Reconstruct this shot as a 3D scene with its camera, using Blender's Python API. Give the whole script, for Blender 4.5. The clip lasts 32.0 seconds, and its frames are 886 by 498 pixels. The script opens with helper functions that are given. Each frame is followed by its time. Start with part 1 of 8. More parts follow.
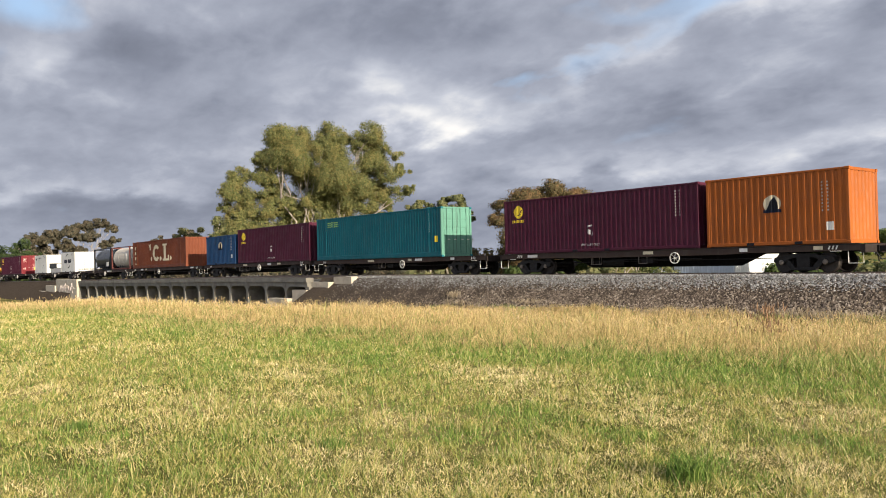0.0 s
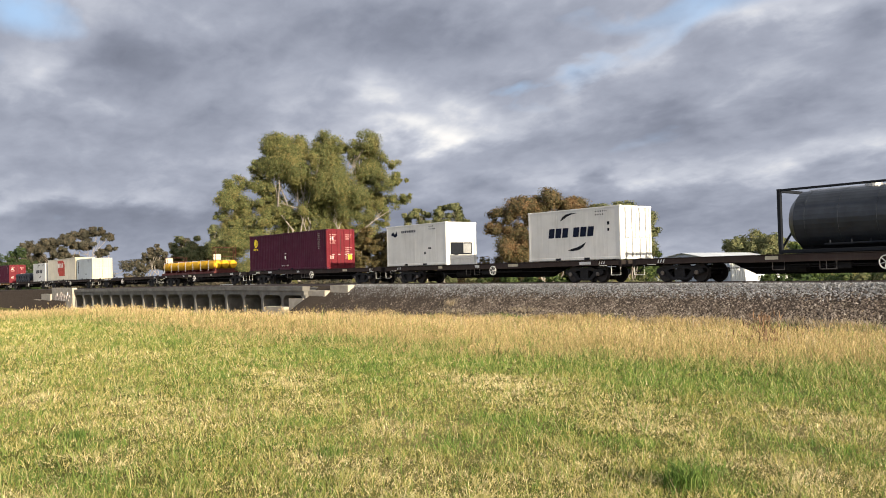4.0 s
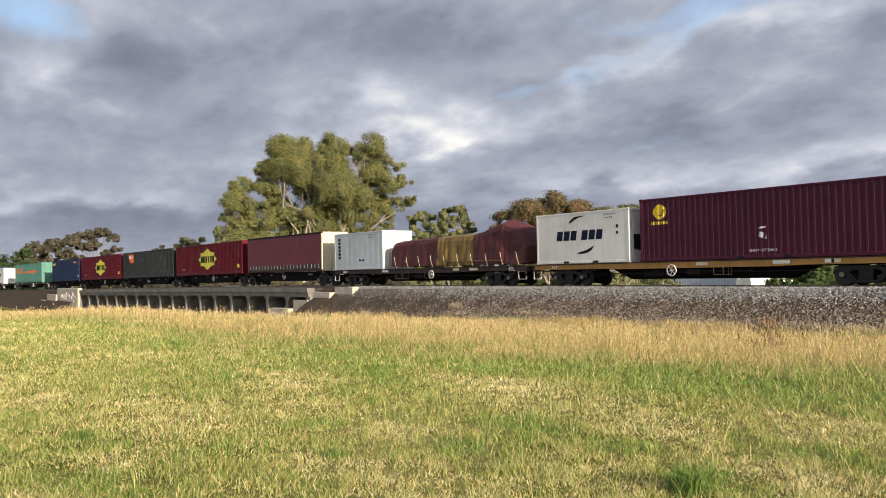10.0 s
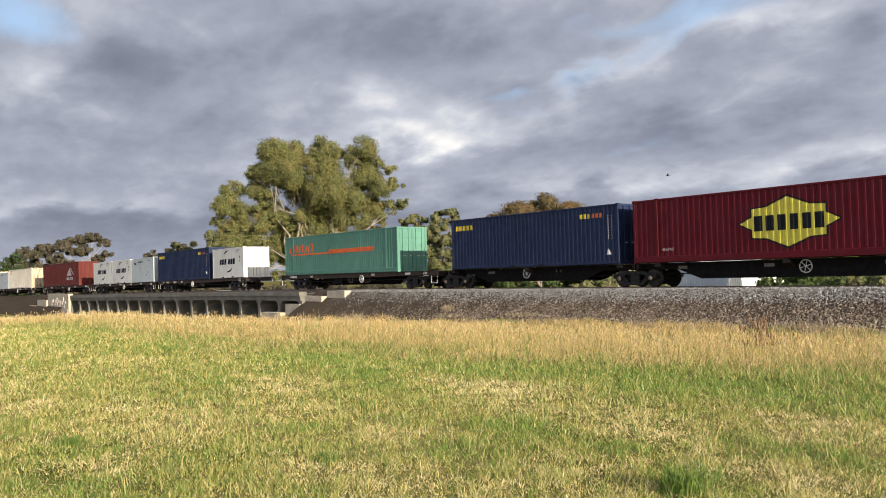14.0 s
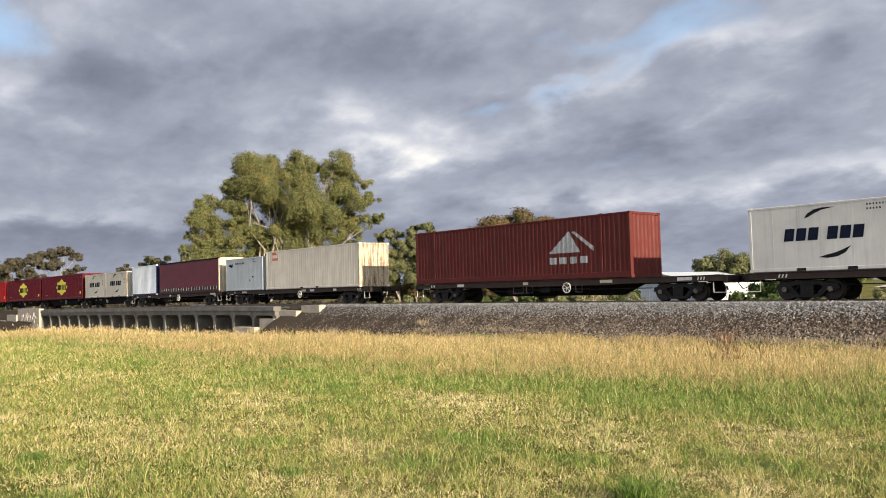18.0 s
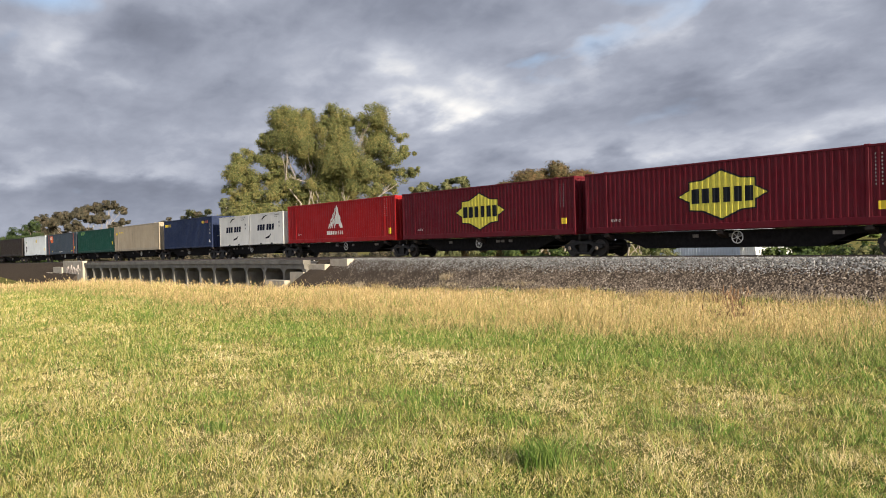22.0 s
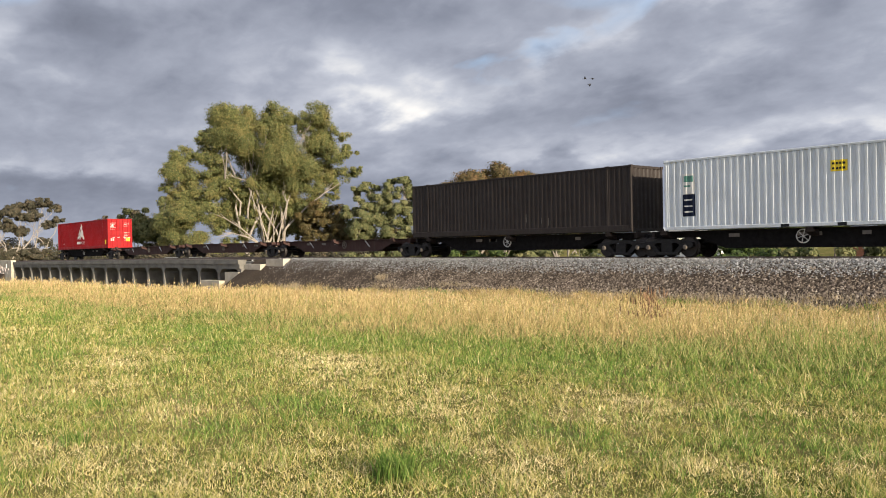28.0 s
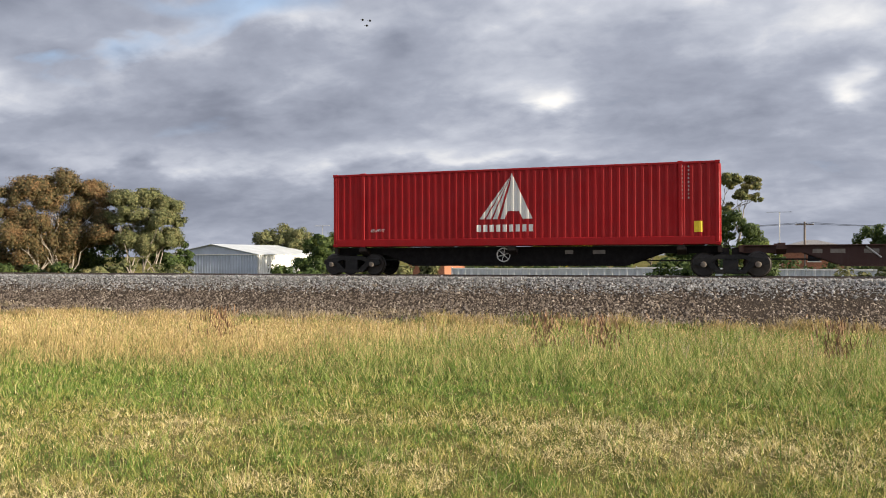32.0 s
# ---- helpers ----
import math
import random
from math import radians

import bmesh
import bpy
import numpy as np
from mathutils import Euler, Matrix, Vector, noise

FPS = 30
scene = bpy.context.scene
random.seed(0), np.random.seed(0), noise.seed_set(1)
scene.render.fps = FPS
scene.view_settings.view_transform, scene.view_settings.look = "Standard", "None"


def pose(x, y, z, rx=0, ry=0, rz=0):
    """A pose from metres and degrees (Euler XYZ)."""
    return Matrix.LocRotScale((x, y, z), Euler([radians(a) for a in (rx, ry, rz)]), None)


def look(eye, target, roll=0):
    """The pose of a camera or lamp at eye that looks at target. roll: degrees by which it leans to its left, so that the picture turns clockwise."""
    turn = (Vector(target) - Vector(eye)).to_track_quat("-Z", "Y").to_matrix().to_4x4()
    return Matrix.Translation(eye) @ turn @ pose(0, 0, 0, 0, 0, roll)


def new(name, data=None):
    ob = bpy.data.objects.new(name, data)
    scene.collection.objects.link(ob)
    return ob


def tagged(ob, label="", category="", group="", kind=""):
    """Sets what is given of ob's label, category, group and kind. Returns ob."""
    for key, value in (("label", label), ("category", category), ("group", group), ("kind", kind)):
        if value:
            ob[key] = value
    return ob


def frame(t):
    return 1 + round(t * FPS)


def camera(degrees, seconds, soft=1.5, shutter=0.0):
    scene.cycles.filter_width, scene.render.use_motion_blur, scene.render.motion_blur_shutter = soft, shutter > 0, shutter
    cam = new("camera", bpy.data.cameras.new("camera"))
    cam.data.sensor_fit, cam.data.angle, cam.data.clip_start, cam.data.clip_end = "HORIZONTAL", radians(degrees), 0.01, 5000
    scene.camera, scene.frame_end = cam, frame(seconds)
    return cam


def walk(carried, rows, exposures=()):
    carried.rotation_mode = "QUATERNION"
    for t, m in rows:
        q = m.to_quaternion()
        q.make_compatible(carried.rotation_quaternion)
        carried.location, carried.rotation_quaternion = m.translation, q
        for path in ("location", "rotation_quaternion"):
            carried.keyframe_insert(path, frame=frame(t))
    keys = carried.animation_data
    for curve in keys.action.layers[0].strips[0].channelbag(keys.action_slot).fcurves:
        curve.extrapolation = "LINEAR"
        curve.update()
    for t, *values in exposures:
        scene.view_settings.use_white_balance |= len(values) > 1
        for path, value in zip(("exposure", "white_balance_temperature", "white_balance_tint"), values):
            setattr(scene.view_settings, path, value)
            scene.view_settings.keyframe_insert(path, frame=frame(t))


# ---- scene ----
# ---------------------------------------------------------------- camera and its way
cam = camera(57.05, 32.0, soft=1.0)

PATH = [
    (0, 0.00, -0.02, 1.57, 50.76, 0.93, -1.39),
    (0.5, 0.00, -0.03, 1.56, 50.75, 1.00, -1.28),
    (1, 0.01, -0.04, 1.57, 50.75, 1.06, -1.28),
    (1.5, 0.01, -0.05, 1.57, 50.71, 1.17, -1.26),
    (2, 0.02, -0.04, 1.57, 50.68, 1.30, -1.26),
    (2.5, 0.02, -0.04, 1.57, 50.62, 1.41, -1.30),
    (3, 0.02, -0.04, 1.57, 50.56, 1.47, -1.38),
    (3.5, 0.02, -0.05, 1.57, 50.51, 1.50, -1.40),
    (5.5, 0.01, -0.05, 1.57, 50.52, 1.64, -1.27),
    (6, 0.01, -0.05, 1.58, 50.54, 1.69, -1.30),
    (6.5, 0.01, -0.04, 1.58, 50.54, 1.71, -1.25),
    (7, 0.02, -0.05, 1.57, 50.59, 1.72, -1.27),
    (7.5, 0.01, -0.04, 1.57, 50.63, 1.67, -1.31),
    (8, 0.01, -0.05, 1.57, 50.69, 1.63, -1.32),
    (8.5, 0.01, -0.05, 1.57, 50.76, 1.58, -1.32),
    (9, 0.01, -0.05, 1.57, 50.83, 1.59, -1.21),
    (9.5, 0.01, -0.05, 1.57, 50.85, 1.61, -1.20),
    (10, 0.01, -0.05, 1.57, 50.82, 1.70, -1.09),
    (10.5, 0.01, -0.05, 1.57, 50.72, 1.73, -1.08),
    (11, 0.00, -0.04, 1.57, 50.63, 1.76, -1.12),
    (11.5, 0.01, -0.04, 1.57, 50.54, 1.79, -1.14),
    (12, 0.01, -0.04, 1.57, 50.42, 1.79, -1.20),
    (12.5, 0.01, -0.04, 1.57, 50.30, 1.77, -1.26),
    (13, 0.02, -0.04, 1.57, 50.24, 1.81, -1.30),
    (13.5, 0.03, -0.04, 1.58, 50.21, 1.80, -1.43),
    (14, 0.02, -0.04, 1.57, 50.27, 1.89, -1.47),
    (14.5, 0.02, -0.04, 1.58, 50.33, 1.97, -1.45),
    (16.5, 0.03, -0.03, 1.57, 49.83, 2.64, -1.39),
    (17, 0.07, -0.02, 1.57, 49.44, 2.85, -1.34),
    (17.5, 0.13, -0.01, 1.57, 48.99, 2.92, -1.47),
    (18, 0.19, -0.03, 1.57, 48.61, 2.86, -1.48),
    (18.5, 0.30, -0.07, 1.57, 48.01, 2.47, -1.33),
    (19, 0.44, -0.02, 1.59, 47.18, 1.83, -1.23),
    (19.5, 0.62, 0.13, 1.58, 46.16, 1.19, -1.09),
    (20, 0.69, 0.27, 1.57, 45.69, 0.61, -1.32),
    (20.5, 0.61, 0.39, 1.56, 46.24, 0.10, -1.54),
    (21, 0.58, 0.49, 1.57, 48.38, 0.18, -1.69),
    (21.5, 0.60, 0.69, 1.56, 50.44, 0.05, -1.51),
    (22, 0.64, 0.87, 1.56, 51.68, -0.31, -1.32),
    (22.5, 0.63, 1.03, 1.54, 51.93, -0.74, -1.31),
    (23, 0.59, 1.23, 1.55, 51.67, -1.10, -1.23),
    (23.5, 0.69, 1.38, 1.57, 51.93, -1.17, -1.25),
    (24, 0.80, 1.49, 1.57, 52.72, -1.12, -1.24),
    (24.5, 0.84, 1.50, 1.57, 53.66, -0.99, -1.40),
    (26.5, 0.82, 1.51, 1.53, 52.76, -0.55, -1.06),
    (27, 0.87, 1.44, 1.57, 51.58, -0.60, -1.15),
    (27.5, 0.87, 1.44, 1.57, 50.05, -0.51, -1.09),
    (28, 0.89, 1.46, 1.57, 47.96, -0.39, -1.11),
    (28.5, 0.90, 1.48, 1.57, 45.26, -0.28, -1.11),
    (29, 0.94, 1.50, 1.58, 41.94, -0.23, -1.02),
    (29.5, 0.96, 1.54, 1.57, 38.36, -0.20, -0.91),
    (30, 0.98, 1.57, 1.57, 34.81, -0.20, -0.82),
    (30.5, 0.99, 1.57, 1.57, 31.22, -0.26, -0.62),
    (31, 1.01, 1.58, 1.57, 27.53, -0.23, -0.49),
    (31.5, 1.05, 1.59, 1.57, 23.44, 0.04, -0.42),
    (32, 1.09, 1.59, 1.58, 19.22, 0.44, -0.21),]


def cam_pose(x, y, z, yaw, pitch, roll):
    a, b = radians(yaw), radians(pitch)
    ahead = Vector((-math.sin(a) * math.cos(b), math.cos(a) * math.cos(b), math.sin(b)))
    eye = Vector((x, y, z))
    return look(eye, eye + ahead, roll)


walk(cam, [(t, cam_pose(*p)) for t, *p in PATH], exposures=((0.0, 1.25), (32.0, 1.25)))

# ---------------------------------------------------------------- sky and sun
SUN_EL, SUN_AZ = radians(16), radians(-2.6)   # azimuth from +x towards +y
world = bpy.data.worlds.new("sky")
scene.world = world
world.use_nodes = True
wt = world.node_tree
wt.nodes.clear()


def wnode(kind, **inputs):
    n = wt.nodes.new(kind)
    for k, v in inputs.items():
        n.inputs[k.replace("_", " ")].default_value = v
    return n


def wmath(op, a, b=None, c=None):
    n = wt.nodes.new("ShaderNodeMath")
    n.operation = op
    for i, v in enumerate((a, b, c)):
        if v is None:
            continue
        if isinstance(v, (int, float)):
            n.inputs[i].default_value = v
        else:
            wt.links.new(v, n.inputs[i])
    return n.outputs[0]


def wmix(fac, a, b):
    n = wt.nodes.new("ShaderNodeMix")
    n.data_type = "RGBA"
    for i, v in ((0, fac), (6, a), (7, b)):
        if isinstance(v, tuple):
            n.inputs[i].default_value = (*v, 1)
        elif isinstance(v, (int, float)):
            n.inputs[i].default_value = v
        else:
            wt.links.new(v, n.inputs[i])
    return n.outputs[2]


def wramp(v, stops):
    n = wt.nodes.new("ShaderNodeValToRGB")
    el = n.color_ramp.elements
    while len(el) < len(stops):
        el.new(0.5)
    for e, (p, c) in zip(el, stops):
        e.position = p
        e.color = (c, c, c, 1) if isinstance(c, (int, float)) else (*c, 1)
    wt.links.new(v, n.inputs[0])
    return n.outputs[0]


def build_sky():
    sky = wt.nodes.new("ShaderNodeTexSky")
    sky.sky_type, sky.sun_disc = "NISHITA", False
    sky.sun_elevation, sky.sun_rotation = SUN_EL, radians(90) - SUN_AZ
    skyc = wt.nodes.new("ShaderNodeVectorMath")
    skyc.operation = "SCALE"
    wt.links.new(sky.outputs[0], skyc.inputs[0])
    skyc.inputs[3].default_value = 0.055
    co = wt.nodes.new("ShaderNodeTexCoord").outputs["Generated"]
    sep = wt.nodes.new("ShaderNodeSeparateXYZ")
    wt.links.new(co, sep.inputs[0])
    # the deck is a flat sheet seen from below: its pattern closes up towards the horizon
    up = wmath("ADD", wmath("MAXIMUM", sep.outputs[2], 0.0), 0.34)
    sheet = wt.nodes.new("ShaderNodeCombineXYZ")
    for i in range(2):
        wt.links.new(wmath("DIVIDE", sep.outputs[i], up), sheet.inputs[i])

    def cloud_noise(scale, detail, rough, offset, stretch=(1, 1, 1), distortion=0.0):
        m = wt.nodes.new("ShaderNodeMapping")
        m.inputs["Location"].default_value, m.inputs["Scale"].default_value = offset, stretch
        wt.links.new(sheet.outputs[0], m.inputs[0])
        n = wnode("ShaderNodeTexNoise", Scale=scale, Detail=detail, Roughness=rough, Distortion=distortion)
        wt.links.new(m.outputs[0], n.inputs["Vector"])
        return n.outputs["Fac"]

    big = cloud_noise(1.7, 3, 0.45, (1.7, 3.1, 0))
    mid = cloud_noise(4.6, 6, 0.5, (4.2, 0.6, 2), (1, 1.15, 1), 0.15)
    fine = cloud_noise(13.0, 6, 0.56, (7.2, 2.6, 1), (1, 1.2, 1), 0.3)
    ruff = cloud_noise(4.0, 4, 0.5, (2.2, 8.6, 5))
    az = wmath("MULTIPLY", wmath("ARCTAN2", wmath("MULTIPLY", sep.outputs[0], -1.0), sep.outputs[1]), 57.2958)
    el = wmath("MULTIPLY", wmath("ARCSINE", sep.outputs[2]), 57.2958)
    az = wmath("ADD", az, wmath("MULTIPLY", wmath("SUBTRACT", ruff, 0.5), 11.0))
    el = wmath("ADD", el, wmath("MULTIPLY", wmath("SUBTRACT", mid, 0.5), 5.0))

    def lobe(a0, e0, wa, we, weight, slope=0.0):
        """A soft patch in the cloud deck; slope tips it."""
        da = wmath("SUBTRACT", az, a0)
        u = wmath("DIVIDE", da, wa)
        e = wmath("SUBTRACT", el, e0)
        if slope:
            e = wmath("MULTIPLY_ADD", da, slope, e)
        v = wmath("DIVIDE", e, we)
        q = wmath("ADD", wmath("MULTIPLY", u, u), wmath("MULTIPLY", v, v))
        return wmath("MULTIPLY", wmath("POWER", 2.71828, wmath("MULTIPLY", q, -1.0)), weight)

    def total(items):
        out = items[0]
        for i in items[1:]:
            out = wmath("ADD", out, i)
        return out

    glows = total([lobe(*p) for p in (
        (77.2, 12.7, 2.9, 1.9, 0.24), (61.3, 12.4, 4.3, 1.7, 0.07), (54.2, 12.8, 2.4, 1.3, 0.20), (52.7, 10.2, 3.6, 1.0, 0.28), (48.9, 11.5, 2.0, 0.7, 0.15), (39.0, 13.3, 6.5, 0.9, 0.13, 0.47),
        (28.9, 16.0, 4.0, 0.9, 0.22), (34.5, 6.4, 9.7, 0.8, 0.13), (24.8, 7.1, 3.7, 1.2, 0.10), (75.7, 5.4, 5.8, 0.7, 0.13), (44.9, 14.6, 5.0, 1.2, 0.05), (11.8, 10.7, 2.7, 0.9, 0.28),
        (15.0, 11.8, 4.7, 1.3, 0.09), (16.0, 7.2, 8.0, 0.7, 0.15), (-6.6, 10.6, 1.6, 0.9, 0.25), (-3.0, 14.1, 4.9, 1.6, 0.09), (-7.3, 15.0, 3.1, 1.7, 0.10), (2.0, 19.5, 14.0, 4.0, 0.18), (25.0, 14.0, 7.0, 4.0, 0.07))])
    shades = total([lobe(*p) for p in (
        (71.2, 13.7, 4.7, 1.9, -0.18), (65.4, 15.0, 4.2, 1.6, -0.08), (68.1, 9.8, 6.4, 1.7, -0.07), (49.7, 16.0, 8.3, 1.8, -0.18), (41.5, 12.0, 4.0, 1.0, -0.07), (32.3, 8.9, 7.5, 1.8, -0.15), (26.3, 11.4, 3.8, 1.7, -0.06),
        (23.0, 14.2, 2.1, 1.3, -0.12), (71.7, 3.9, 9.5, 1.0, -0.10), (46.0, 7.9, 6.2, 1.2, -0.08), (59.5, 6.6, 7.9, 1.2, -0.06), (21.7, 13.5, 5.0, 1.5, -0.06), (1.3, 8.1, 6.9, 1.2, -0.08), (68.0, 4.2, 16.0, 2.2, -0.10), (67.0, 12.5, 11.0, 4.5, -0.05), (42.0, 3.8, 17.0, 2.3, -0.13), (16.0, 3.5, 14.0, 2.0, -0.06))])
    bright = wmath("ADD", glows, shades)
    thick = wmath("ADD", wmath("MULTIPLY", wmath("SUBTRACT", big, 0.5), 0.30), wmath("ADD", wmath("MULTIPLY", wmath("SUBTRACT", mid, 0.5), 0.42), wmath("MULTIPLY", wmath("SUBTRACT", fine, 0.5), 0.20)))
    tone = wmath("ADD", wmath("ADD", bright, thick), 0.525)
    cloud = wramp(tone, ((0.18, (0.074, 0.081, 0.104)), (0.36, (0.113, 0.123, 0.154)), (0.52, (0.166, 0.178, 0.214)), (0.66, (0.248, 0.259, 0.292)), (0.80, (0.385, 0.382, 0.383)), (0.95, (0.55, 0.51, 0.465))))
    gaps = total([lobe(*p) for p in ((78.0, 16.6, 4.0, 1.5, 0.95), (37.3, 13.9, 7.5, 0.9, 0.40, 0.47), (45.2, 11.6, 2.2, 0.6, 0.34), (31.0, 17.4, 4.5, 1.3, 0.55), (36.7, 16.4, 4.0, 1.0, 0.45), (21.0, 18.6, 5.0, 1.6, 0.35))])
    hole = wramp(wmath("ADD", gaps, wmath("MULTIPLY", wmath("SUBTRACT", 0.5, mid), 1.1)), ((0.20, 0.0), (0.85, 0.72), (1.0, 0.85)))
    out = wmix(hole, cloud, wmix(0.8, skyc.outputs[0], (0.20, 0.31, 0.46)))
    # the unseen sky on the camera's side is brightened to fill the near sides
    side = wramp(wmath("MULTIPLY_ADD", sep.outputs[1], -0.5, 0.5), ((0.42, 1.0), (0.80, 1.75)))
    lit = wt.nodes.new("ShaderNodeMix")
    lit.data_type, lit.blend_type = "RGBA", "MULTIPLY"
    lit.inputs[0].default_value = 1.0
    wt.links.new(out, lit.inputs[6])
    wt.links.new(side, lit.inputs[7])
    out = lit.outputs[2]
    # the clouds round the low sun glow
    glow = lobe(-88.0, 14.0, 28.0, 14.0, 1.0)
    add = wt.nodes.new("ShaderNodeMix")
    add.data_type, add.blend_type = "RGBA", "ADD"
    wt.links.new(glow, add.inputs[0])
    wt.links.new(out, add.inputs[6])
    add.inputs[7].default_value = (1.3, 1.1, 0.85, 1)
    bg = wnode("ShaderNodeBackground", Strength=1.0)
    wt.links.new(add.outputs[2], bg.inputs[0])
    o = wt.nodes.new("ShaderNodeOutputWorld")
    wt.links.new(bg.outputs[0], o.inputs[0])


build_sky()

sun = new("sun", bpy.data.lights.new("sun", "SUN"))
sun.data.energy, sun.data.angle, sun.data.color = 4.0, radians(0.6), (1.0, 0.87, 0.68)
sun.matrix_world = look(Vector((math.cos(SUN_AZ) * math.cos(SUN_EL), math.sin(SUN_AZ) * math.cos(SUN_EL), math.sin(SUN_EL))) * 60, (0, 0, 0))

# ---------------------------------------------------------------- materials


class Mat:
    """A node material under construction."""

    def __init__(self, name, rough=0.7, metal=0.0):
        self.m = bpy.data.materials.new(name)
        self.m.use_nodes = True
        self.t = self.m.node_tree
        self.b = self.t.nodes["Principled BSDF"]
        self.b.inputs["Roughness"].default_value = rough
        self.b.inputs["Metallic"].default_value = metal
        self.co = self.t.nodes.new("ShaderNodeTexCoord").outputs["Object"]

    def link(self, a, b):
        self.t.links.new(a, b)

    def noise(self, scale, detail=4, rough=0.6, stretch=(1, 1, 1)):
        mp = self.t.nodes.new("ShaderNodeMapping")
        mp.inputs["Scale"].default_value = stretch
        self.link(self.co, mp.inputs[0])
        n = self.t.nodes.new("ShaderNodeTexNoise")
        n.inputs["Scale"].default_value, n.inputs["Detail"].default_value, n.inputs["Roughness"].default_value = scale, detail, rough
        self.link(mp.outputs[0], n.inputs["Vector"])
        return n.outputs["Fac"]

    def ramp(self, v, stops):
        n = self.t.nodes.new("ShaderNodeValToRGB")
        el = n.color_ramp.elements
        while len(el) < len(stops):
            el.new(0.5)
        for e, (p, c) in zip(el, stops):
            e.position = p
            e.color = (c, c, c, 1) if isinstance(c, (int, float)) else (*c, 1)
        self.link(v, n.inputs[0])
        return n.outputs[0]

    def mix(self, fac, a, b, blend="MIX"):
        n = self.t.nodes.new("ShaderNodeMix")
        n.data_type, n.blend_type = "RGBA", blend
        for i, v in ((0, fac), (6, a), (7, b)):
            if isinstance(v, tuple):
                n.inputs[i].default_value = (*v, 1)
            elif isinstance(v, (int, float)):
                n.inputs[i].default_value = v
            else:
                self.link(v, n.inputs[i])
        return n.outputs[2]

    def colour(self, c):
        if isinstance(c, tuple):
            self.b.inputs["Base Color"].default_value = (*c, 1)
        else:
            self.link(c, self.b.inputs["Base Color"])
        return self

    def bump(self, v, strength=0.3, dist=0.01):
        n = self.t.nodes.new("ShaderNodeBump")
        n.inputs["Strength"].default_value, n.inputs["Distance"].default_value = strength, dist
        self.link(v, n.inputs["Height"])
        self.link(n.outputs[0], self.b.inputs["Normal"])
        return self

    def sheer(self, c, weight):
        """Thin leaves and blades: part of the light passes through them."""
        t = self.t.nodes.new("ShaderNodeBsdfTranslucent")
        mx = self.t.nodes.new("ShaderNodeMixShader")
        mx.inputs[0].default_value = weight
        self.link(c, t.inputs["Color"])
        self.link(self.b.outputs[0], mx.inputs[1])
        self.link(t.outputs[0], mx.inputs[2])
        self.link(mx.outputs[0], self.t.nodes["Material Output"].inputs["Surface"])
        return self

    def island(self):
        return self.t.nodes.new("ShaderNodeNewGeometry").outputs["Random Per Island"]


def mul(c, k):
    return tuple(min(1.0, v * k) for v in c)


def paint(name, c, wear=0.35, rust=(0.11, 0.05, 0.03), rough=0.58, metal=0.0):
    """Weathered enamel: faded patches, vertical run-off streaks, specks of rust."""
    m = Mat(name, rough, metal)
    m.b.inputs["Specular IOR Level"].default_value = 0.22
    base = m.mix(m.ramp(m.noise(0.55, 5), ((0.35, 0.0), (0.7, 1.0))), mul(c, 0.88), mul(c, 1.1))
    grime = m.ramp(m.noise(1.0, 6, 0.65, (7, 7, 0.35)), ((0.5, 0.0), (0.78, wear)))
    base = m.mix(grime, base, m.mix(0.5, mul(c, 0.55), (0.09, 0.075, 0.06)))
    spots = m.ramp(m.noise(9.0, 6, 0.7, (1, 1, 0.4)), ((0.66, 0.0), (0.76, wear)))
    m.colour(m.mix(spots, base, rust))
    m.link(m.ramp(m.noise(2.0, 4), ((0.3, rough - 0.1), (0.7, rough + 0.18))), m.b.inputs["Roughness"])
    m.bump(m.noise(5.0, 3), 0.12, 0.01)
    return m.m


def plain(name, c, rough=0.7, metal=0.0, scale=4.0, vary=0.25, gloss=0.35):
    m = Mat(name, rough, metal)
    m.b.inputs["Specular IOR Level"].default_value = gloss
    m.colour(m.mix(m.ramp(m.noise(scale, 6), ((0.3, 0.0), (0.7, 1.0))), mul(c, 1 - vary), mul(c, 1 + vary)))
    m.bump(m.noise(scale * 6, 3), 0.2, 0.008)
    return m.m


def leaf_material(name, dark, light, warm=None):
    m = Mat(name, 0.62)
    r = m.island()
    stops = [(0.0, dark), (0.75, light)]
    if warm:
        stops.append((1.0, warm))
    c = m.ramp(r, stops)
    big = m.ramp(m.noise(0.35, 3), ((0.35, 0.0), (0.65, 1.0)))
    brown = m.ramp(m.noise(0.6, 3), ((0.50, 0.0), (0.68, 0.55)))
    c = m.mix(brown, m.mix(big, m.mix(0.35, c, dark), c), warm or light)
    m.colour(c).sheer(c, 0.28)
    m.b.inputs["Specular IOR Level"].default_value = 0.2
    m.b.inputs["Subsurface Weight"].default_value = 0.0
    return m.m


MAT = {}


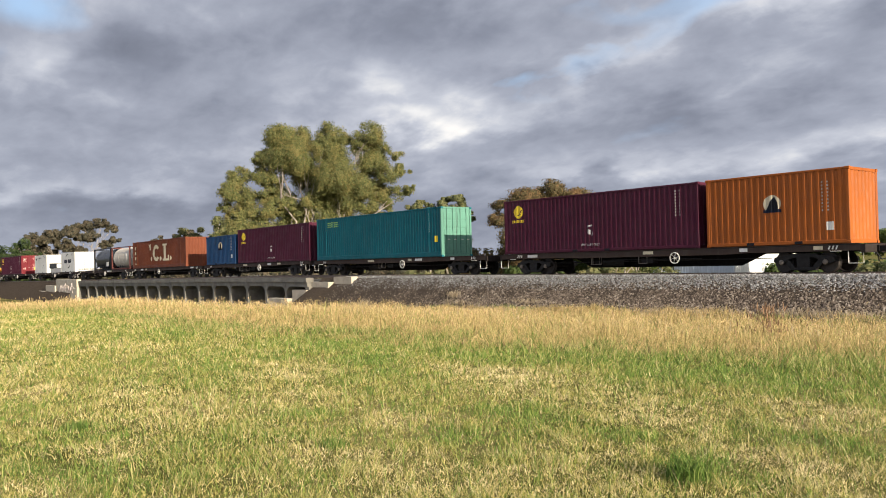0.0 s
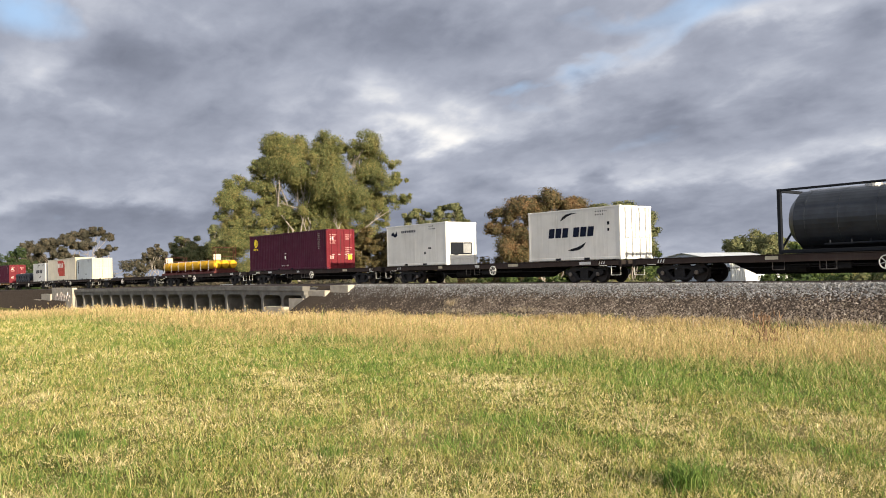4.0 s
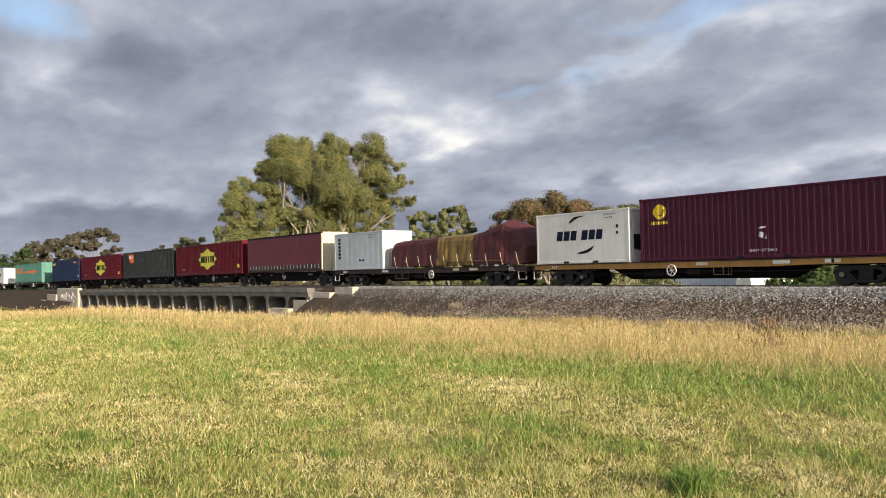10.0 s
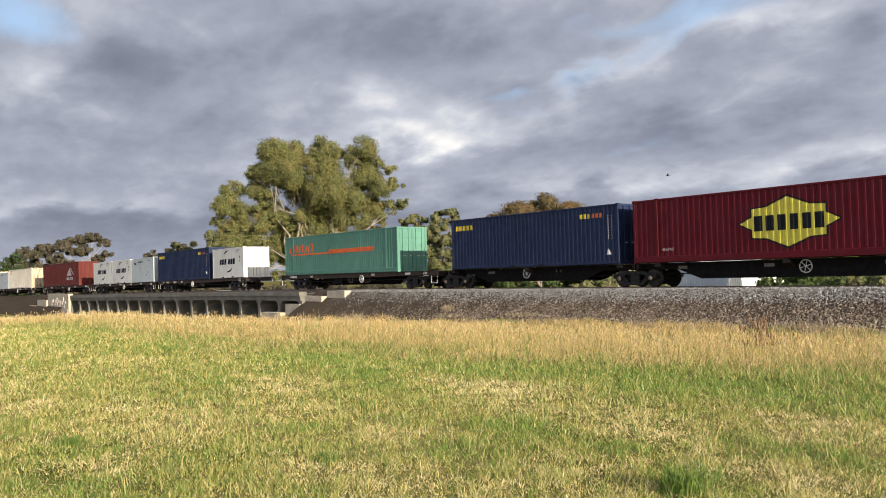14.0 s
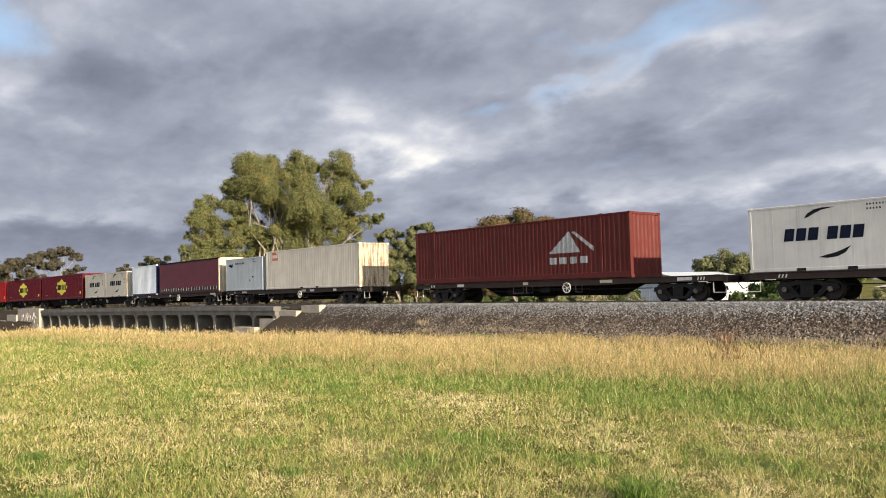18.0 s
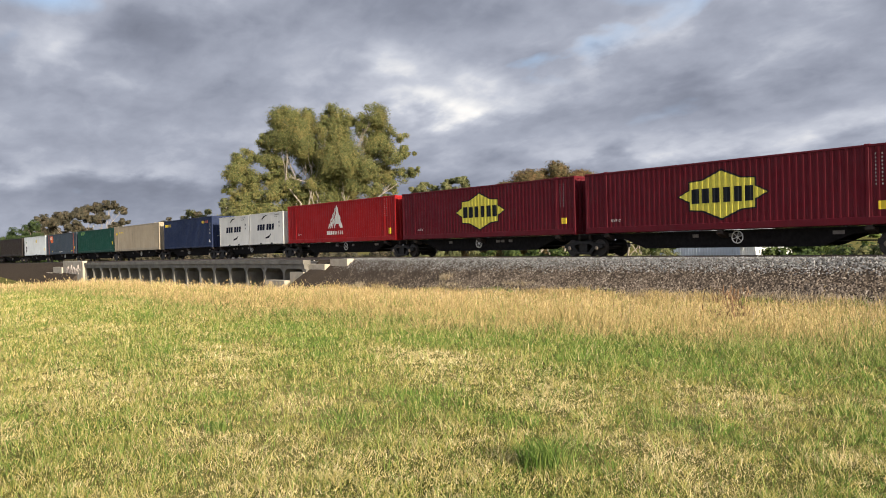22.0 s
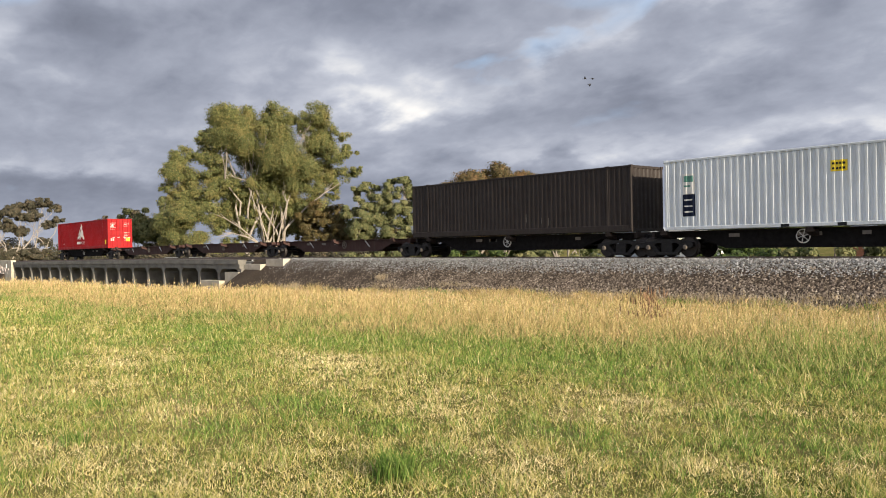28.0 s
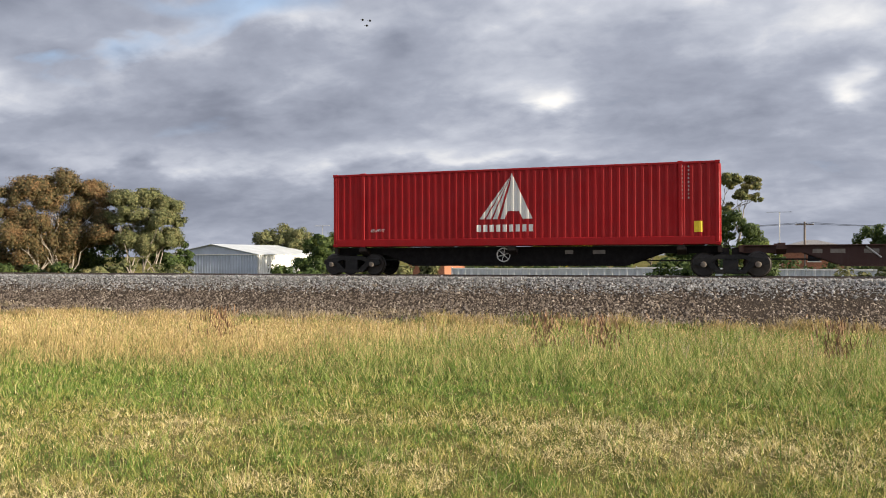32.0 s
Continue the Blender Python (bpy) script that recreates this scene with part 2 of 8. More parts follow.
def make_materials():
    M = MAT
    m = Mat("lawn soil", 0.95)
    m.b.inputs["Specular IOR Level"].default_value = 0.0
    a = m.ramp(m.noise(0.35, 6, 0.6), ((0.36, (0.085, 0.095, 0.028)), (0.5, (0.16, 0.145, 0.052)), (0.64, (0.28, 0.225, 0.105))))
    m.colour(m.mix(m.ramp(m.noise(9, 6, 0.7), ((0.3, 0.0), (0.7, 0.6))), a, (0.07, 0.078, 0.025)))
    M["soil"] = m.bump(m.noise(14, 5, 0.7), 0.8, 0.05).m
    for key, cols in (("lawn_blades", ((0.0, (0.10, 0.14, 0.028)), (0.28, (0.21, 0.235, 0.05)), (0.58, (0.36, 0.335, 0.09)), (0.82, (0.54, 0.45, 0.18)), (1.0, (0.70, 0.59, 0.30)))),
                      ("green_blades", ((0.0, (0.065, 0.13, 0.022)), (0.6, (0.165, 0.27, 0.048)), (0.9, (0.30, 0.35, 0.09)), (1.0, (0.50, 0.44, 0.20)))),
                      ("dry_stalks", ((0.0, (0.17, 0.165, 0.055)), (0.3, (0.38, 0.30, 0.12)), (0.75, (0.56, 0.44, 0.20)), (0.9, (0.50, 0.34, 0.17)), (1.0, (0.24, 0.15, 0.085)))),
                      ("pale_weeds", ((0.0, (0.24, 0.19, 0.11)), (0.5, (0.40, 0.33, 0.22)), (1.0, (0.52, 0.44, 0.33)))),
                      ("lush_stalks", ((0.0, (0.075, 0.125, 0.026)), (0.5, (0.18, 0.255, 0.052)), (0.8, (0.34, 0.36, 0.115)), (1.0, (0.55, 0.46, 0.23)))),
                      ("seed_heads", ((0.0, (0.26, 0.19, 0.09)), (0.4, (0.50, 0.37, 0.165)), (0.8, (0.66, 0.52, 0.27)), (1.0, (0.48, 0.29, 0.16)))),
                      ("tuft_blades", ((0.0, (0.06, 0.12, 0.02)), (0.6, (0.13, 0.21, 0.04)), (1.0, (0.26, 0.30, 0.09))))):
        m = Mat(key, 0.6)
        m.b.inputs["Specular IOR Level"].default_value = 0.25
        c = m.ramp(m.island(), cols)
        M[key] = m.colour(c).sheer(c, 0.3).m
    m = Mat("ballast bed", 0.95)
    m.b.inputs["Specular IOR Level"].default_value = 0.0
    m.colour(m.ramp(m.noise(18, 5, 0.7), ((0.3, (0.03, 0.024, 0.019)), (0.7, (0.095, 0.076, 0.06)))))
    M["bed"] = m.bump(m.noise(20, 4), 1.0, 0.05).m
    m = Mat("old ballast stones", 0.9)
    m.b.inputs["Specular IOR Level"].default_value = 0.1
    m.colour(m.ramp(m.island(), ((0.0, (0.066, 0.050, 0.037)), (0.5, (0.17, 0.134, 0.102)), (0.88, (0.27, 0.22, 0.17)), (1.0, (0.44, 0.38, 0.31)))))
    M["stone"] = m.m
    m = Mat("clean ballast stones", 0.9)
    m.colour(m.ramp(m.island(), ((0.0, (0.075, 0.072, 0.068)), (0.5, (0.21, 0.205, 0.195)), (0.85, (0.34, 0.335, 0.32)), (1.0, (0.50, 0.49, 0.47)))))
    M["stone_new"] = m.m
    M["concrete"] = plain("weathered concrete", (0.165, 0.155, 0.135), 0.9, 0, 1.2, 0.3)
    M["concrete_light"] = plain("pale concrete", (0.42, 0.37, 0.295), 0.9, 0, 1.5, 0.22)
    M["graffiti"] = plain("faded spray paint", (0.62, 0.54, 0.50), 0.85, 0, 6, 0.25)
    # grey concrete of the back wall and floor inside the bridge openings
    M["void"] = plain("inner culvert concrete", (0.16, 0.15, 0.14), 0.95, 0, 1.0, 0.3)
    M["rail"] = plain("worn rail steel", (0.20, 0.15, 0.12), 0.45, 0.7, 6)
    M["sleeper"] = plain("concrete sleeper", (0.26, 0.245, 0.22), 0.9)
    M["wagon"] = paint("wagon brown black", (0.022, 0.016, 0.014), 0.5, (0.06, 0.03, 0.02), 0.75)
    M["sill"] = paint("dusty wagon sill", (0.045, 0.031, 0.026), 0.7, (0.11, 0.06, 0.04), 0.8)
    M["ochre"] = paint("faded ochre sill", (0.30, 0.165, 0.05), 0.7, (0.11, 0.06, 0.04), 0.8)
    # underframe kept near black so its colour carries the shade below the deck
    M["under"] = plain("shade-black underframe", (0.011, 0.010, 0.010), 0.9, 0, 5, 0.4, 0.05)
    M["wagon_rust"] = paint("wagon oxide brown", (0.050, 0.026, 0.022), 0.7, (0.11, 0.05, 0.03), 0.8)
    M["deck_timber"] = plain("dusty deck steel", (0.16, 0.12, 0.09), 0.85)
    M["bogie"] = plain("greasy cast steel", (0.013, 0.012, 0.0115), 0.7, 0.0, 8, 0.5, 0.25)
    M["wheel"] = plain("wheel steel", (0.032, 0.027, 0.024), 0.55, 0.3, 8, 0.3)
    M["hub"] = plain("axle cap", (0.15, 0.125, 0.10), 0.6, 0.2, 8, 0.3)
    M["white"] = plain("white stencil", (0.66, 0.64, 0.58), 0.7, 0, 7, 0.2)
    M["black"] = plain("black stencil", (0.014, 0.016, 0.020), 0.8, 0, 7, 0.2, 0.08)
    M["navy_mark"] = plain("dark blue stencil", (0.010, 0.014, 0.030), 0.8, 0, 7, 0.2, 0.08)
    M["limeyellow"] = plain("lime yellow mark", (0.55, 0.49, 0.06), 0.6, 0, 5, 0.12)
    M["yellow"] = plain("yellow mark", (0.72, 0.53, 0.03), 0.6, 0, 5, 0.15)
    M["lime"] = plain("lime mark", (0.30, 0.50, 0.12), 0.6, 0, 5, 0.15)
    M["orange_mark"] = plain("orange mark", (0.60, 0.12, 0.03), 0.6, 0, 5, 0.2)
    M["red_mark"] = plain("faded red mark", (0.36, 0.06, 0.045), 0.7, 0, 3, 0.3)
    M["cream"] = paint("cream steel", (0.56, 0.50, 0.36), 0.4)
    m = Mat("rust-streaked cream steel", 0.7)
    m.b.inputs["Specular IOR Level"].default_value = 0.2
    runs = m.ramp(m.noise(2.0, 6, 0.7, (5, 5, 0.5)), ((0.42, 0.0), (0.62, 0.9)))
    m.colour(m.mix(runs, (0.56, 0.50, 0.37), (0.14, 0.075, 0.04)))
    M["cream_rust"] = m.m
    M["steel"] = plain("galvanised steel", (0.42, 0.42, 0.41), 0.45, 0.7, 6, 0.2)
    M["rubber"] = plain("black rubber", (0.02, 0.02, 0.02), 0.8)


make_materials()

# ---------------------------------------------------------------- mesh building


class Geo:
    """Vertices and faces of one mesh, gathered from simple solids."""

    def __init__(self):
        self.v, self.f = [], []

    def add(self, verts, faces):
        n = len(self.v)
        self.v.extend(verts)
        self.f.extend([tuple(i + n for i in f) for f in faces])
        return self

    def box(self, x0, x1, y0, y1, z0, z1, c=0.0):
        """A box; c chamfers its four edges along the longest axis."""
        if c <= 0:
            p = [(x, y, z) for x in (x0, x1) for y in (y0, y1) for z in (z0, z1)]
            return self.add(p, [(0, 1, 3, 2), (4, 6, 7, 5), (0, 4, 5, 1), (2, 3, 7, 6), (0, 2, 6, 4), (1, 5, 7, 3)])
        d = (x1 - x0, y1 - y0, z1 - z0)
        ax = d.index(max(d))
        lo, hi = (x0, y0, z0), (x1, y1, z1)
        o = [i for i in range(3) if i != ax]
        (a0, a1), (b0, b1) = (lo[o[0]], hi[o[0]]), (lo[o[1]], hi[o[1]])
        ring = [(a0 + c, b0), (a1 - c, b0), (a1, b0 + c), (a1, b1 - c), (a1 - c, b1), (a0 + c, b1), (a0, b1 - c), (a0, b0 + c)]
        vs = []
        for e in (lo[ax], hi[ax]):
            for a, b in ring:
                q = [0, 0, 0]
                q[ax], q[o[0]], q[o[1]] = e, a, b
                vs.append(tuple(q))
        return self.add(vs, [(i, (i + 1) % 8, (i + 1) % 8 + 8, i + 8) for i in range(8)] + [tuple(range(7, -1, -1)), tuple(range(8, 16))])

    def prism(self, poly, axis, a, b):
        """A polygon of the two other axes pushed from a to b along an axis."""
        o = [i for i in range(3) if i != axis]
        vs = []
        for e in (a, b):
            for p in poly:
                q = [0, 0, 0]
                q[axis], q[o[0]], q[o[1]] = e, p[0], p[1]
                vs.append(tuple(q))
        n = len(poly)
        return self.add(vs, [(i, (i + 1) % n, (i + 1) % n + n, i + n) for i in range(n)] + [tuple(range(n - 1, -1, -1)), tuple(range(n, 2 * n))])

    def tube(self, path, radii, sides=8, caps=True):
        """A round tube through points, with a radius at each."""
        pts = [Vector(p) for p in path]
        vs, fs = [], []
        for i, p in enumerate(pts):
            d = (pts[min(i + 1, len(pts) - 1)] - pts[max(i - 1, 0)]).normalized()
            u = d.cross(Vector((0, 0, 1)) if abs(d.z) < 0.9 else Vector((1, 0, 0))).normalized()
            w = d.cross(u)
            r = radii[i] if isinstance(radii, (list, tuple)) else radii
            for k in range(sides):
                a = 2 * math.pi * k / sides
                vs.append(tuple(p + (u * math.cos(a) + w * math.sin(a)) * r))
        for i in range(len(pts) - 1):
            for k in range(sides):
                a, b = i * sides + k, i * sides + (k + 1) % sides
                fs.append((a, b, b + sides, a + sides))
        if caps:
            fs.append(tuple(range(sides - 1, -1, -1)))
            fs.append(tuple(range((len(pts) - 1) * sides, len(pts) * sides)))
        return self.add(vs, fs)

    def cyl(self, c, axis, r, a, b, sides=12, r2=None):
        p, q = list(c), list(c)
        p[axis], q[axis] = a, b
        return self.tube([p, q], [r, r if r2 is None else r2], sides)

    def lathe(self, prof, axis, sides=24, c=(0, 0, 0)):
        """A profile of (place along the axis, radius) turned about it."""
        vs, fs = [], []
        o = [i for i in range(3) if i != axis]
        for e, r in prof:
            for k in range(sides):
                t = 2 * math.pi * k / sides
                q = list(c)
                q[axis] += e
                q[o[0]] += r * math.cos(t)
                q[o[1]] += r * math.sin(t)
                vs.append(tuple(q))
        for i in range(len(prof) - 1):
            for k in range(sides):
                a, b = i * sides + k, i * sides + (k + 1) % sides
                fs.append((a, b, b + sides, a + sides))
        fs.append(tuple(range(sides - 1, -1, -1)))
        fs.append(tuple(range((len(prof) - 1) * sides, len(prof) * sides)))
        return self.add(vs, fs)

    def mesh(self, name):
        me = bpy.data.meshes.new(name)
        me.from_pydata(self.v, [], self.f)
        bm = bmesh.new()
        bm.from_mesh(me)
        bmesh.ops.recalc_face_normals(bm, faces=bm.faces)
        bm.to_mesh(me)
        bm.free()
        return me


def part(name, geo, material, parent=None, label="", smooth=False):
    """Links a Geo, or a mesh, as one object, under a thing or a part."""
    me = geo.mesh(name) if isinstance(geo, Geo) else geo
    if not me.materials:
        me.materials.append(MAT[material] if isinstance(material, str) else material)
    if smooth:
        me.polygons.foreach_set("use_smooth", [True] * len(me.polygons))
    ob = new(name, me)
    if parent is not None:
        ob.parent = parent
    return tagged(ob, label=label)


def thing(name, label, category, group="", m=None):
    e = new(name)
    e.empty_display_size = 0.2
    if m is not None:
        e.matrix_basis = m
    return tagged(e, label, category, group)


def big_mesh(name, verts, faces, material, corners=3):
    """A mesh from numpy arrays, for what has very many faces."""
    me = bpy.data.meshes.new(name)
    nv, nf = len(verts), len(faces)
    me.vertices.add(nv)
    me.vertices.foreach_set("co", np.asarray(verts, np.float32).ravel())
    me.loops.add(nf * corners)
    me.loops.foreach_set("vertex_index", np.asarray(faces, np.int32).ravel())
    me.polygons.add(nf)
    me.polygons.foreach_set("loop_start", np.arange(0, nf * corners, corners, dtype=np.int32))
    me.polygons.foreach_set("loop_total", np.full(nf, corners, dtype=np.int32))
    me.update(calc_edges=True)
    me.materials.append(MAT[material])
    return me


# ---------------------------------------------------------------- the plan
TRACK_Y = 32.12          # track centre
RAIL_Z = 0.80            # rail head over the lawn
FLOOR_Z = 1.91           # underside of the containers
FACE_Y = 28.2            # near face of the bridge
BR_X0, BR_X1 = -102.3, -49.4


def bend(x):
    """How far the track swings towards the lawn, far down the line."""
    if x < -150:
        return -2.0 + 0.04 * (x + 150)
    return -0.5 * ((x + 50) / 50) ** 2 if x < -50 else 0.0


def rise(x):
    """The line falls a little towards the far end."""
    return -0.0075 * min(max(0.0, -x - 60), 90)


rng = np.random.default_rng(7)


def waves(x, y, seed, size):
    """A cheap smooth random field between about -1 and 1."""
    r = np.random.default_rng(seed)
    out = 0
    for k in range(6):
        a, ph, s = r.uniform(0, 6.28), r.uniform(0, 6.28), size * r.uniform(0.6, 1.8)
        out = out + np.sin((x * math.cos(a) + y * math.sin(a)) / s * 6.28 + ph)
    return out / 3.0


def edge_y(x):
    """Where the mown lawn meets the long grass."""
    x = np.asarray(x, float)
    return np.interp(x, [-300, -60, -45, -39, -36.4, -34.5, -29, -23, -19, -17.3, -14.5, -8, -5, 0, 4, 30], [-240, -22, -5, 3.2, 6.6, 8.6, 8.8, 8.5, 8.5, 8.8, 9.5, 10.6, 11.3, 11.2, 12.2, 17.0]) + 0.35 * waves(x, 0 * x, 3, 5)


def toe_y(x):
    """Foot of the ballast slope."""
    return np.interp(np.asarray(x, float), [-60, -46, -30, -20, -12, 0, 6, 40], [27.2, 27.2, 27.0, 26.8, 26.7, 26.8, 27.0, 27.0])


def ground_z(x, y):
    x, y = np.asarray(x, float), np.asarray(y, float)
    z = 0.05 * waves(x, y, 11, 14) + 0.015 * waves(x, y, 12, 3)
    # the ground sinks towards the creek under the bridge
    sx = 1 / (1 + np.exp(np.clip((x + 53.5) / 1.6, -60, 60))) * (0.35 + 0.65 / (1 + np.exp(np.clip(-(x + 128) / 4, -60, 60))))
    sy = 1 / (1 + np.exp(np.clip(-(y - 20.5) / 2.2, -60, 60)))
    drop = 1.45 * sx * sy
    # and falls from the lawn's edge to the foot of the ballast
    q = np.clip((y - 10.5) / 13.0, 0, 1)
    drop = drop + (0.72 + 0.62 / (1 + np.exp(np.clip((x + 34) / 5, -60, 60)))) * q * q * (3 - 2 * q) * np.clip((38 - y) / 4, 0, 1)
    # down the line the field dips behind the lawn
    d = np.clip((-37 - x) / 26, 0, 1) * np.clip((38 - y) / 6, 0, 1)
    z = z - np.maximum(drop, 1.05 * d * d * (3 - 2 * d))
    # the yards beyond the track lie lower than the lawn
    k = np.clip((y - 38) / 14, 0, 1)
    return z - 1.0 * k * k * (3 - 2 * k)


def build_ground():
    def axis(lo, hi, fine_lo, fine_hi, step):
        a = list(np.arange(fine_lo, fine_hi + 1e-6, step))
        s, v = step, fine_hi
        while v < hi:
            s *= 1.35
            v = min(hi, v + s)
            a.append(v)
        s, v = step, fine_lo
        while v > lo:
            s *= 1.35
            v = max(lo, v - s)
            a.insert(0, v)
        return np.array(a)
    xs, ys = axis(-3000, 3000, -120, 30, 0.8), axis(-3000, 3000, -6, 46, 0.5)
    X, Y = np.meshgrid(xs, ys, indexing="ij")
    Z = ground_z(X, Y)
    nx, ny = len(xs), len(ys)
    i = np.arange(nx * ny).reshape(nx, ny)
    f = np.stack([i[:-1, :-1], i[1:, :-1], i[1:, 1:], i[:-1, 1:]], -1).reshape(-1, 4)
    ob = new("ground", big_mesh("ground", np.stack([X, Y, Z], -1).reshape(-1, 3), f, "soil", 4))
    tagged(ob, "mown lawn ground with dry straw patches and green growth", "ground", kind="structure")
    ob.data.polygons.foreach_set("use_smooth", [True] * len(ob.data.polygons))


build_ground()


def build_track():
    # the ballast bank: a long prism that follows the line, broken at the bridge
    def bank(name, x0, x1, label):
        g = Geo()
        xs = np.arange(x0, x1 + 0.01, 2.5)
        prof = []
        for x in xs:
            b, r = bend(x), rise(x)
            toe = float(toe_y(x)) if x > -47 else 26.6 + b
            tz = float(ground_z(x, toe)) - 0.15
            top = RAIL_Z - 0.12 + r
            prof.append([(x, toe - 0.5, tz), (x, TRACK_Y - 2.7 + b, top - 0.02), (x, TRACK_Y - 2.0 + b, top + 0.02), (x, TRACK_Y + 2.0 + b, top + 0.02),
                         (x, TRACK_Y + 2.7 + b, top - 0.02), (x, TRACK_Y + 5.2 + b, -0.4)])
        n = 6
        g.add([p for q in prof for p in q], [(i * n + k, i * n + k + 1, i * n + n + k + 1, i * n + n + k) for i in range(len(prof) - 1) for k in range(n - 1)]
              + [tuple(range(n)), tuple(range((len(prof) - 1) * n, len(prof) * n))])
        tagged(part(name, g, "bed"), label, "embankment", kind="structure")
    bank("ballast_bank", -49.4, 720.6, "dark crushed-rock ballast bank carrying the railway track")
    bank("ballast_bank", -760, BR_X0 - 1.0, "distant ballast bank beyond the concrete bridge")

    # loose stones: dark weathered slope, paler clean shoulder
    bv = np.array([(1, 0, 0), (-1, 0, 0), (0, 1, 0), (0, -1, 0), (0, 0, 1), (0, 0, -1)], float)
    bf = np.array([(0, 2, 4), (2, 1, 4), (1, 3, 4), (3, 0, 4)])     # the underside lies in the bed

    def stones(name, n, material, label, sampler, s0, s1):
        x, y, z = sampler(n)
        s = rng.uniform(s0, s1, (n, 1)) * rng.uniform(0.6, 1.25, (n, 3))
        ang = rng.uniform(0, 6.28, n)
        jig = bv[None] * (1 + rng.uniform(-0.25, 0.25, (n, len(bv), 1))) + rng.uniform(-0.3, 0.3, (n, len(bv), 3))
        p = jig * s[:, None]
        c, d = np.cos(ang)[:, None], np.sin(ang)[:, None]
        px, py, pz = p[..., 0] * c - p[..., 1] * d, p[..., 0] * d + p[..., 1] * c, p[..., 2]
        v = np.stack([px + x[:, None], py + y[:, None], pz + z[:, None]], -1).reshape(-1, 3)
        f = (bf[None] + (np.arange(n) * len(bv))[:, None, None]).reshape(-1, 3)
        tagged(new(name, big_mesh(name, v, f, material)), label, "ballast", kind="stuff")

    by, ry = np.vectorize(bend), np.vectorize(rise)

    def slope(n):
        k = rng.uniform(0.0, 1.0, n)
        x0 = -49.3 + 3.0 * k
        x = x0 + rng.uniform(0, 1, n) * (24 - x0)
        t = toe_y(x)
        y = t - 0.3 + (TRACK_Y - 2.55 - t + 0.3) * k
        z0 = ground_z(x, t) - 0.06
        return x, y, z0 + (RAIL_Z - 0.12 - z0) * k + rng.uniform(-0.03, 0.03, n)

    def shoulder(n):
        x = rng.uniform(-46.6, 24, n)
        k = rng.uniform(-1.1, 1.6, n) * rng.uniform(0.25, 1, n)
        y = TRACK_Y - 2.6 + k
        t = toe_y(x) - 0.3
        z0 = ground_z(x, t + 0.3) - 0.06
        along = np.clip((y - t) / (TRACK_Y - 2.55 - t), 0, 1)
        return x, y, z0 + (RAIL_Z - 0.09 - z0) * along + rng.uniform(-0.01, 0.05, n)
    stones("slope_stones", 125000, "stone", "dark brown weathered ballast stones on the slope", slope, 0.030, 0.064)
    stones("shoulder_stones", 66000, "stone_new", "pale grey clean ballast stones along the shoulder", shoulder, 0.027, 0.054)

    # rails and sleepers
    track = thing("railway_track", "single railway track on concrete sleepers", "railway track")
    tagged(track, kind="structure")
    for dy in (-0.76, 0.76):
        g = Geo()
        xs = list(range(-760, 721, 5))
        ring = [(-0.07, -0.16), (0.07, -0.16), (0.07, -0.145), (0.012, -0.12), (0.012, -0.045), (0.036, -0.035), (0.036, 0.0), (-0.036, 0.0), (-0.036, -0.035), (-0.012, -0.045), (-0.012, -0.12), (-0.07, -0.145)]
        vs = [(x, TRACK_Y + bend(x) + dy + a, RAIL_Z + rise(x) + b) for x in xs for a, b in ring]
        k = len(ring)
        g.add(vs, [(i * k + j, i * k + (j + 1) % k, (i + 1) * k + (j + 1) % k, (i + 1) * k + j) for i in range(len(xs) - 1) for j in range(k)])
        part("rail", g, "rail", track)
    me = Geo().box(-0.12, 0.12, -1.25, 1.25, -0.36, -0.165, 0.03).mesh("sleeper")
    me.materials.append(MAT["sleeper"])
    for i in range(120):
        x = -50 + i * 0.62
        s = new("sleeper", me)
        s.location = (x, TRACK_Y + bend(x), RAIL_Z + rise(x))
        s.parent = track


build_track()


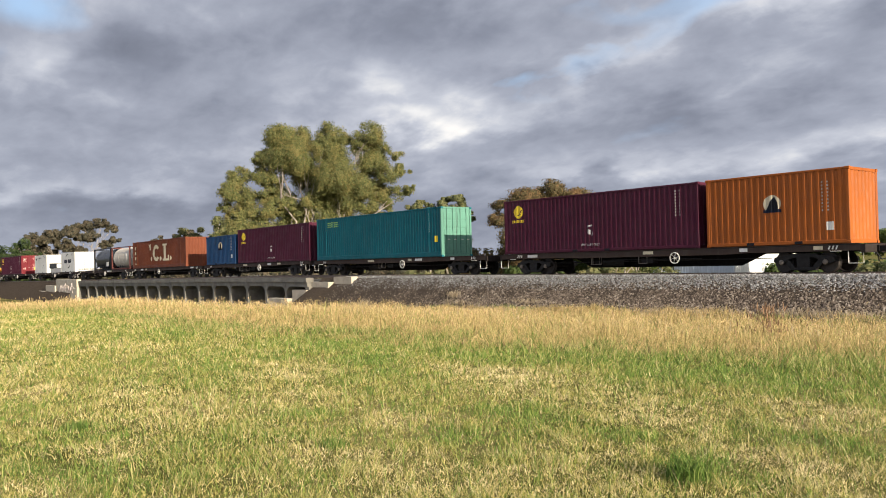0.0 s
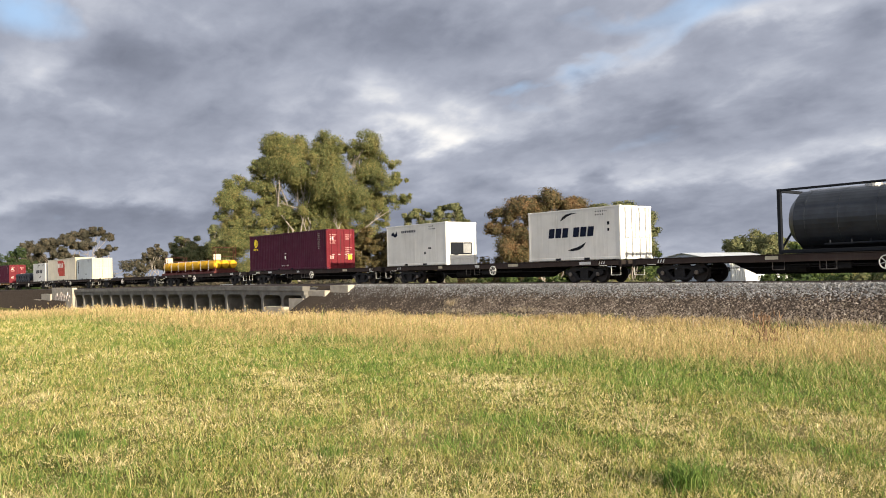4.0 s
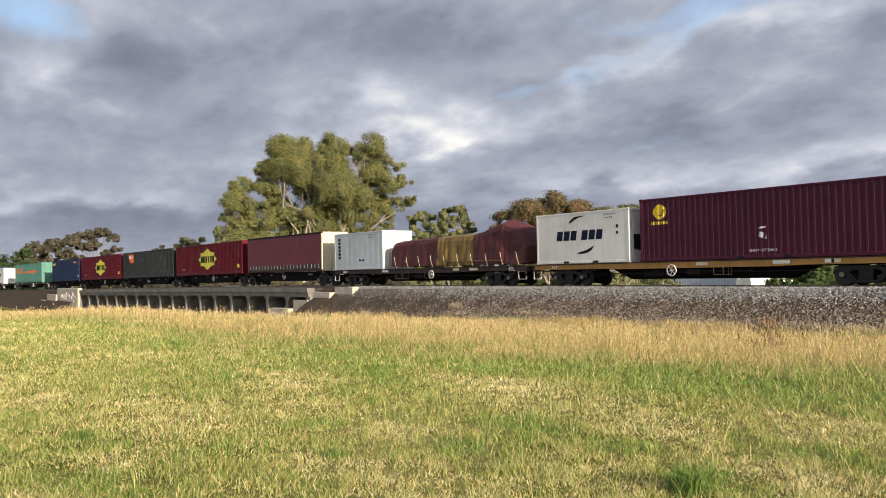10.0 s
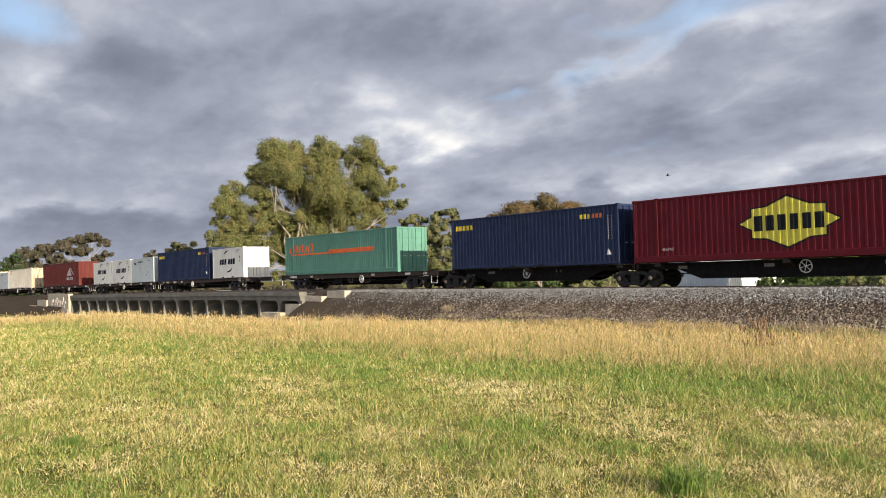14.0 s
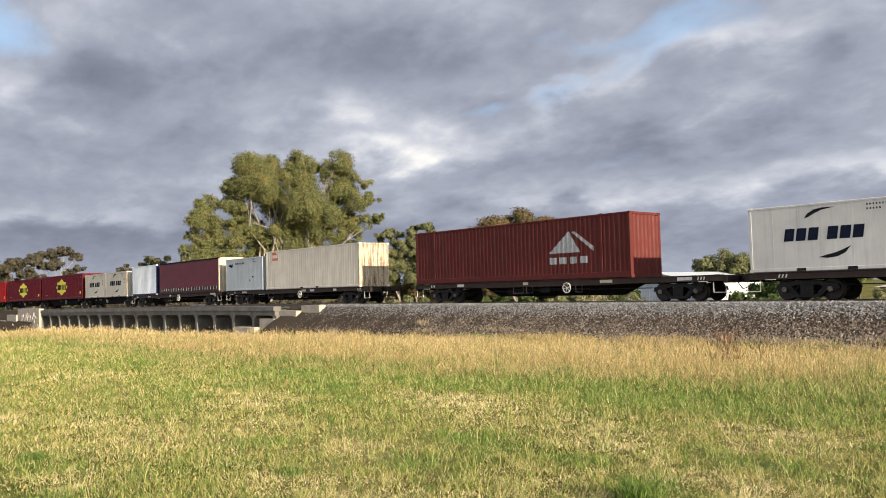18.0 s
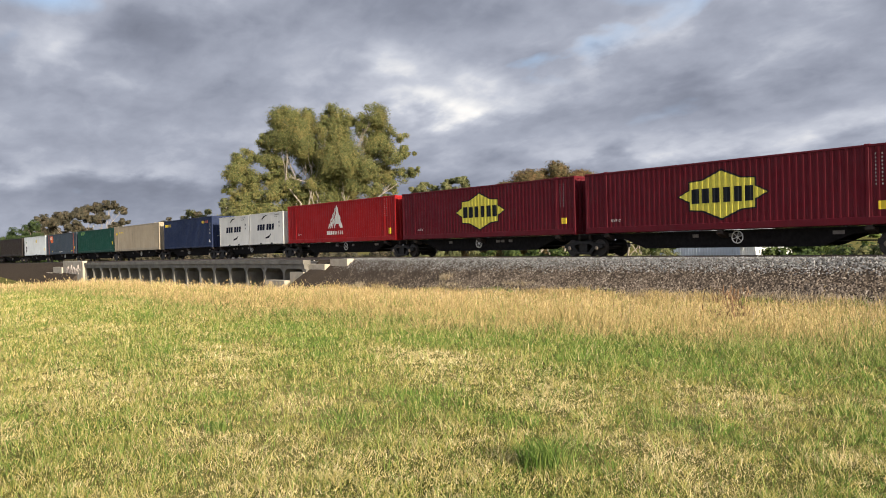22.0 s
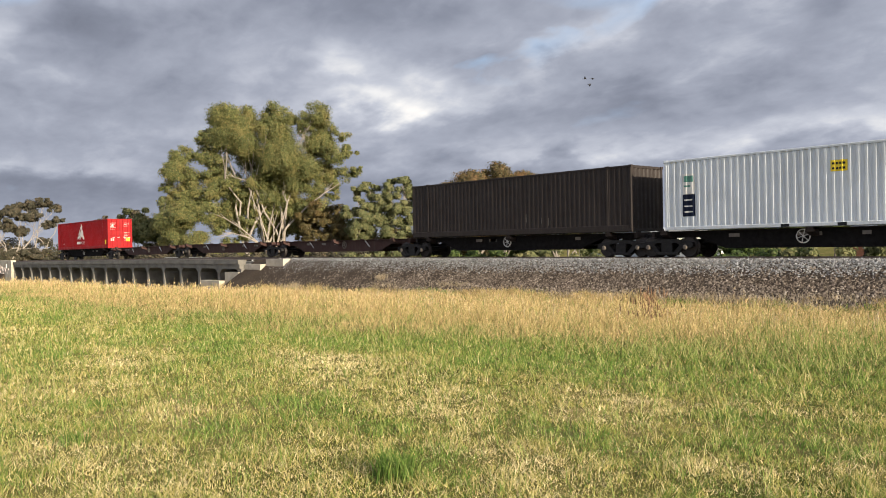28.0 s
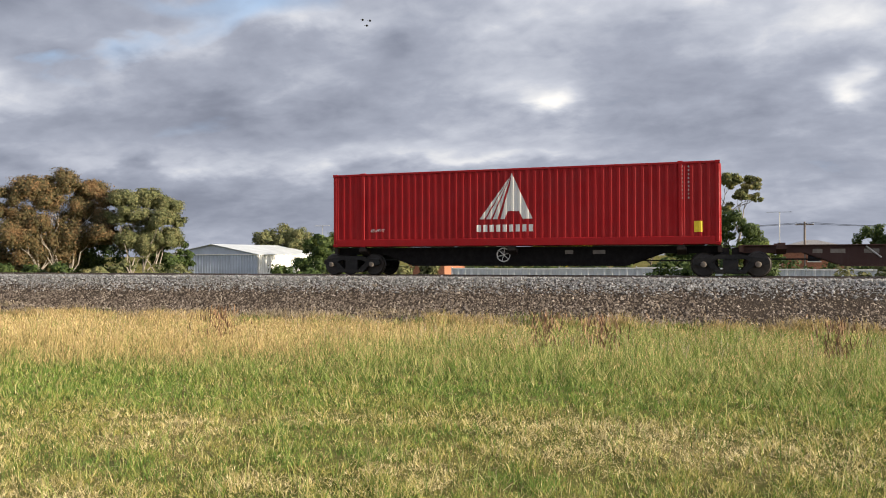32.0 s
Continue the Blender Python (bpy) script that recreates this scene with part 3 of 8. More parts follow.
def build_bridge():
    br = thing("culvert_bridge", "long low concrete culvert bridge with many piers under the railway", "bridge")
    tagged(br, kind="structure")
    L = BR_X1 - BR_X0
    n, top = 17, 0.72

    def face(x):
        return FACE_Y + bend(x)

    def top_at(x):
        return top + rise(x) * 1.05

    # deck slabs span by span, kerb beam proud of it
    for i in range(n):
        x0, x1 = BR_X0 + L * i / n, BR_X0 + L * (i + 1) / n
        y0, y1, z0, z1 = face(x0), face(x1), top_at(x0), top_at(x1)
        for nm, lo, hi, out, back, mat in (("kerb_beam", -0.30, 0.0, 0.10, 0.5, "concrete"), ("deck_slab", -0.62, -0.304, 0.0, 7.8, "concrete")):
            vs = [(x, y, z) for x, yy, zz in ((x0 + 0.01, y0, z0), (x1 - 0.01, y1, z1)) for y in (yy - out, yy + back) for z in (zz + lo, zz + hi)]
            part(nm, Geo().add(vs, [(0, 1, 3, 2), (4, 6, 7, 5), (0, 4, 5, 1), (2, 3, 7, 6), (0, 2, 6, 4), (1, 5, 7, 3)]), mat, br)
        # ballast kerb and haunches that round the openings
        g = Geo()
        zt = (z0 + z1) / 2 - 0.624
        for xa, sx in ((x0 + 0.155, 1), (x1 - 0.155, -1)):
            g.prism([(xa, zt), (xa + sx * 0.42, zt), (xa + sx * 0.20, zt - 0.10), (xa, zt - 0.30)], 1, (y0 + y1) / 2 + 0.02, (y0 + y1) / 2 + 7.5)
        part("haunch", g, "concrete", br)
    for i in range(n + 1):
        x = BR_X0 + L * i / n
        part("pier", Geo().box(x - 0.16, x + 0.16, face(x) + 0.03, face(x) + 7.6, -2.4, top_at(x) - 0.63, 0.03), "concrete", br)
    part("back_wall", Geo().prism([(BR_X0, face(BR_X0) + 3.4), (BR_X1, face(BR_X1) + 3.4), (BR_X1, face(BR_X1) + 3.7), (BR_X0, face(BR_X0) + 3.7)], 2, -2.4, -0.1), "void", br)
    part("invert_slab", Geo().prism([(BR_X0, face(BR_X0) + 0.2), (BR_X1, face(BR_X1) + 0.2), (BR_X1, face(BR_X1) + 7.5), (BR_X0, face(BR_X0) + 7.5)], 2, -1.75, -1.6), "void", br)
    # stepped wing walls at both ends
    for k, (xa, xb, zt) in enumerate(((-47.2, -45.0, 0.76), (-49.4, -47.204, 0.42), (-51.4, -49.404, -0.12), (-54.2, -51.404, -0.72))):
        part("wing_wall", Geo().box(xa, xb, FACE_Y + 0.75 - 0.42 * k, FACE_Y + 1.3 - 0.42 * k, -2.2, zt, 0.02), "concrete_light", br, "pale concrete stepped wing wall")
    for k, (xa, xb, zt) in enumerate(((-111.5, -102.32, 0.58), (-116.0, -111.504, -0.22), (-121.6, -116.004, -0.95))):
        b = bend((xa + xb) / 2)
        part("wing_wall", Geo().box(xa, xb, FACE_Y - 0.16 + b, FACE_Y + 0.35 + b, -2.2, zt, 0.02), "concrete_light", br, "pale concrete stepped wing wall")
    # faded scribbles sprayed on the tallest far wing wall
    gr, g = random.Random(21), Geo()
    yf = FACE_Y - 0.16 + bend(-106.9)
    for k in range(9):
        x, z = -109.8 + k * 0.72, -0.9 + gr.uniform(-0.15, 0.15)
        way = [(x, yf - 0.012, z), (x + gr.uniform(-0.1, 0.3), yf - 0.012, z + 0.5), (x + gr.uniform(0.2, 0.6), yf - 0.012, z + gr.uniform(0.6, 0.95)), (x + gr.uniform(0.3, 0.8), yf - 0.012, z + gr.uniform(0.1, 0.5))]
        g.tube(way, 0.05, 5)
    tagged(part("graffiti", g, "graffiti", br, "faded pale pink sprayed scribbles"), kind="stuff")


build_bridge()

# ---------------------------------------------------------------- the train
# Places along the train are metres ahead of the middle of its last container.
TRAIN_S = ((0, -693.75), (2, -649.35), (4, -604.96), (6, -560.62), (8, -516.36), (10, -472.18), (12, -428.26), (14, -384.62), (16, -341.29), (18, -298.28),
           (20, -255.55), (22, -213.12), (24, -171.05), (26, -129.37), (28, -88.15), (30, -47.23), (32, -6.45))
ROLLING = []             # (thing, place along the train, height)
HALF_W = 1.219


def rolls(ob, u, z):
    ROLLING.append((ob, u, z))
    return ob


class Wall:
    """The outer skin of a container side: depth of the sheet at any place along it."""

    def __init__(self, x0, x1, pitch=0.0, depth=0.03):
        self.x0, self.x1, self.pitch, self.depth = x0, x1, pitch, depth
        self.n = max(1, round((x1 - x0) / pitch)) if pitch else 0

    def cuts(self):
        if not self.n:
            return [self.x0, self.x1]
        p = (self.x1 - self.x0) / self.n
        out = []
        for i in range(self.n):
            a = self.x0 + i * p
            out += [a, a + 0.27 * p, a + 0.5 * p, a + 0.77 * p]
        return out + [self.x1]

    def at(self, x):
        """Depth behind the outermost plane."""
        if not self.n or not self.x0 < x < self.x1:
            return 0.0
        p = (self.x1 - self.x0) / self.n
        k = ((x - self.x0) / p) % 1.0
        if k <= 0.27:
            return 0.0
        if k <= 0.5:
            return self.depth * (k - 0.27) / 0.23
        if k <= 0.77:
            return self.depth
        return self.depth * (1.0 - k) / 0.23

    def sheet(self, side, z0, z1, y0=HALF_W - 0.012, inner=HALF_W - 0.075):
        """The corrugated sheet as a closed solid; side -1 is the near one."""
        xs = self.cuts()
        vs, n = [], len(xs)
        for x in xs:
            y = y0 - self.at(x)
            # exact corners of the folds
            vs += [(x, side * y, z0), (x, side * y, z1), (x, side * inner, z0), (x, side * inner, z1)]
        fs = []
        for i in range(n - 1):
            a, b = 4 * i, 4 * i + 4
            fs += [(a, b, b + 1, a + 1), (a + 2, a + 3, b + 3, b + 2), (a + 1, b + 1, b + 3, a + 3), (a, a + 2, b + 2, b)]
        fs += [(0, 1, 3, 2), (4 * n - 4, 4 * n - 2, 4 * n - 1, 4 * n - 3)]
        return Geo().add(vs, fs)


def decal(name, polys, material, parent, wall, label="", lift=0.005, plane=HALF_W - 0.012):
    """Painted marks that lie on the folded sheet of the near side; polys are in (x, z)."""
    bm = bmesh.new()
    for poly in polys:
        bm.faces.new([bm.verts.new((x, 0, z)) for x, z in poly])
    xs = [p[0] for q in polys for p in q]
    lo, hi = min(xs), max(xs)
    if wall is not None and wall.n:
        for c in wall.cuts():
            if lo < c < hi:
                bmesh.ops.bisect_plane(bm, geom=bm.verts[:] + bm.edges[:] + bm.faces[:], plane_co=(c, 0, 0), plane_no=(1, 0, 0), dist=1e-5)
    for v in bm.verts:
        v.co.y = -(plane - (wall.at(v.co.x) if wall else 0.0)) - lift
    for f in bm.faces:
        f.normal_update()
        if f.normal.y > 0:
            f.normal_flip()
    me = bpy.data.meshes.new(name)
    bm.to_mesh(me)
    bm.free()
    return part(name, me, material, parent, label)


def rect(x0, x1, z0, z1):
    return [(x0, z0), (x1, z0), (x1, z1), (x0, z1)]


def disc(cx, cz, rx, rz=None, n=20):
    rz = rz or rx
    return [(cx + rx * math.cos(6.2832 * k / n), cz + rz * math.sin(6.2832 * k / n)) for k in range(n)]


def blocks(x0, z0, h, w, gaps, slant=0.0):
    """A row of letter-sized bars; gaps lists the free space after each."""
    out, x = [], x0
    for g in gaps:
        out.append([(x, z0), (x + w, z0), (x + w + slant * h, z0 + h), (x + slant * h, z0 + h)])
        x += w + g
    return out


def container(u, length, height, colour, label, style="dry", front="wall", group="containers on the train", end_colour=None, roof=None, pitch=0.278, posts=None):
    """One freight container. front: what its leading end is (wall, doors, unit). Returns the thing and its near wall."""
    c = thing("shipping_container", label, "container", group)
    rolls(c, u, FLOOR_Z)
    h, W = length / 2, HALF_W
    ec = end_colour or colour
    wall = Wall(-h + 0.13, h - 0.13, {"dry": pitch, "reefer": 0.0, "ribbed": 0.62, "curtain": 0.0}[style], 0.004 if style == "ribbed" else 0.038)
    rail = 0.16 if length < 13 else 0.30
    for s in (-1, 1):
        part("side_wall", wall.sheet(s, rail, height - 0.09), colour, c)
        part("bottom_rail", Geo().box(-h + 0.15, h - 0.15, min(s * (W - 0.11), s * W), max(s * (W - 0.11), s * W), 0.02, rail, 0.015), posts if posts == "navy" else colour, c)
        part("top_rail", Geo().box(-h + 0.15, h - 0.15, min(s * (W - 0.075), s * (W - 0.002)), max(s * (W - 0.075), s * (W - 0.002)), height - 0.10, height - 0.015, 0.012), colour, c)
        for e in (-1, 1):
            x0, x1 = sorted((e * h, e * (h - 0.15)))
            y0, y1 = sorted((s * (W - 0.15), s * W))
            part("corner_post", Geo().box(x0 + 0.004, x1 - 0.004, y0 + 0.004, y1 - 0.004, 0.12, height - 0.12, 0.025), posts or (ec if e > 0 and end_colour else colour), c)
            for z0, z1 in ((0.0, 0.118), (height - 0.118, height)):
                part("corner_casting", Geo().box(x0 - 0.006, x1 + 0.006, y0 - 0.003, y1 + 0.003, z0, z1, 0.02), colour, c)
        if length > 13 and style == "dry":
            for e in (-1, 1):
                g = Geo().box(e * 6.02 - 0.07, e * 6.02 + 0.07, min(s * (W - 0.05), s * (W - 0.001)), max(s * (W - 0.05), s * (W - 0.001)), 0.02, height - 0.02, 0.02)
                part("lifting_post", g, colour, c)
                for z0, z1 in ((0.0, 0.12), (height - 0.115, height + 0.012)):
                    part("corner_casting", Geo().box(e * 6.02 - 0.09, e * 6.02 + 0.09, min(s * (W - 0.13), s * (W + 0.002)), max(s * (W - 0.13), s * (W + 0.002)), z0, z1, 0.02), colour, c)
    # roof with cross folds, floor with cross members
    rw = Wall(-h + 0.13, h - 0.13, 0.42 if style in ("dry", "ribbed") else 0.0, 0.02)
    xs = rw.cuts()
    g = Geo()
    vs = []
    for x in xs:
        z = height - 0.022 - rw.at(x)
        vs += [(x, -W + 0.07, z), (x, W - 0.07, z), (x, -W + 0.07, height - 0.075), (x, W - 0.07, height - 0.075)]
    fs = []
    for i in range(len(xs) - 1):
        a, b = 4 * i, 4 * i + 4
        fs += [(a, a + 1, b + 1, b), (a + 2, b + 2, b + 3, a + 3)]
    part("roof", g.add(vs, fs), roof or colour, c)
    part("floor", Geo().box(-h + 0.15, h - 0.15, -W + 0.115, W - 0.115, 0.04, 0.15), "bogie", c)
    # ends
    for e, kind in ((1, front), (-1, "wall")):
        xo = e * (h - 0.03)
        part("end_sill", Geo().box(min(xo, xo - e * 0.12), max(xo, xo - e * 0.12), -W + 0.152, W - 0.152, 0.01, 0.16, 0.01), ec if e > 0 else colour, c)
        part("end_header", Geo().box(min(xo, xo - e * 0.12), max(xo, xo - e * 0.12), -W + 0.152, W - 0.152, height - 0.13, height - 0.01, 0.01), ec if e > 0 else colour, c)
        if kind == "wall":
            ew = Wall(-W + 0.152, W - 0.152, 0.30, 0.045)
            pts = ew.cuts()
            vs = []
            for y in pts:
                x = e * (h - 0.04 - ew.at(y))
                vs += [(x, y, 0.16), (x, y, height - 0.13), (e * (h - 0.12), y, 0.16), (e * (h - 0.12), y, height - 0.13)]
            fs = []
            for i in range(len(pts) - 1):
                a, b = 4 * i, 4 * i + 4
                fs += [(a, b, b + 1, a + 1), (a + 2, a + 3, b + 3, b + 2), (a + 1, b + 1, b + 3, a + 3), (a, a + 2, b + 2, b)]
            part("end_wall", Geo().add(vs, fs), ec if e > 0 else colour, c)
        elif kind == "doors":
            for s in (-1, 1):
                y0, y1 = sorted((s * 0.006, s * (W - 0.155)))
                leaf = part("door_leaf", Geo().box(h - 0.10, h - 0.045, y0, y1, 0.165, height - 0.135), ec, c)
                for k in range(5):
                    za = 0.30 + k * (height - 0.55) / 5
                    part("door_panel", Geo().box(h - 0.0445, h - 0.022, y0 + 0.09, y1 - 0.09, za, za + (height - 0.55) / 5 - 0.10, 0.008), ec, leaf)
                for yy in (s * 0.30, s * 0.78):
                    part("lock_rod", Geo().tube([(h + 0.004, yy, 0.10), (h + 0.004, yy, height - 0.08)], 0.03, 8), "steel" if style == "reefer" else ec, leaf)
                    part("handle", Geo().box(h - 0.012, h + 0.006, yy - 0.02, yy + 0.24, 1.02, 1.06), "steel", leaf)
                for zz in (0.45, height * 0.5, height - 0.45):
                    part("hinge", Geo().box(h - 0.045, h - 0.008, min(s * (W - 0.20), s * (W - 0.10)), max(s * (W - 0.20), s * (W - 0.10)), zz - 0.06, zz + 0.06), ec, leaf)
            part("door_gasket", Geo().box(h - 0.09, h - 0.043, -0.014, 0.014, 0.165, height - 0.135), "rubber", c)
        elif kind == "unit":
            part("end_panel", Geo().box(h - 0.12, h - 0.06, -W + 0.152, W - 0.152, 0.16, height - 0.13), colour, c)
            unit = part("cooling_unit", Geo().box(h - 0.0595, h - 0.03, -0.92, 0.92, 0.35, height - 0.5, 0.01), colour, c, "white refrigeration unit face")
            part("fan_grille", Geo().lathe([(-0.01, 0.36), (0.0, 0.38), (0.012, 0.36), (0.012, 0.05)], 0, 20, (h - 0.018, -0.42, 0.95)), "black", unit)
            # flat black plate carries the shade of the unit's open bay
            part("recess_shade_plate", Geo().box(h - 0.0295, h - 0.02, -0.85, 0.85, 0.62, 1.35, 0.004), "black", unit)
            part("control_box", Geo().box(h - 0.0195, h + 0.0, 0.15, 0.75, 0.70, 1.28, 0.01), "steel", unit)
    if style == "reefer":
        g = Geo()
        for k in range(1, int(length / 1.0)):
            x = -h + k * length / int(length / 1.0)
            g.box(x - 0.004, x + 0.004, -W + 0.0095, -W + 0.0125, 0.16, height - 0.09)
        part("panel_joints", g, colour, c)
        # pocket openings are solid black blocks, their inner shade put into the colour
        for x in (-0.95, 0.95):
            part("fork_pocket", Geo().box(x - 0.18, x + 0.18, -W - 0.001, -W + 0.06, 0.03, 0.14), "black", c)
    elif length < 13 and style == "dry":
        # black blocks stand for the shaded pocket openings
        for x in (-1.02, 1.02):
            part("fork_pocket", Geo().box(x - 0.16, x + 0.16, -W - 0.001, -W + 0.06, 0.03, 0.14), "black", c)
    return c, wall


MAT["faded_steel"] = plain("faded stencil panel", (0.16, 0.14, 0.12), 0.8, 0, 6, 0.3)


# ---- running gear
def build_wheel_mesh():
    g = Geo().lathe([(-0.07, 0.20), (-0.065, 0.39), (-0.02, 0.42), (0.055, 0.425), (0.065, 0.455), (0.085, 0.455), (0.09, 0.40), (0.06, 0.36), (0.05, 0.18), (0.08, 0.12)], 1, 24)
    me = g.mesh("wheel")
    me.materials.append(MAT["wheel"])
    return me


WHEEL = build_wheel_mesh()


def build_frame_mesh():
    """One cast side frame of a bogie, with spring opening and axle boxes."""
    g = Geo()
    g.prism([(-1.22, 0.02), (-1.18, 0.20), (-0.62, 0.26), (-0.45, 0.34), (0.45, 0.34), (0.62, 0.26), (1.18, 0.20), (1.22, 0.02), (1.0, -0.06), (0.78, 0.0), (0.45, 0.18), (-0.45, 0.18), (-0.78, 0.0), (-1.0, -0.06)], 1, -0.09, 0.09)
    g.prism([(-0.80, 0.02), (-0.62, 0.12), (-0.34, -0.20), (-0.34, -0.30), (-0.48, -0.30)], 1, -0.07, 0.07)
    g.prism([(0.80, 0.02), (0.62, 0.12), (0.34, -0.20), (0.34, -0.30), (0.48, -0.30)], 1, -0.07, 0.07)
    g.box(-0.50, 0.50, -0.11, 0.11, -0.32, -0.21, 0.02)
    me = g.mesh("side_frame")
    me.materials.append(MAT["bogie"])
    return me


FRAME = build_frame_mesh()
_zig = [(0.27 if _i % 2 else 0.235, -0.21 + _i * 0.038) for _i in range(11)]
SPRING = Geo().prism(_zig + [(-_a, _b) for _a, _b in _zig[::-1]], 1, -0.075, 0.075).mesh("spring_nest")
SPRING.materials.append(MAT["bogie"])
HUB = Geo().lathe([(-0.06, 0.10), (0.0, 0.105), (0.03, 0.08), (0.035, 0.03)], 1, 12).mesh("axle_cap")
HUB.materials.append(MAT["hub"])
BOLSTER = Geo().box(-0.17, 0.17, -0.95, 0.95, -0.05, 0.30, 0.03).box(-0.75, -0.68, -0.75, 0.75, -0.12, 0.02).box(0.68, 0.75, -0.75, 0.75, -0.12, 0.02).mesh("bolster")
BOLSTER.materials.append(MAT["bogie"])
AXLE = Geo().tube([(0, -1.0, 0), (0, 1.0, 0)], 0.08, 10).mesh("axle")
AXLE.materials.append(MAT["wheel"])


def bogie(parent, x):
    z = RAIL_Z - FLOOR_Z + 0.43
    b = part("bogie", BOLSTER, "bogie", parent)
    b.location = (x, 0, z)

    def sub(name, me, loc, rz=0.0):
        o = new(name, me)
        o.parent, o.location = b, loc
        if rz:
            o.rotation_euler = (0, 0, rz)
        return o
    for s in (-1, 1):
        sub("side_frame", FRAME, (0, s * 0.98, 0))
        sub("spring_nest", SPRING, (0, s * 0.98, 0))
        for e in (-0.88, 0.88):
            sub("wheel", WHEEL, (e, s * 0.76, 0), 0 if s < 0 else math.pi)
            sub("axle_cap", HUB, (e, s * 1.10, 0), 0 if s > 0 else math.pi)
    for e in (-0.88, 0.88):
        sub("axle", AXLE, (e, 0, 0))


def hand_wheel(parent, x, y, z, r=0.24, mat="white"):
    g = Geo()
    n = 20
    ring = [(x + r * math.cos(6.2832 * k / n), y, z + r * math.sin(6.2832 * k / n)) for k in range(n + 1)]
    g.tube(ring, 0.022, 6, False)
    for k in range(3):
        a = math.pi * k / 3 + 0.3
        g.tube([(x - r * math.cos(a), y, z - r * math.sin(a)), (x + r * math.cos(a), y, z + r * math.sin(a))], 0.014, 6)
    g.tube([(x, y - 0.03, z), (x, y + 0.18, z)], 0.03, 8)
    part("hand_brake_wheel", g, mat, parent, "pale spoked hand brake wheel" if mat == "white" else "dull spoked hand brake wheel")


def girder(half, taper, deep, top):
    """The fish-bellied outline of a side girder."""
    return [(-half, top), (half, top), (half, top - 0.24), (taper + 1.1, top - 0.24), (taper, -deep), (-taper, -deep), (-taper - 1.1, top - 0.24), (-half, top - 0.24)]


def flat_wagon(u, length=19.5, label="weathered dark steel container flat wagon on two bogies", rusty=False, empty=False, plates=4, seed=0, sill="sill"):
    w = thing("container_wagon", label, "railway wagon", "wagons of the train")
    rolls(w, u, FLOOR_Z)
    r = random.Random(seed * 7 + 3)
    h = length / 2
    mat = "wagon_rust" if rusty else "wagon"
    for s in (-1, 1):
        part("side_sill", Geo().prism(girder(h - 0.3, 3.9, 0.31, -0.03), 1, s * 1.16 - 0.04, s * 1.16 + 0.04), "wagon_rust" if rusty else sill, w)
        part("side_flange", Geo().box(-h + 0.3, h - 0.3, min(s * 1.1, s * 1.23), max(s * 1.1, s * 1.23), -0.04, -0.004, 0.01), mat, w)
    part("centre_sill", Geo().prism(girder(h - 0.05, 4.0, 0.80, -0.08), 1, -0.22, 0.22), "under", w)
    part("deck", Geo().box(-h + 0.3, h - 0.3, -1.09, 1.09, -0.075, -0.03), "deck_timber" if empty else mat, w)
    for k in range(11):
        x = -h + 0.8 + k * (length - 1.6) / 10
        part("cross_member", Geo().box(x - 0.05, x + 0.05, -1.11, 1.11, -0.26, -0.08), "under", w)
    for e in (-1, 1):
        part("head_stock", Geo().box(min(e * (h - 0.3), e * (h - 0.12)), max(e * (h - 0.3), e * (h - 0.12)), -1.2, 1.2, -0.36, -0.03, 0.03), mat, w)
        part("coupler", Geo().box(min(e * (h - 0.12), e * (h + 0.32)), max(e * (h - 0.12), e * (h + 0.32)), -0.11, 0.11, -0.32, -0.10, 0.03).box(min(e * (h + 0.14), e * (h + 0.36)), max(e * (h + 0.14), e * (h + 0.36)), -0.17, 0.17, -0.36, -0.06, 0.04), "bogie", w)
        part("brake_hose", Geo().tube([(e * (h - 0.1), -0.35, -0.35), (e * (h + 0.1), -0.35, -0.62), (e * (h + 0.3), -0.25, -0.55)], 0.025, 6), "rubber", w)
        g = Geo().tube([(e * (h - 0.2), -1.17, -0.30), (e * (h - 0.2), -1.17, -0.74), (e * (h - 0.75), -1.17, -0.74), (e * (h - 0.75), -1.17, -0.30)], 0.018, 6)
        part("shunter_step", g, "white", w, "white-painted shunter's step")
        bogie(w, e * (h - 2.55))
    hand_wheel(w, r.choice((-1.0, 0.8, 1.6)), -1.27, -0.40)
    # hanging loops and brackets of the brake rigging below the sill
    for k in range(3 if seed % 2 else 2):
        x = r.uniform(-3.4, 2.6)
        ww = r.uniform(0.35, 0.75)
        part("rigging_loop", Geo().tube([(x, -1.13, -0.30), (x, -1.13, -0.62), (x + ww, -1.13, -0.62), (x + ww, -1.13, -0.30)], 0.020, 6), "faded_steel", w, "dusty steel safety loop")
    part("brake_rod", Geo().tube([(-h + 3.9, -0.95, -0.52), (h - 3.9, -0.95, -0.50)], 0.022, 6), "bogie", w)
    for e in (-1, 1):
        part("grab_iron", Geo().tube([(e * (h - 1.0), -1.215, -0.28), (e * (h - 1.0), -1.255, -0.28), (e * (h - 1.4), -1.255, -0.28), (e * (h - 1.4), -1.215, -0.28)], 0.014, 6), "white", w)
    g = Geo()
    g.cyl((0, -0.6, -0.55), 0, 0.19, -2.9, -1.6, 14)
    g.box(-0.4, 0.25, -1.0, -0.6, -0.62, -0.35, 0.03)
    g.tube([(-2.2, -1.0, -0.42), (2.8, -1.0, -0.46)], 0.03, 6)
    part("brake_gear", g, "bogie", w)
    for k in range(plates):
        x = r.uniform(-h + 1.0, h - 2.0)
        ww = r.choice((0.45, 0.7, 0.9))
        part("data_plate", Geo().box(x, x + ww * 0.8, -1.205, -1.201, -0.21, -0.07), "cream" if k % 2 else "white", w, "pale lettering panel")
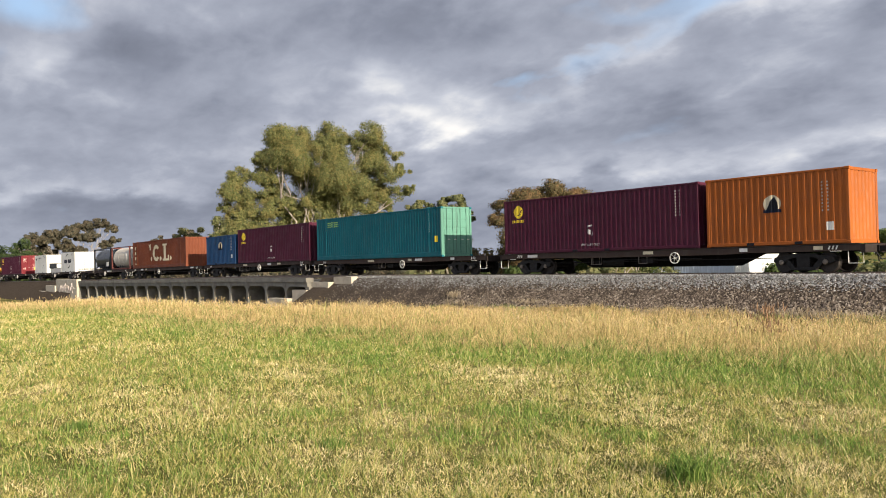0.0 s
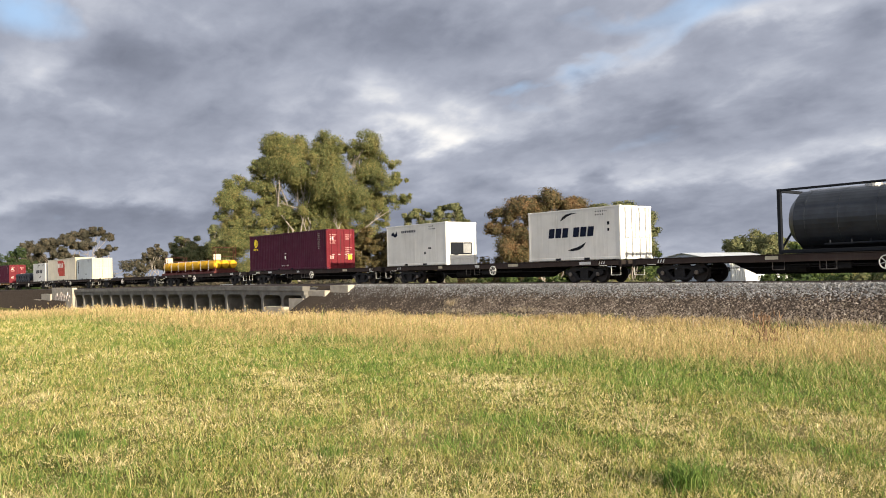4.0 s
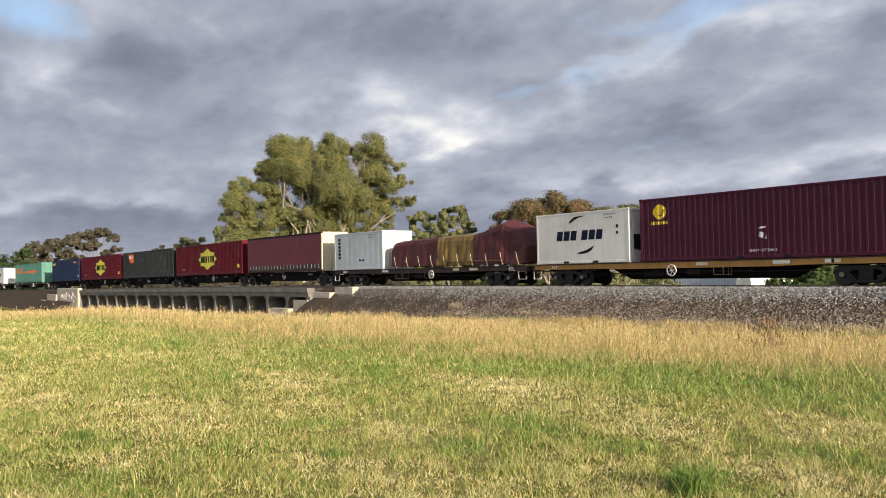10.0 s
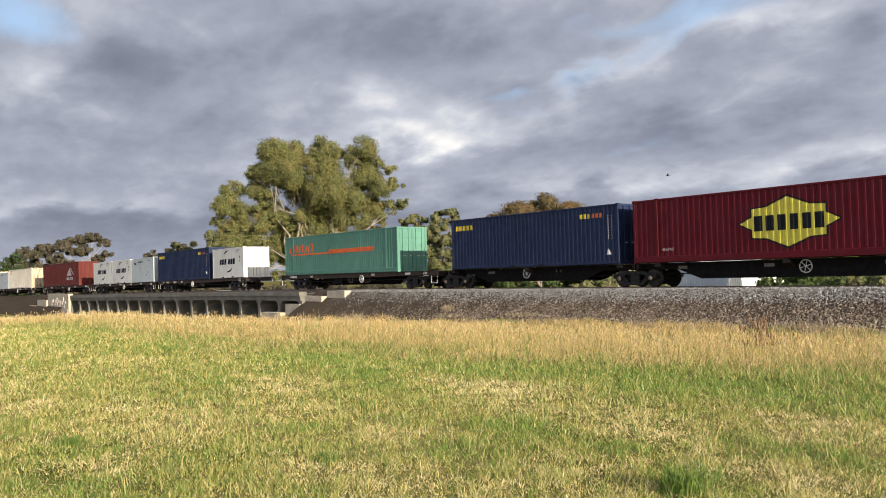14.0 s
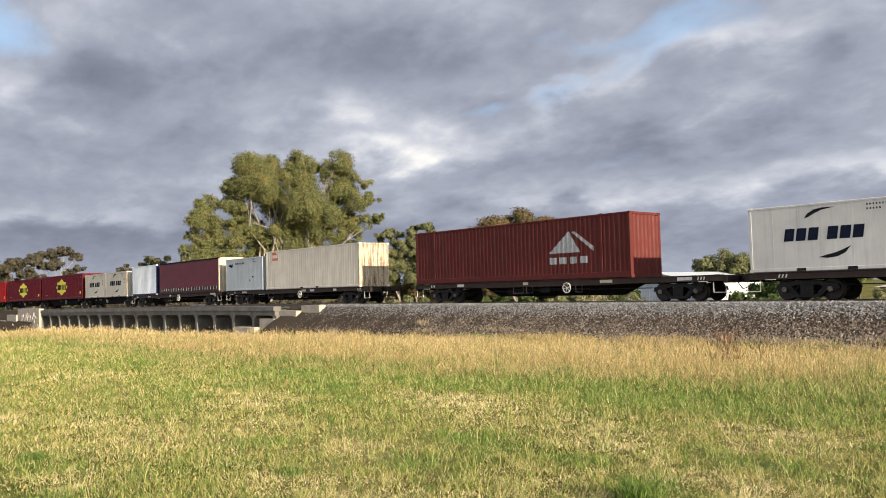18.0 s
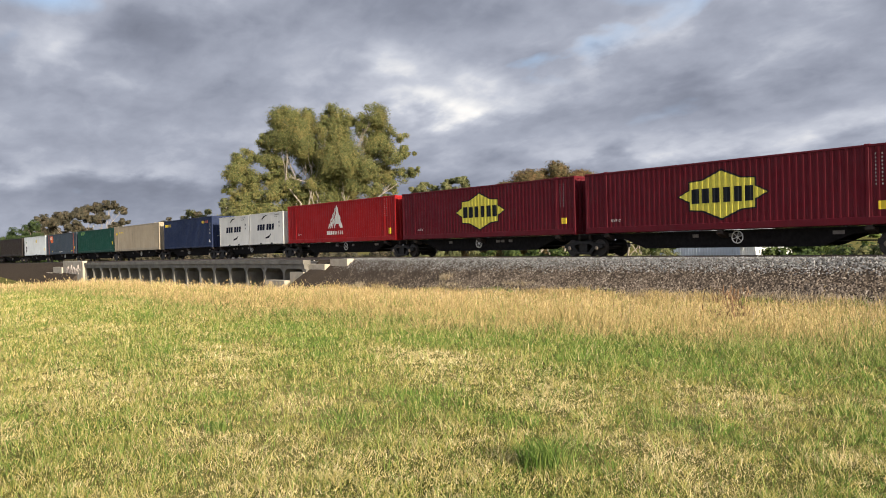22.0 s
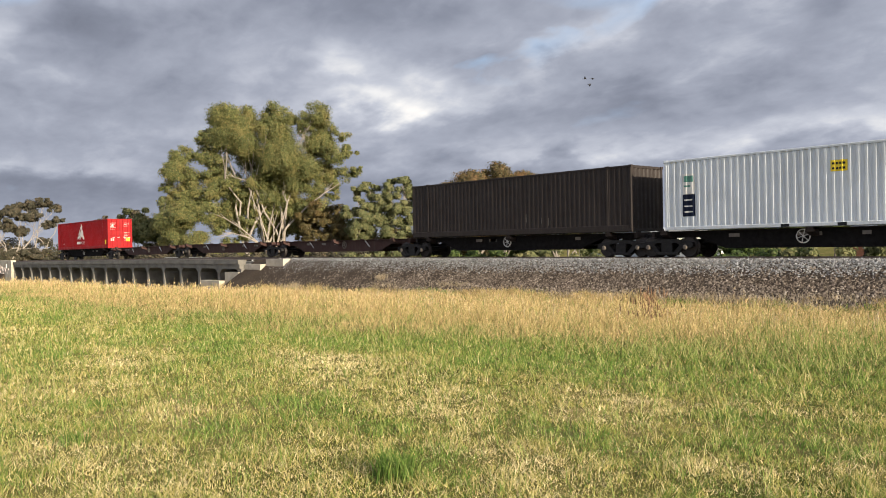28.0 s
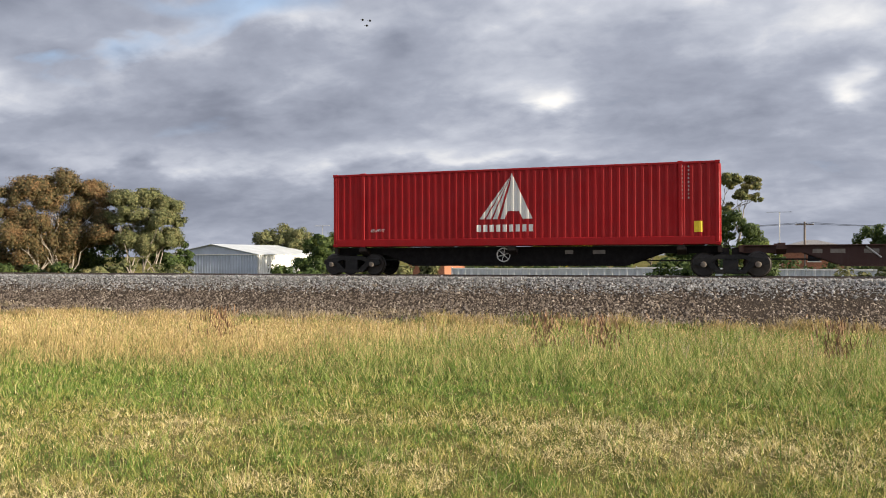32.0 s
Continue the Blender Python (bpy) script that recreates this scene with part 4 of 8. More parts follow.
    for e in (-1, 1):
        g = Geo()
        for k in range(3):
            xx = e * (h - 1.5) + k * 0.14
            g.prism([(xx, -0.21), (xx + 0.06, -0.21), (xx + 0.11, -0.07), (xx + 0.05, -0.07)], 1, -1.206, -1.2015)
        part("warning_stripes", g, "white", w)
    for x in (-h + 0.6, -3.1, 3.1, h - 0.6):
        for s in (-1, 1):
            part("twist_lock", Geo().box(x - 0.09, x + 0.09, s * 1.12 - 0.06, s * 1.12 + 0.06, -0.004, 0.008 if not empty else 0.07, 0.01), mat, w)
    return w


def platform(u, half, ends, label="dark steel skeletal platform of an articulated container wagon", rusty=False, wheel_at=0.6, empty=False, seed=0):
    """One platform of an articulated wagon; ends lists where its own bogies stand."""
    w = thing("skeletal_wagon", label, "railway wagon", "wagons of the train")
    rolls(w, u, FLOOR_Z)
    r = random.Random(seed)
    mat = "wagon_rust" if rusty else "wagon"
    hw = 0.62 if rusty else 0.75
    for s in (-1, 1):
        part("side_girder", Geo().prism(girder(half - 0.35, half - 3.4, 0.70, -0.05), 1, s * hw - 0.03, s * hw + 0.03), mat if rusty else "under", w)
        part("top_flange", Geo().box(-half + 0.35, half - 0.35, s * hw - 0.14, s * hw + 0.14, -0.05, -0.015, 0.008), mat, w)
        part("bottom_flange", Geo().box(-half + 3.5, half - 3.5, s * hw - 0.12, s * hw + 0.12, -0.74, -0.702), mat if rusty else "under", w)
    part("deck_plate", Geo().box(-half + 0.4, half - 0.4, -hw + 0.035, hw - 0.035, -0.10, -0.06), mat, w)
    for x in (-6.05, 0.0, 6.05):
        for s in (-1, 1):
            g = Geo().prism([(s * (hw + 0.031), -0.10), (s * 1.2, -0.07), (s * 1.2, -0.16), (s * (hw + 0.031), -0.34)], 0, x - 0.16, x + 0.16)
            part("outrigger", g, mat, w)
            part("twist_lock", Geo().box(x - 0.12, x + 0.12, min(s * 1.03, s * 1.21), max(s * 1.03, s * 1.21), -0.068, -0.002 if not empty else 0.05, 0.01), mat, w)
    if empty:
        for x in (-3.2, 3.0):
            part("brace", Geo().tube([(x - 0.25, -hw - 0.05, -0.08), (x + 0.2, -hw - 0.05, -0.45)], 0.03, 6), "steel", w)
    for e in (-1, 1):
        part("end_casting", Geo().prism([(e * (half - 0.6), -0.06), (e * half, -0.12), (e * half, -0.42), (e * (half - 0.6), -0.46)], 1, -0.35, 0.35), "bogie", w)
        part("buffer_beam", Geo().box(min(e * (half - 0.36), e * (half - 0.22)), max(e * (half - 0.36), e * (half - 0.22)), -0.95, 0.95, -0.26, -0.02, 0.02), mat, w)
    for x in ends:
        bogie(w, x)
    hand_wheel(w, wheel_at, -hw - 0.09, -0.32, 0.21 if rusty else 0.25, "faded_steel" if rusty else "white")
    for k in range(4):
        x = r.uniform(-5.4, 4.6)
        part("data_plate", Geo().box(x, x + r.choice((0.3, 0.45)), -hw - 0.0345, -hw - 0.0305, -0.30, -0.16), "faded_steel", w, "pale lettering panel")
    part("brake_pipe", Geo().tube([(-half + 1.0, -hw + 0.25, -0.50), (half - 1.0, -hw + 0.25, -0.55)], 0.03, 6), "bogie", w)
    return w


C20, C40, C48, HI, LO = 6.058, 12.192, 14.63, 2.896, 2.591

COLOURS = dict(maroon=(0.116, 0.014, 0.046), orange=(0.50, 0.135, 0.022), teal=(0.004, 0.20, 0.26), blue=(0.022, 0.10, 0.26), terracotta=(0.26, 0.068, 0.028),
               white=(0.62, 0.61, 0.57), dirty=(0.56, 0.52, 0.43), beige=(0.52, 0.48, 0.40), wine=(0.25, 0.006, 0.024), slate=(0.060, 0.066, 0.064),
               navy=(0.016, 0.030, 0.085), mint=(0.13, 0.32, 0.25), brickred=(0.21, 0.035, 0.028), red=(0.52, 0.010, 0.014), green=(0.010, 0.105, 0.075),
               steelblue=(0.040, 0.055, 0.075), grey=(0.42, 0.45, 0.47), brown=(0.052, 0.040, 0.036), tan=(0.37, 0.31, 0.225), crimson=(0.27, 0.018, 0.032), pale=(0.50, 0.54, 0.55), snow=(0.78, 0.82, 0.86))
for _n, _c in COLOURS.items():
    _k = {'wine': 0.50, 'tan': 0.95, 'maroon': 0.66, 'navy': 1.0, 'mint': 0.95, 'terracotta': 0.7, 'orange': 0.8, 'teal': 0.62, 'red': 0.72, 'crimson': 0.62, 'pale': 0.95, 'white': 1.05, 'dirty': 1.0, 'steelblue': 1.5, 'grey': 1.32, 'beige': 1.3}.get(_n, 1.0 if max(_c) > 0.4 else 0.65)
    if _n not in ("white", "dirty", "beige", "pale", "grey", "tan", "snow"):
        _k *= 0.74
    MAT[_n] = paint(_n + " container paint", mul(_c, _k), 0.55 if _n in ("beige", "slate", "mint", "brickred", "brown", "tan") else 0.16 if _n in ("wine", "red") else 0.3)
MAT["tarp"] = plain("dull maroon tarpaulin", (0.064, 0.012, 0.014), 0.65, 0, 1.5, 0.4)
MAT["tarp_yellow"] = plain("worn ochre tarpaulin", (0.16, 0.10, 0.024), 0.65, 0, 1.5, 0.4)
MAT["curtain"] = plain("maroon curtain fabric", (0.115, 0.014, 0.024), 0.55, 0, 0.8, 0.2)
MAT["curtain_dirty"] = plain("grimed curtain fabric", (0.045, 0.022, 0.022), 0.75, 0, 1.4, 0.4)
MAT["tank_white"] = paint("grubby tank white", (0.50, 0.46, 0.40), 0.6)
MAT["tank_black"] = plain("black tank cladding", (0.022, 0.026, 0.032), 0.35, 0, 2, 0.3)
MAT["tank_yellow"] = paint("yellow cylinder paint", (0.60, 0.33, 0.012), 0.6)
MAT["oxide"] = paint("red oxide frame", (0.10, 0.026, 0.022), 0.5)
MAT["wire"] = plain("blue grey wire rod", (0.024, 0.029, 0.041), 0.5, 0.4, 9, 0.4)

DECALS = {}


def build_train():
    K = container

    # --- leading flat wagons
    flat_wagon(670.6, 19.8, seed=1)
    mark_gold(*K(667.35, C40, HI, "maroon", "maroon steel shipping container with a round yellow mark", front="wall"))
    mark_badge(*K(676.85, C20, HI, "orange", "orange steel container with a small dark badge", front="wall"))
    flat_wagon(650.2, 19.4, seed=2)
    mark_waves(*K(648.47, C48, 3.03, "teal", "teal green long container with pale weathered doors", front="doors", end_colour="mint"), "lime")
    flat_wagon(630.3, 19.6, seed=3)
    mark_gold(*K(633.97, C40, HI, "maroon", "maroon steel shipping container with a round yellow mark", front="wall"))
    mark_badge(*K(624.35, C20, LO, "blue", "blue steel container with a pale round badge"))
    flat_wagon(610.5, 19.6, seed=4)
    mark_bold(*K(609.15, C48, HI, "terracotta", "rusty orange-brown container with big worn cream characters", front="wall"))
    flat_wagon(590.9, 19.5, seed=5)
    tank_container(597.75, "tank_white", "grubby white tank in a red oxide frame", "oxide")
    tank_container(591.45, "tank_black", "black clad tank container in a dark frame", "black")
    flat_wagon(571.0, 19.5, seed=6)
    mark_arcs(*K(577.6, C20, LO, "white", "white refrigerated container with dark crescent marks", style="reefer", front="doors"))
    mark_small(*K(564.7, C20, LO, "white", "white refrigerated container with its cooling unit showing", style="reefer", front="unit"), "navy_mark")
    flat_wagon(551.3, 19.5, seed=7)
    lettered = K(548.1, C40, HI, "maroon", "maroon container with lettered crimson doors", front="doors", end_colour="crimson")
    mark_gold(*lettered)
    mark_doors(lettered[0], C40 / 2, HI)
    flat_wagon(531.6, 19.5, seed=8)
    cylinder_rack(528.6)
    flat_wagon(512.0, 19.4, "empty dark steel flat wagon with pale chalk marks", empty=True, seed=9)
    flat_wagon(491.0, 19.8, seed=10)
    mark_side_word(*K(497.4, C20, LO, "pale", "off-white refrigerated container with cream doors", style="reefer", front="doors", end_colour="cream"))
    mark_red_block(*K(487.7, C40, HI, "dirty", "dirty white ribbed container with a large faded red block mark", front="doors", end_colour="cream"))
    flat_wagon(471.2, 19.8, seed=11)
    mark_arcs(*K(477.4, C20, LO, "white", "white refrigerated container with dark crescent marks", style="reefer", front="unit"))
    for i in range(6):
        wire_coil(464.5 + i * 1.33, i)
    flat_wagon(451.4, 19.7, "container flat wagon with faded ochre side sills", sill="ochre", seed=12)
    lettered = K(454.78, C40, HI, "maroon", "maroon container with crimson doors and a round yellow mark", front="doors", end_colour="crimson")
    mark_gold(*lettered)
    mark_doors(lettered[0], C40 / 2, HI)
    mark_arcs(*K(445.05, C20, LO, "white", "white refrigerated container with dark crescent marks", style="reefer", front="unit"))
    flat_wagon(431.5, 19.7, seed=13)
    tarped_load(434.9)
    mark_side_word(*K(424.88, C20, LO, "pale", "off-white container with a column of dark characters", style="ribbed", front="doors", end_colour="white"))

    # --- articulated set
    def set_of(centres, halves, seed, rusty=()):
        mids = [(a - ha + b + hb) / 2 for (a, ha), (b, hb) in zip(zip(centres, halves), list(zip(centres, halves))[1:])]
        for i, (c, h) in enumerate(zip(centres, halves)):
            ends = []
            if i == 0:
                ends.append(h - 1.0)
            ends.append((mids[i] - c) if i < len(mids) else -(h - 1.0))
            platform(c, h, ends, rusty=i in rusty, empty=i in rusty, wheel_at=0.6 if i % 2 else -0.4, seed=seed + i)

    set_of([414.0, 399.5, 384.0, 368.55, 354.3], [7.2, 7.6, 7.6, 7.6, 7.0], 20)
    curtain_sider(414.0, C40)
    mark_diamond(*K(399.5, C48, HI, "wine", "deep red container with a yellow diamond mark", front="wall"))
    mark_patch(*K(384.0, C48, HI, "slate", "scuffed dark grey container with a faded orange patch", front="doors"))
    mark_diamond(*K(368.55, C48, HI, "wine", "deep red container with a yellow diamond mark", front="wall"))
    mark_yellow_words(*K(354.3, C40, HI, "navy", "navy blue container with small yellow and red marks", front="doors"))
    flat_wagon(337.2, 19.5, seed=14)
    mark_script(*K(335.55, C48, HI, "mint", "faded mint green container with worn orange script", front="doors"))
    flat_wagon(311.7, 19.8, seed=15)
    mark_yellow_words(*K(308.2, C40, HI, "navy", "navy blue container with small yellow and red marks", front="doors"))
    mark_arcs(*K(318.1, C20, LO, "white", "white refrigerated container with dark crescent marks", style="reefer", front="doors"))
    flat_wagon(291.5, 19.7, seed=16)
    mark_small(*K(297.9, C20, LO, "pale", "pale refrigerated container with a small blue mark", style="ribbed", front="doors"), "navy_mark")
    mark_arcs(*K(291.42, C20, LO, "white", "white refrigerated container with dark crescent marks", style="reefer", front="doors"))
    mark_arcs(*K(285.05, C20, LO, "white", "white refrigerated container with dark crescent marks", style="reefer", front="doors"))
    flat_wagon(270.9, 20.4, seed=17)
    mark_triangle(*K(268.6, 15.4, 3.05, "brickred", "rust red long container with a faded grey triangle mark", front="wall"))
    flat_wagon(246.2, 20.2, seed=18)
    mark_patch(*K(249.0, C40, HI, "beige", "stained cream container with a small orange patch", front="doors", end_colour="cream_rust"), right=False)
    mark_small(*K(239.35, C20, LO, "pale", "pale refrigerated container with a dark blue emblem", style="ribbed", front="doors"), "navy_mark")
    flat_wagon(225.6, 19.7, seed=19)
    curtain_sider(228.95, C40)
    K(219.15, C20, HI, "snow", "bright white corrugated container with dark blue ends", front="doors", end_colour="navy", posts="navy")

    set_of([208.65, 194.3, 179.0, 163.6, 149.4], [7.0, 7.6, 7.6, 7.6, 7.0], 40)
    for u in (211.7, 205.6, 152.5, 146.3):
        mark_arcs(*K(u, C20, LO, "dirty" if u > 200 else "white", "white refrigerated container with dark crescent marks", style="reefer", front="doors", posts="cream_rust" if u > 200 else None))
    for u in (194.3, 179.0):
        mark_diamond(*K(u, C48, HI, "wine", "deep red container with a yellow diamond mark", front="wall"))
    mark_letter_a(*K(163.6, C48, HI, "red", "bright red container with a white tapering peak mark", front="wall"))

    set_of([135.45, 120.7, 105.7, 90.3, 76.1], [7.0, 7.6, 7.6, 7.6, 7.0], 60)
    mark_yellow_words(*K(135.45, C40, HI, "navy", "navy blue container with small yellow and red marks", front="doors"))
    mark_small(*K(120.6, C48, HI, "tan", "weathered tan long steel container", front="wall"), "yellow")
    mark_waves(*K(105.7, C48, HI, "green", "dark green container with pale green wave marks", front="wall"), "lime")
    mark_patch(*K(90.3, C48, HI, "steelblue", "dark blue-grey container with orange posts and an orange patch", front="doors"), posts=True)
    mark_labels(*K(76.22, C40, HI, "grey", "light grey corrugated container with yellow stickers", front="wall"))

    set_of([61.2, 45.9, 30.6, 15.3, 0.0], [7.6] * 5, 80, rusty=(1, 2, 3))
    mark_scuffs(*K(61.2, C48, HI, "brown", "dark brown container with scuffed walls", front="wall"))
    last = K(0.0, C48, HI, "red", "bright red container with a white tapering peak mark", front="doors")
    mark_letter_a(*last)
    mark_doors(last[0], C48 / 2, HI)


MAT["print"] = plain("thin white stencil", (0.42, 0.40, 0.37), 0.7, 0, 9, 0.3)
MAT["faded"] = plain("faded pale print", (0.58, 0.38, 0.34), 0.7, 0, 6, 0.3)


# ---- marks on the near sides (plain shapes in their colours)
def small_print(c, wall, x, z, rows=1, col="white", up=False):
    r = random.Random(int(x * 100))
    polys = []
    for k in range(rows):
        if up:
            zz = z
            for _ in range(9):
                polys.append(rect(x + k * 0.22, x + k * 0.22 + 0.05, zz, zz + 0.06))
                zz -= 0.135
        else:
            xx = x
            for _ in range(r.randint(4, 7)):
                polys.append(rect(xx, xx + 0.05, z - k * 0.16, z - k * 0.16 + 0.07))
                xx += 0.11
    tagged(decal("stencil_print", polys, "print" if col == "white" else col, c, wall), kind="stuff")


def word(name, polys, material, parent, wall, label="", lift=0.005):
    """A row of bars for a word: big ones are parts of their own, fine print stays one piece."""
    if max(p[1] for p in polys[0]) - min(p[1] for p in polys[0]) < 0.2:
        return tagged(decal("small_print", polys, material, parent, wall, label, lift), kind="stuff")
    for p in polys:
        decal(name, [p], material, parent, wall, "", lift)


def mark_gold(c, wall, x=-5.0):
    decal("round_mark", [disc(x, 2.25, 0.34)], "yellow", c, wall, "round yellow mark")
    decal("mark_bars", [[(x - 0.05 + k * 0.09, 2.05 + k * 0.1), (x + 0.2 + k * 0.04, 2.11 + k * 0.1), (x + 0.2 + k * 0.04, 2.16 + k * 0.1), (x - 0.05 + k * 0.09, 2.10 + k * 0.1)] for k in range(3)], "maroon", c, wall, lift=0.009)
    word("name_bar", blocks(x - 0.5, 1.68, 0.14, 0.09, [0.05] * 7), "yellow", c, wall)
    decal("chipped_patch", [[(-0.22, 0.92), (-0.02, 0.84), (0.02, 1.06), (-0.16, 1.12)], [(0.05, 0.80), (0.15, 0.83), (0.12, 1.0)], [(-0.2, 1.22), (0.12, 1.26), (0.1, 1.33), (-0.18, 1.3)]], "white", c, wall, "chipped white lettering patch")
    txt(c, "EMPTY LIFT ONLY", -0.62, 0.30, 0.15)
    small_print(c, wall, 4.9, 2.55, 2, "white", True)


def mark_badge(c, wall):
    decal("badge_back", [disc(-0.05, 1.68, 0.37, 0.35)], "cream", c, wall)
    decal("badge_face", [[(-0.30, 1.45), (0.22, 1.45), (0.20, 1.72), (0.04, 1.97), (-0.16, 1.74)]], "black", c, wall, "dark pointed badge shape", lift=0.009)
    decal("badge_band", [rect(-0.42, 0.33, 1.33, 1.45)], "navy_mark", c, wall, lift=0.010)
    small_print(c, wall, 1.95, 2.35, 2, "white", True)
    decal("sticker", [rect(2.13, 2.42, 0.53, 0.85)], "white", c, wall)


def mark_waves(c, wall, col):
    polys = []
    for k in range(3):
        z = 2.34 + k * 0.14
        for j in range(2):
            x = -5.75 + j * 0.36
            polys.append([(x, z), (x + 0.18, z + 0.06), (x + 0.36, z), (x + 0.36, z + 0.05), (x + 0.18, z + 0.11), (x, z + 0.05)])
    decal("wave_mark", polys, col, c, wall, "pale green wave lines")
    for k in range(3):
        word("name_bar", blocks(-4.9, 2.35 + k * 0.14, 0.08, 0.06, [0.04] * 6), col, c, wall)
    decal("sticker", [rect(6.6, 6.93, 0.89, 1.27)], "yellow", c, wall)
    small_print(c, wall, 6.1, 2.6, 1, "white", True)


def mark_bold(c, wall):
    # the worn remains of three big characters and full stops
    decal("bold_shape", [[(-2.53, 2.48), (-2.0, 2.5), (-1.9, 1.98), (-1.98, 1.83), (-2.2, 1.9)]], "cream", c, wall)
    for x in (-1.82, 0.72, 3.46):
        decal("full_stop", [disc(x, 0.94, 0.24, 0.22)], "cream", c, wall)
    cx, cz = -0.45, 1.54
    ring = [(cx + 0.92 * math.cos(radians(a)), cz + 0.86 * math.sin(radians(a))) for a in range(40, 321, 20)]
    ring += [(cx + 0.48 * math.cos(radians(a)), cz + 0.50 * math.sin(radians(a))) for a in range(320, 39, -20)]
    decal("bold_shape", [ring], "cream", c, wall, "worn cream curved stroke")
    decal("bold_shape", [rect(1.36, 2.45, 2.24, 2.42), rect(1.62, 2.18, 0.90, 2.242), [(1.36, 0.70), (3.0, 0.70), (3.04, 1.25), (2.80, 1.25), (2.62, 0.902), (1.36, 0.902)]], "cream", c, wall)
    for z in (2.2, 1.65, 1.1):
        decal("column_shape", [rect(-6.72, -6.34, z - 0.16, z + 0.16)], "cream", c, wall)
    word("name_bar", blocks(-6.7, 0.44, 0.14, 0.1, [0.05] * 4), "cream", c, wall)


def mark_arcs(c, wall):
    word("name_bar", blocks(-1.60, 1.18, 0.48, 0.38, [0.085, 0.085, 0.34, 0.085, 0.085, 0.1], 0.16), "navy_mark", c, wall, "row of dark blue letter-sized bars")
    up = [(-0.77, 2.02), (-0.58, 2.08), (-0.40, 2.18), (-0.10, 2.30), (0.41, 2.38), (-0.05, 2.39), (-0.40, 2.34), (-0.64, 2.20)]
    lo = [(-0.28, 0.52), (0.05, 0.48), (0.42, 0.52), (0.72, 0.66), (0.91, 0.90), (0.60, 0.76), (0.30, 0.66), (0.0, 0.60)]
    decal("crescent", [up], "black", c, wall, "dark crescent stroke")
    decal("crescent", [lo], "black", c, wall, "dark crescent stroke")
    small_print(c, wall, 1.52, 2.33, 2, "black")
    decal("sticker", [rect(2.24, 2.38, 1.68, 1.84), rect(2.25, 2.36, 1.38, 1.52)], "black", c, wall)


def mark_small(c, wall, col):
    h = wall.x1
    decal("emblem", [[(-h + 0.35, 2.0), (-h + 0.6, 2.22), (-h + 0.8, 2.05), (-h + 1.0, 2.25), (-h + 1.05, 1.95), (-h + 0.8, 1.85), (-h + 0.6, 1.95)]], col, c, wall)
    word("name_bar", blocks(-h + 1.5, 2.10, 0.14, 0.12, [0.07] * 8), col, c, wall)
    small_print(c, wall, h - 1.5, 2.35, 2, "black")
    if h < 4:
        decal("sticker", [rect(0.9, 1.05, 0.7, 0.85), rect(1.3, 1.6, 1.0, 1.1)], "black", c, wall)


def mark_side_word(c, wall):
    for k in range(6):
        decal("column_bar", [rect(-2.5, -2.2, 2.05 - k * 0.255, 2.25 - k * 0.255)], "black", c, wall)
    decal("emblem", [[(0.1, 0.62), (0.25, 0.78), (0.4, 0.66), (0.3, 0.55)], rect(0.45, 0.8, 0.6, 0.7)], "black", c, wall)
    small_print(c, wall, 1.3, 2.3, 2, "black")


def mark_red_block(c, wall):
    decal("red_block", [[(-1.59, 2.67), (0.85, 2.67), (1.56, 1.95), (1.56, 0.6), (-0.85, 0.6), (-1.59, 1.35)]], "red_mark", c, wall, "faded red cut-corner block")
    word("name_bar", blocks(-1.44, 1.7, 0.6, 0.36, [0.22, 0.2, 0.2, 0.2]), "white", c, wall, lift=0.010)


def mark_diamond(c, wall):
    x, z = 0.12, 1.465
    pts = [(-1.98, 0), (-1.46, 0.26), (-1.46, 0.58), (-0.86, 0.62), (0, 0.98), (0.86, 0.62), (1.46, 0.58), (1.46, 0.26), (1.98, 0), (1.46, -0.26), (1.46, -0.58), (0.86, -0.62), (0, -0.98), (-0.86, -0.62), (-1.46, -0.58), (-1.46, -0.26)]
    decal("diamond_edge", [[(x + a * 1.1, z + b * 1.1) for a, b in pts]], "black", c, wall)
    decal("diamond_mark", [[(x + a * 1.035, z + b * 1.01) for a, b in pts]], "limeyellow", c, wall, "bright yellow diamond mark", lift=0.009)
    word("name_bar", blocks(x - 1.42, 1.14, 0.62, 0.35, [0.15] * 6), "black", c, wall, "row of black letter-sized bars", lift=0.013)
    h = wall.x1
    small_print(c, wall, h - 0.9, 2.5, 2, "white", True)
    decal("sticker", [rect(h - 0.8, h - 0.45, 0.55, 0.85)], "yellow", c, wall)
    txt(c, "48'x9'10\"", -5.76, 0.53, 0.17)


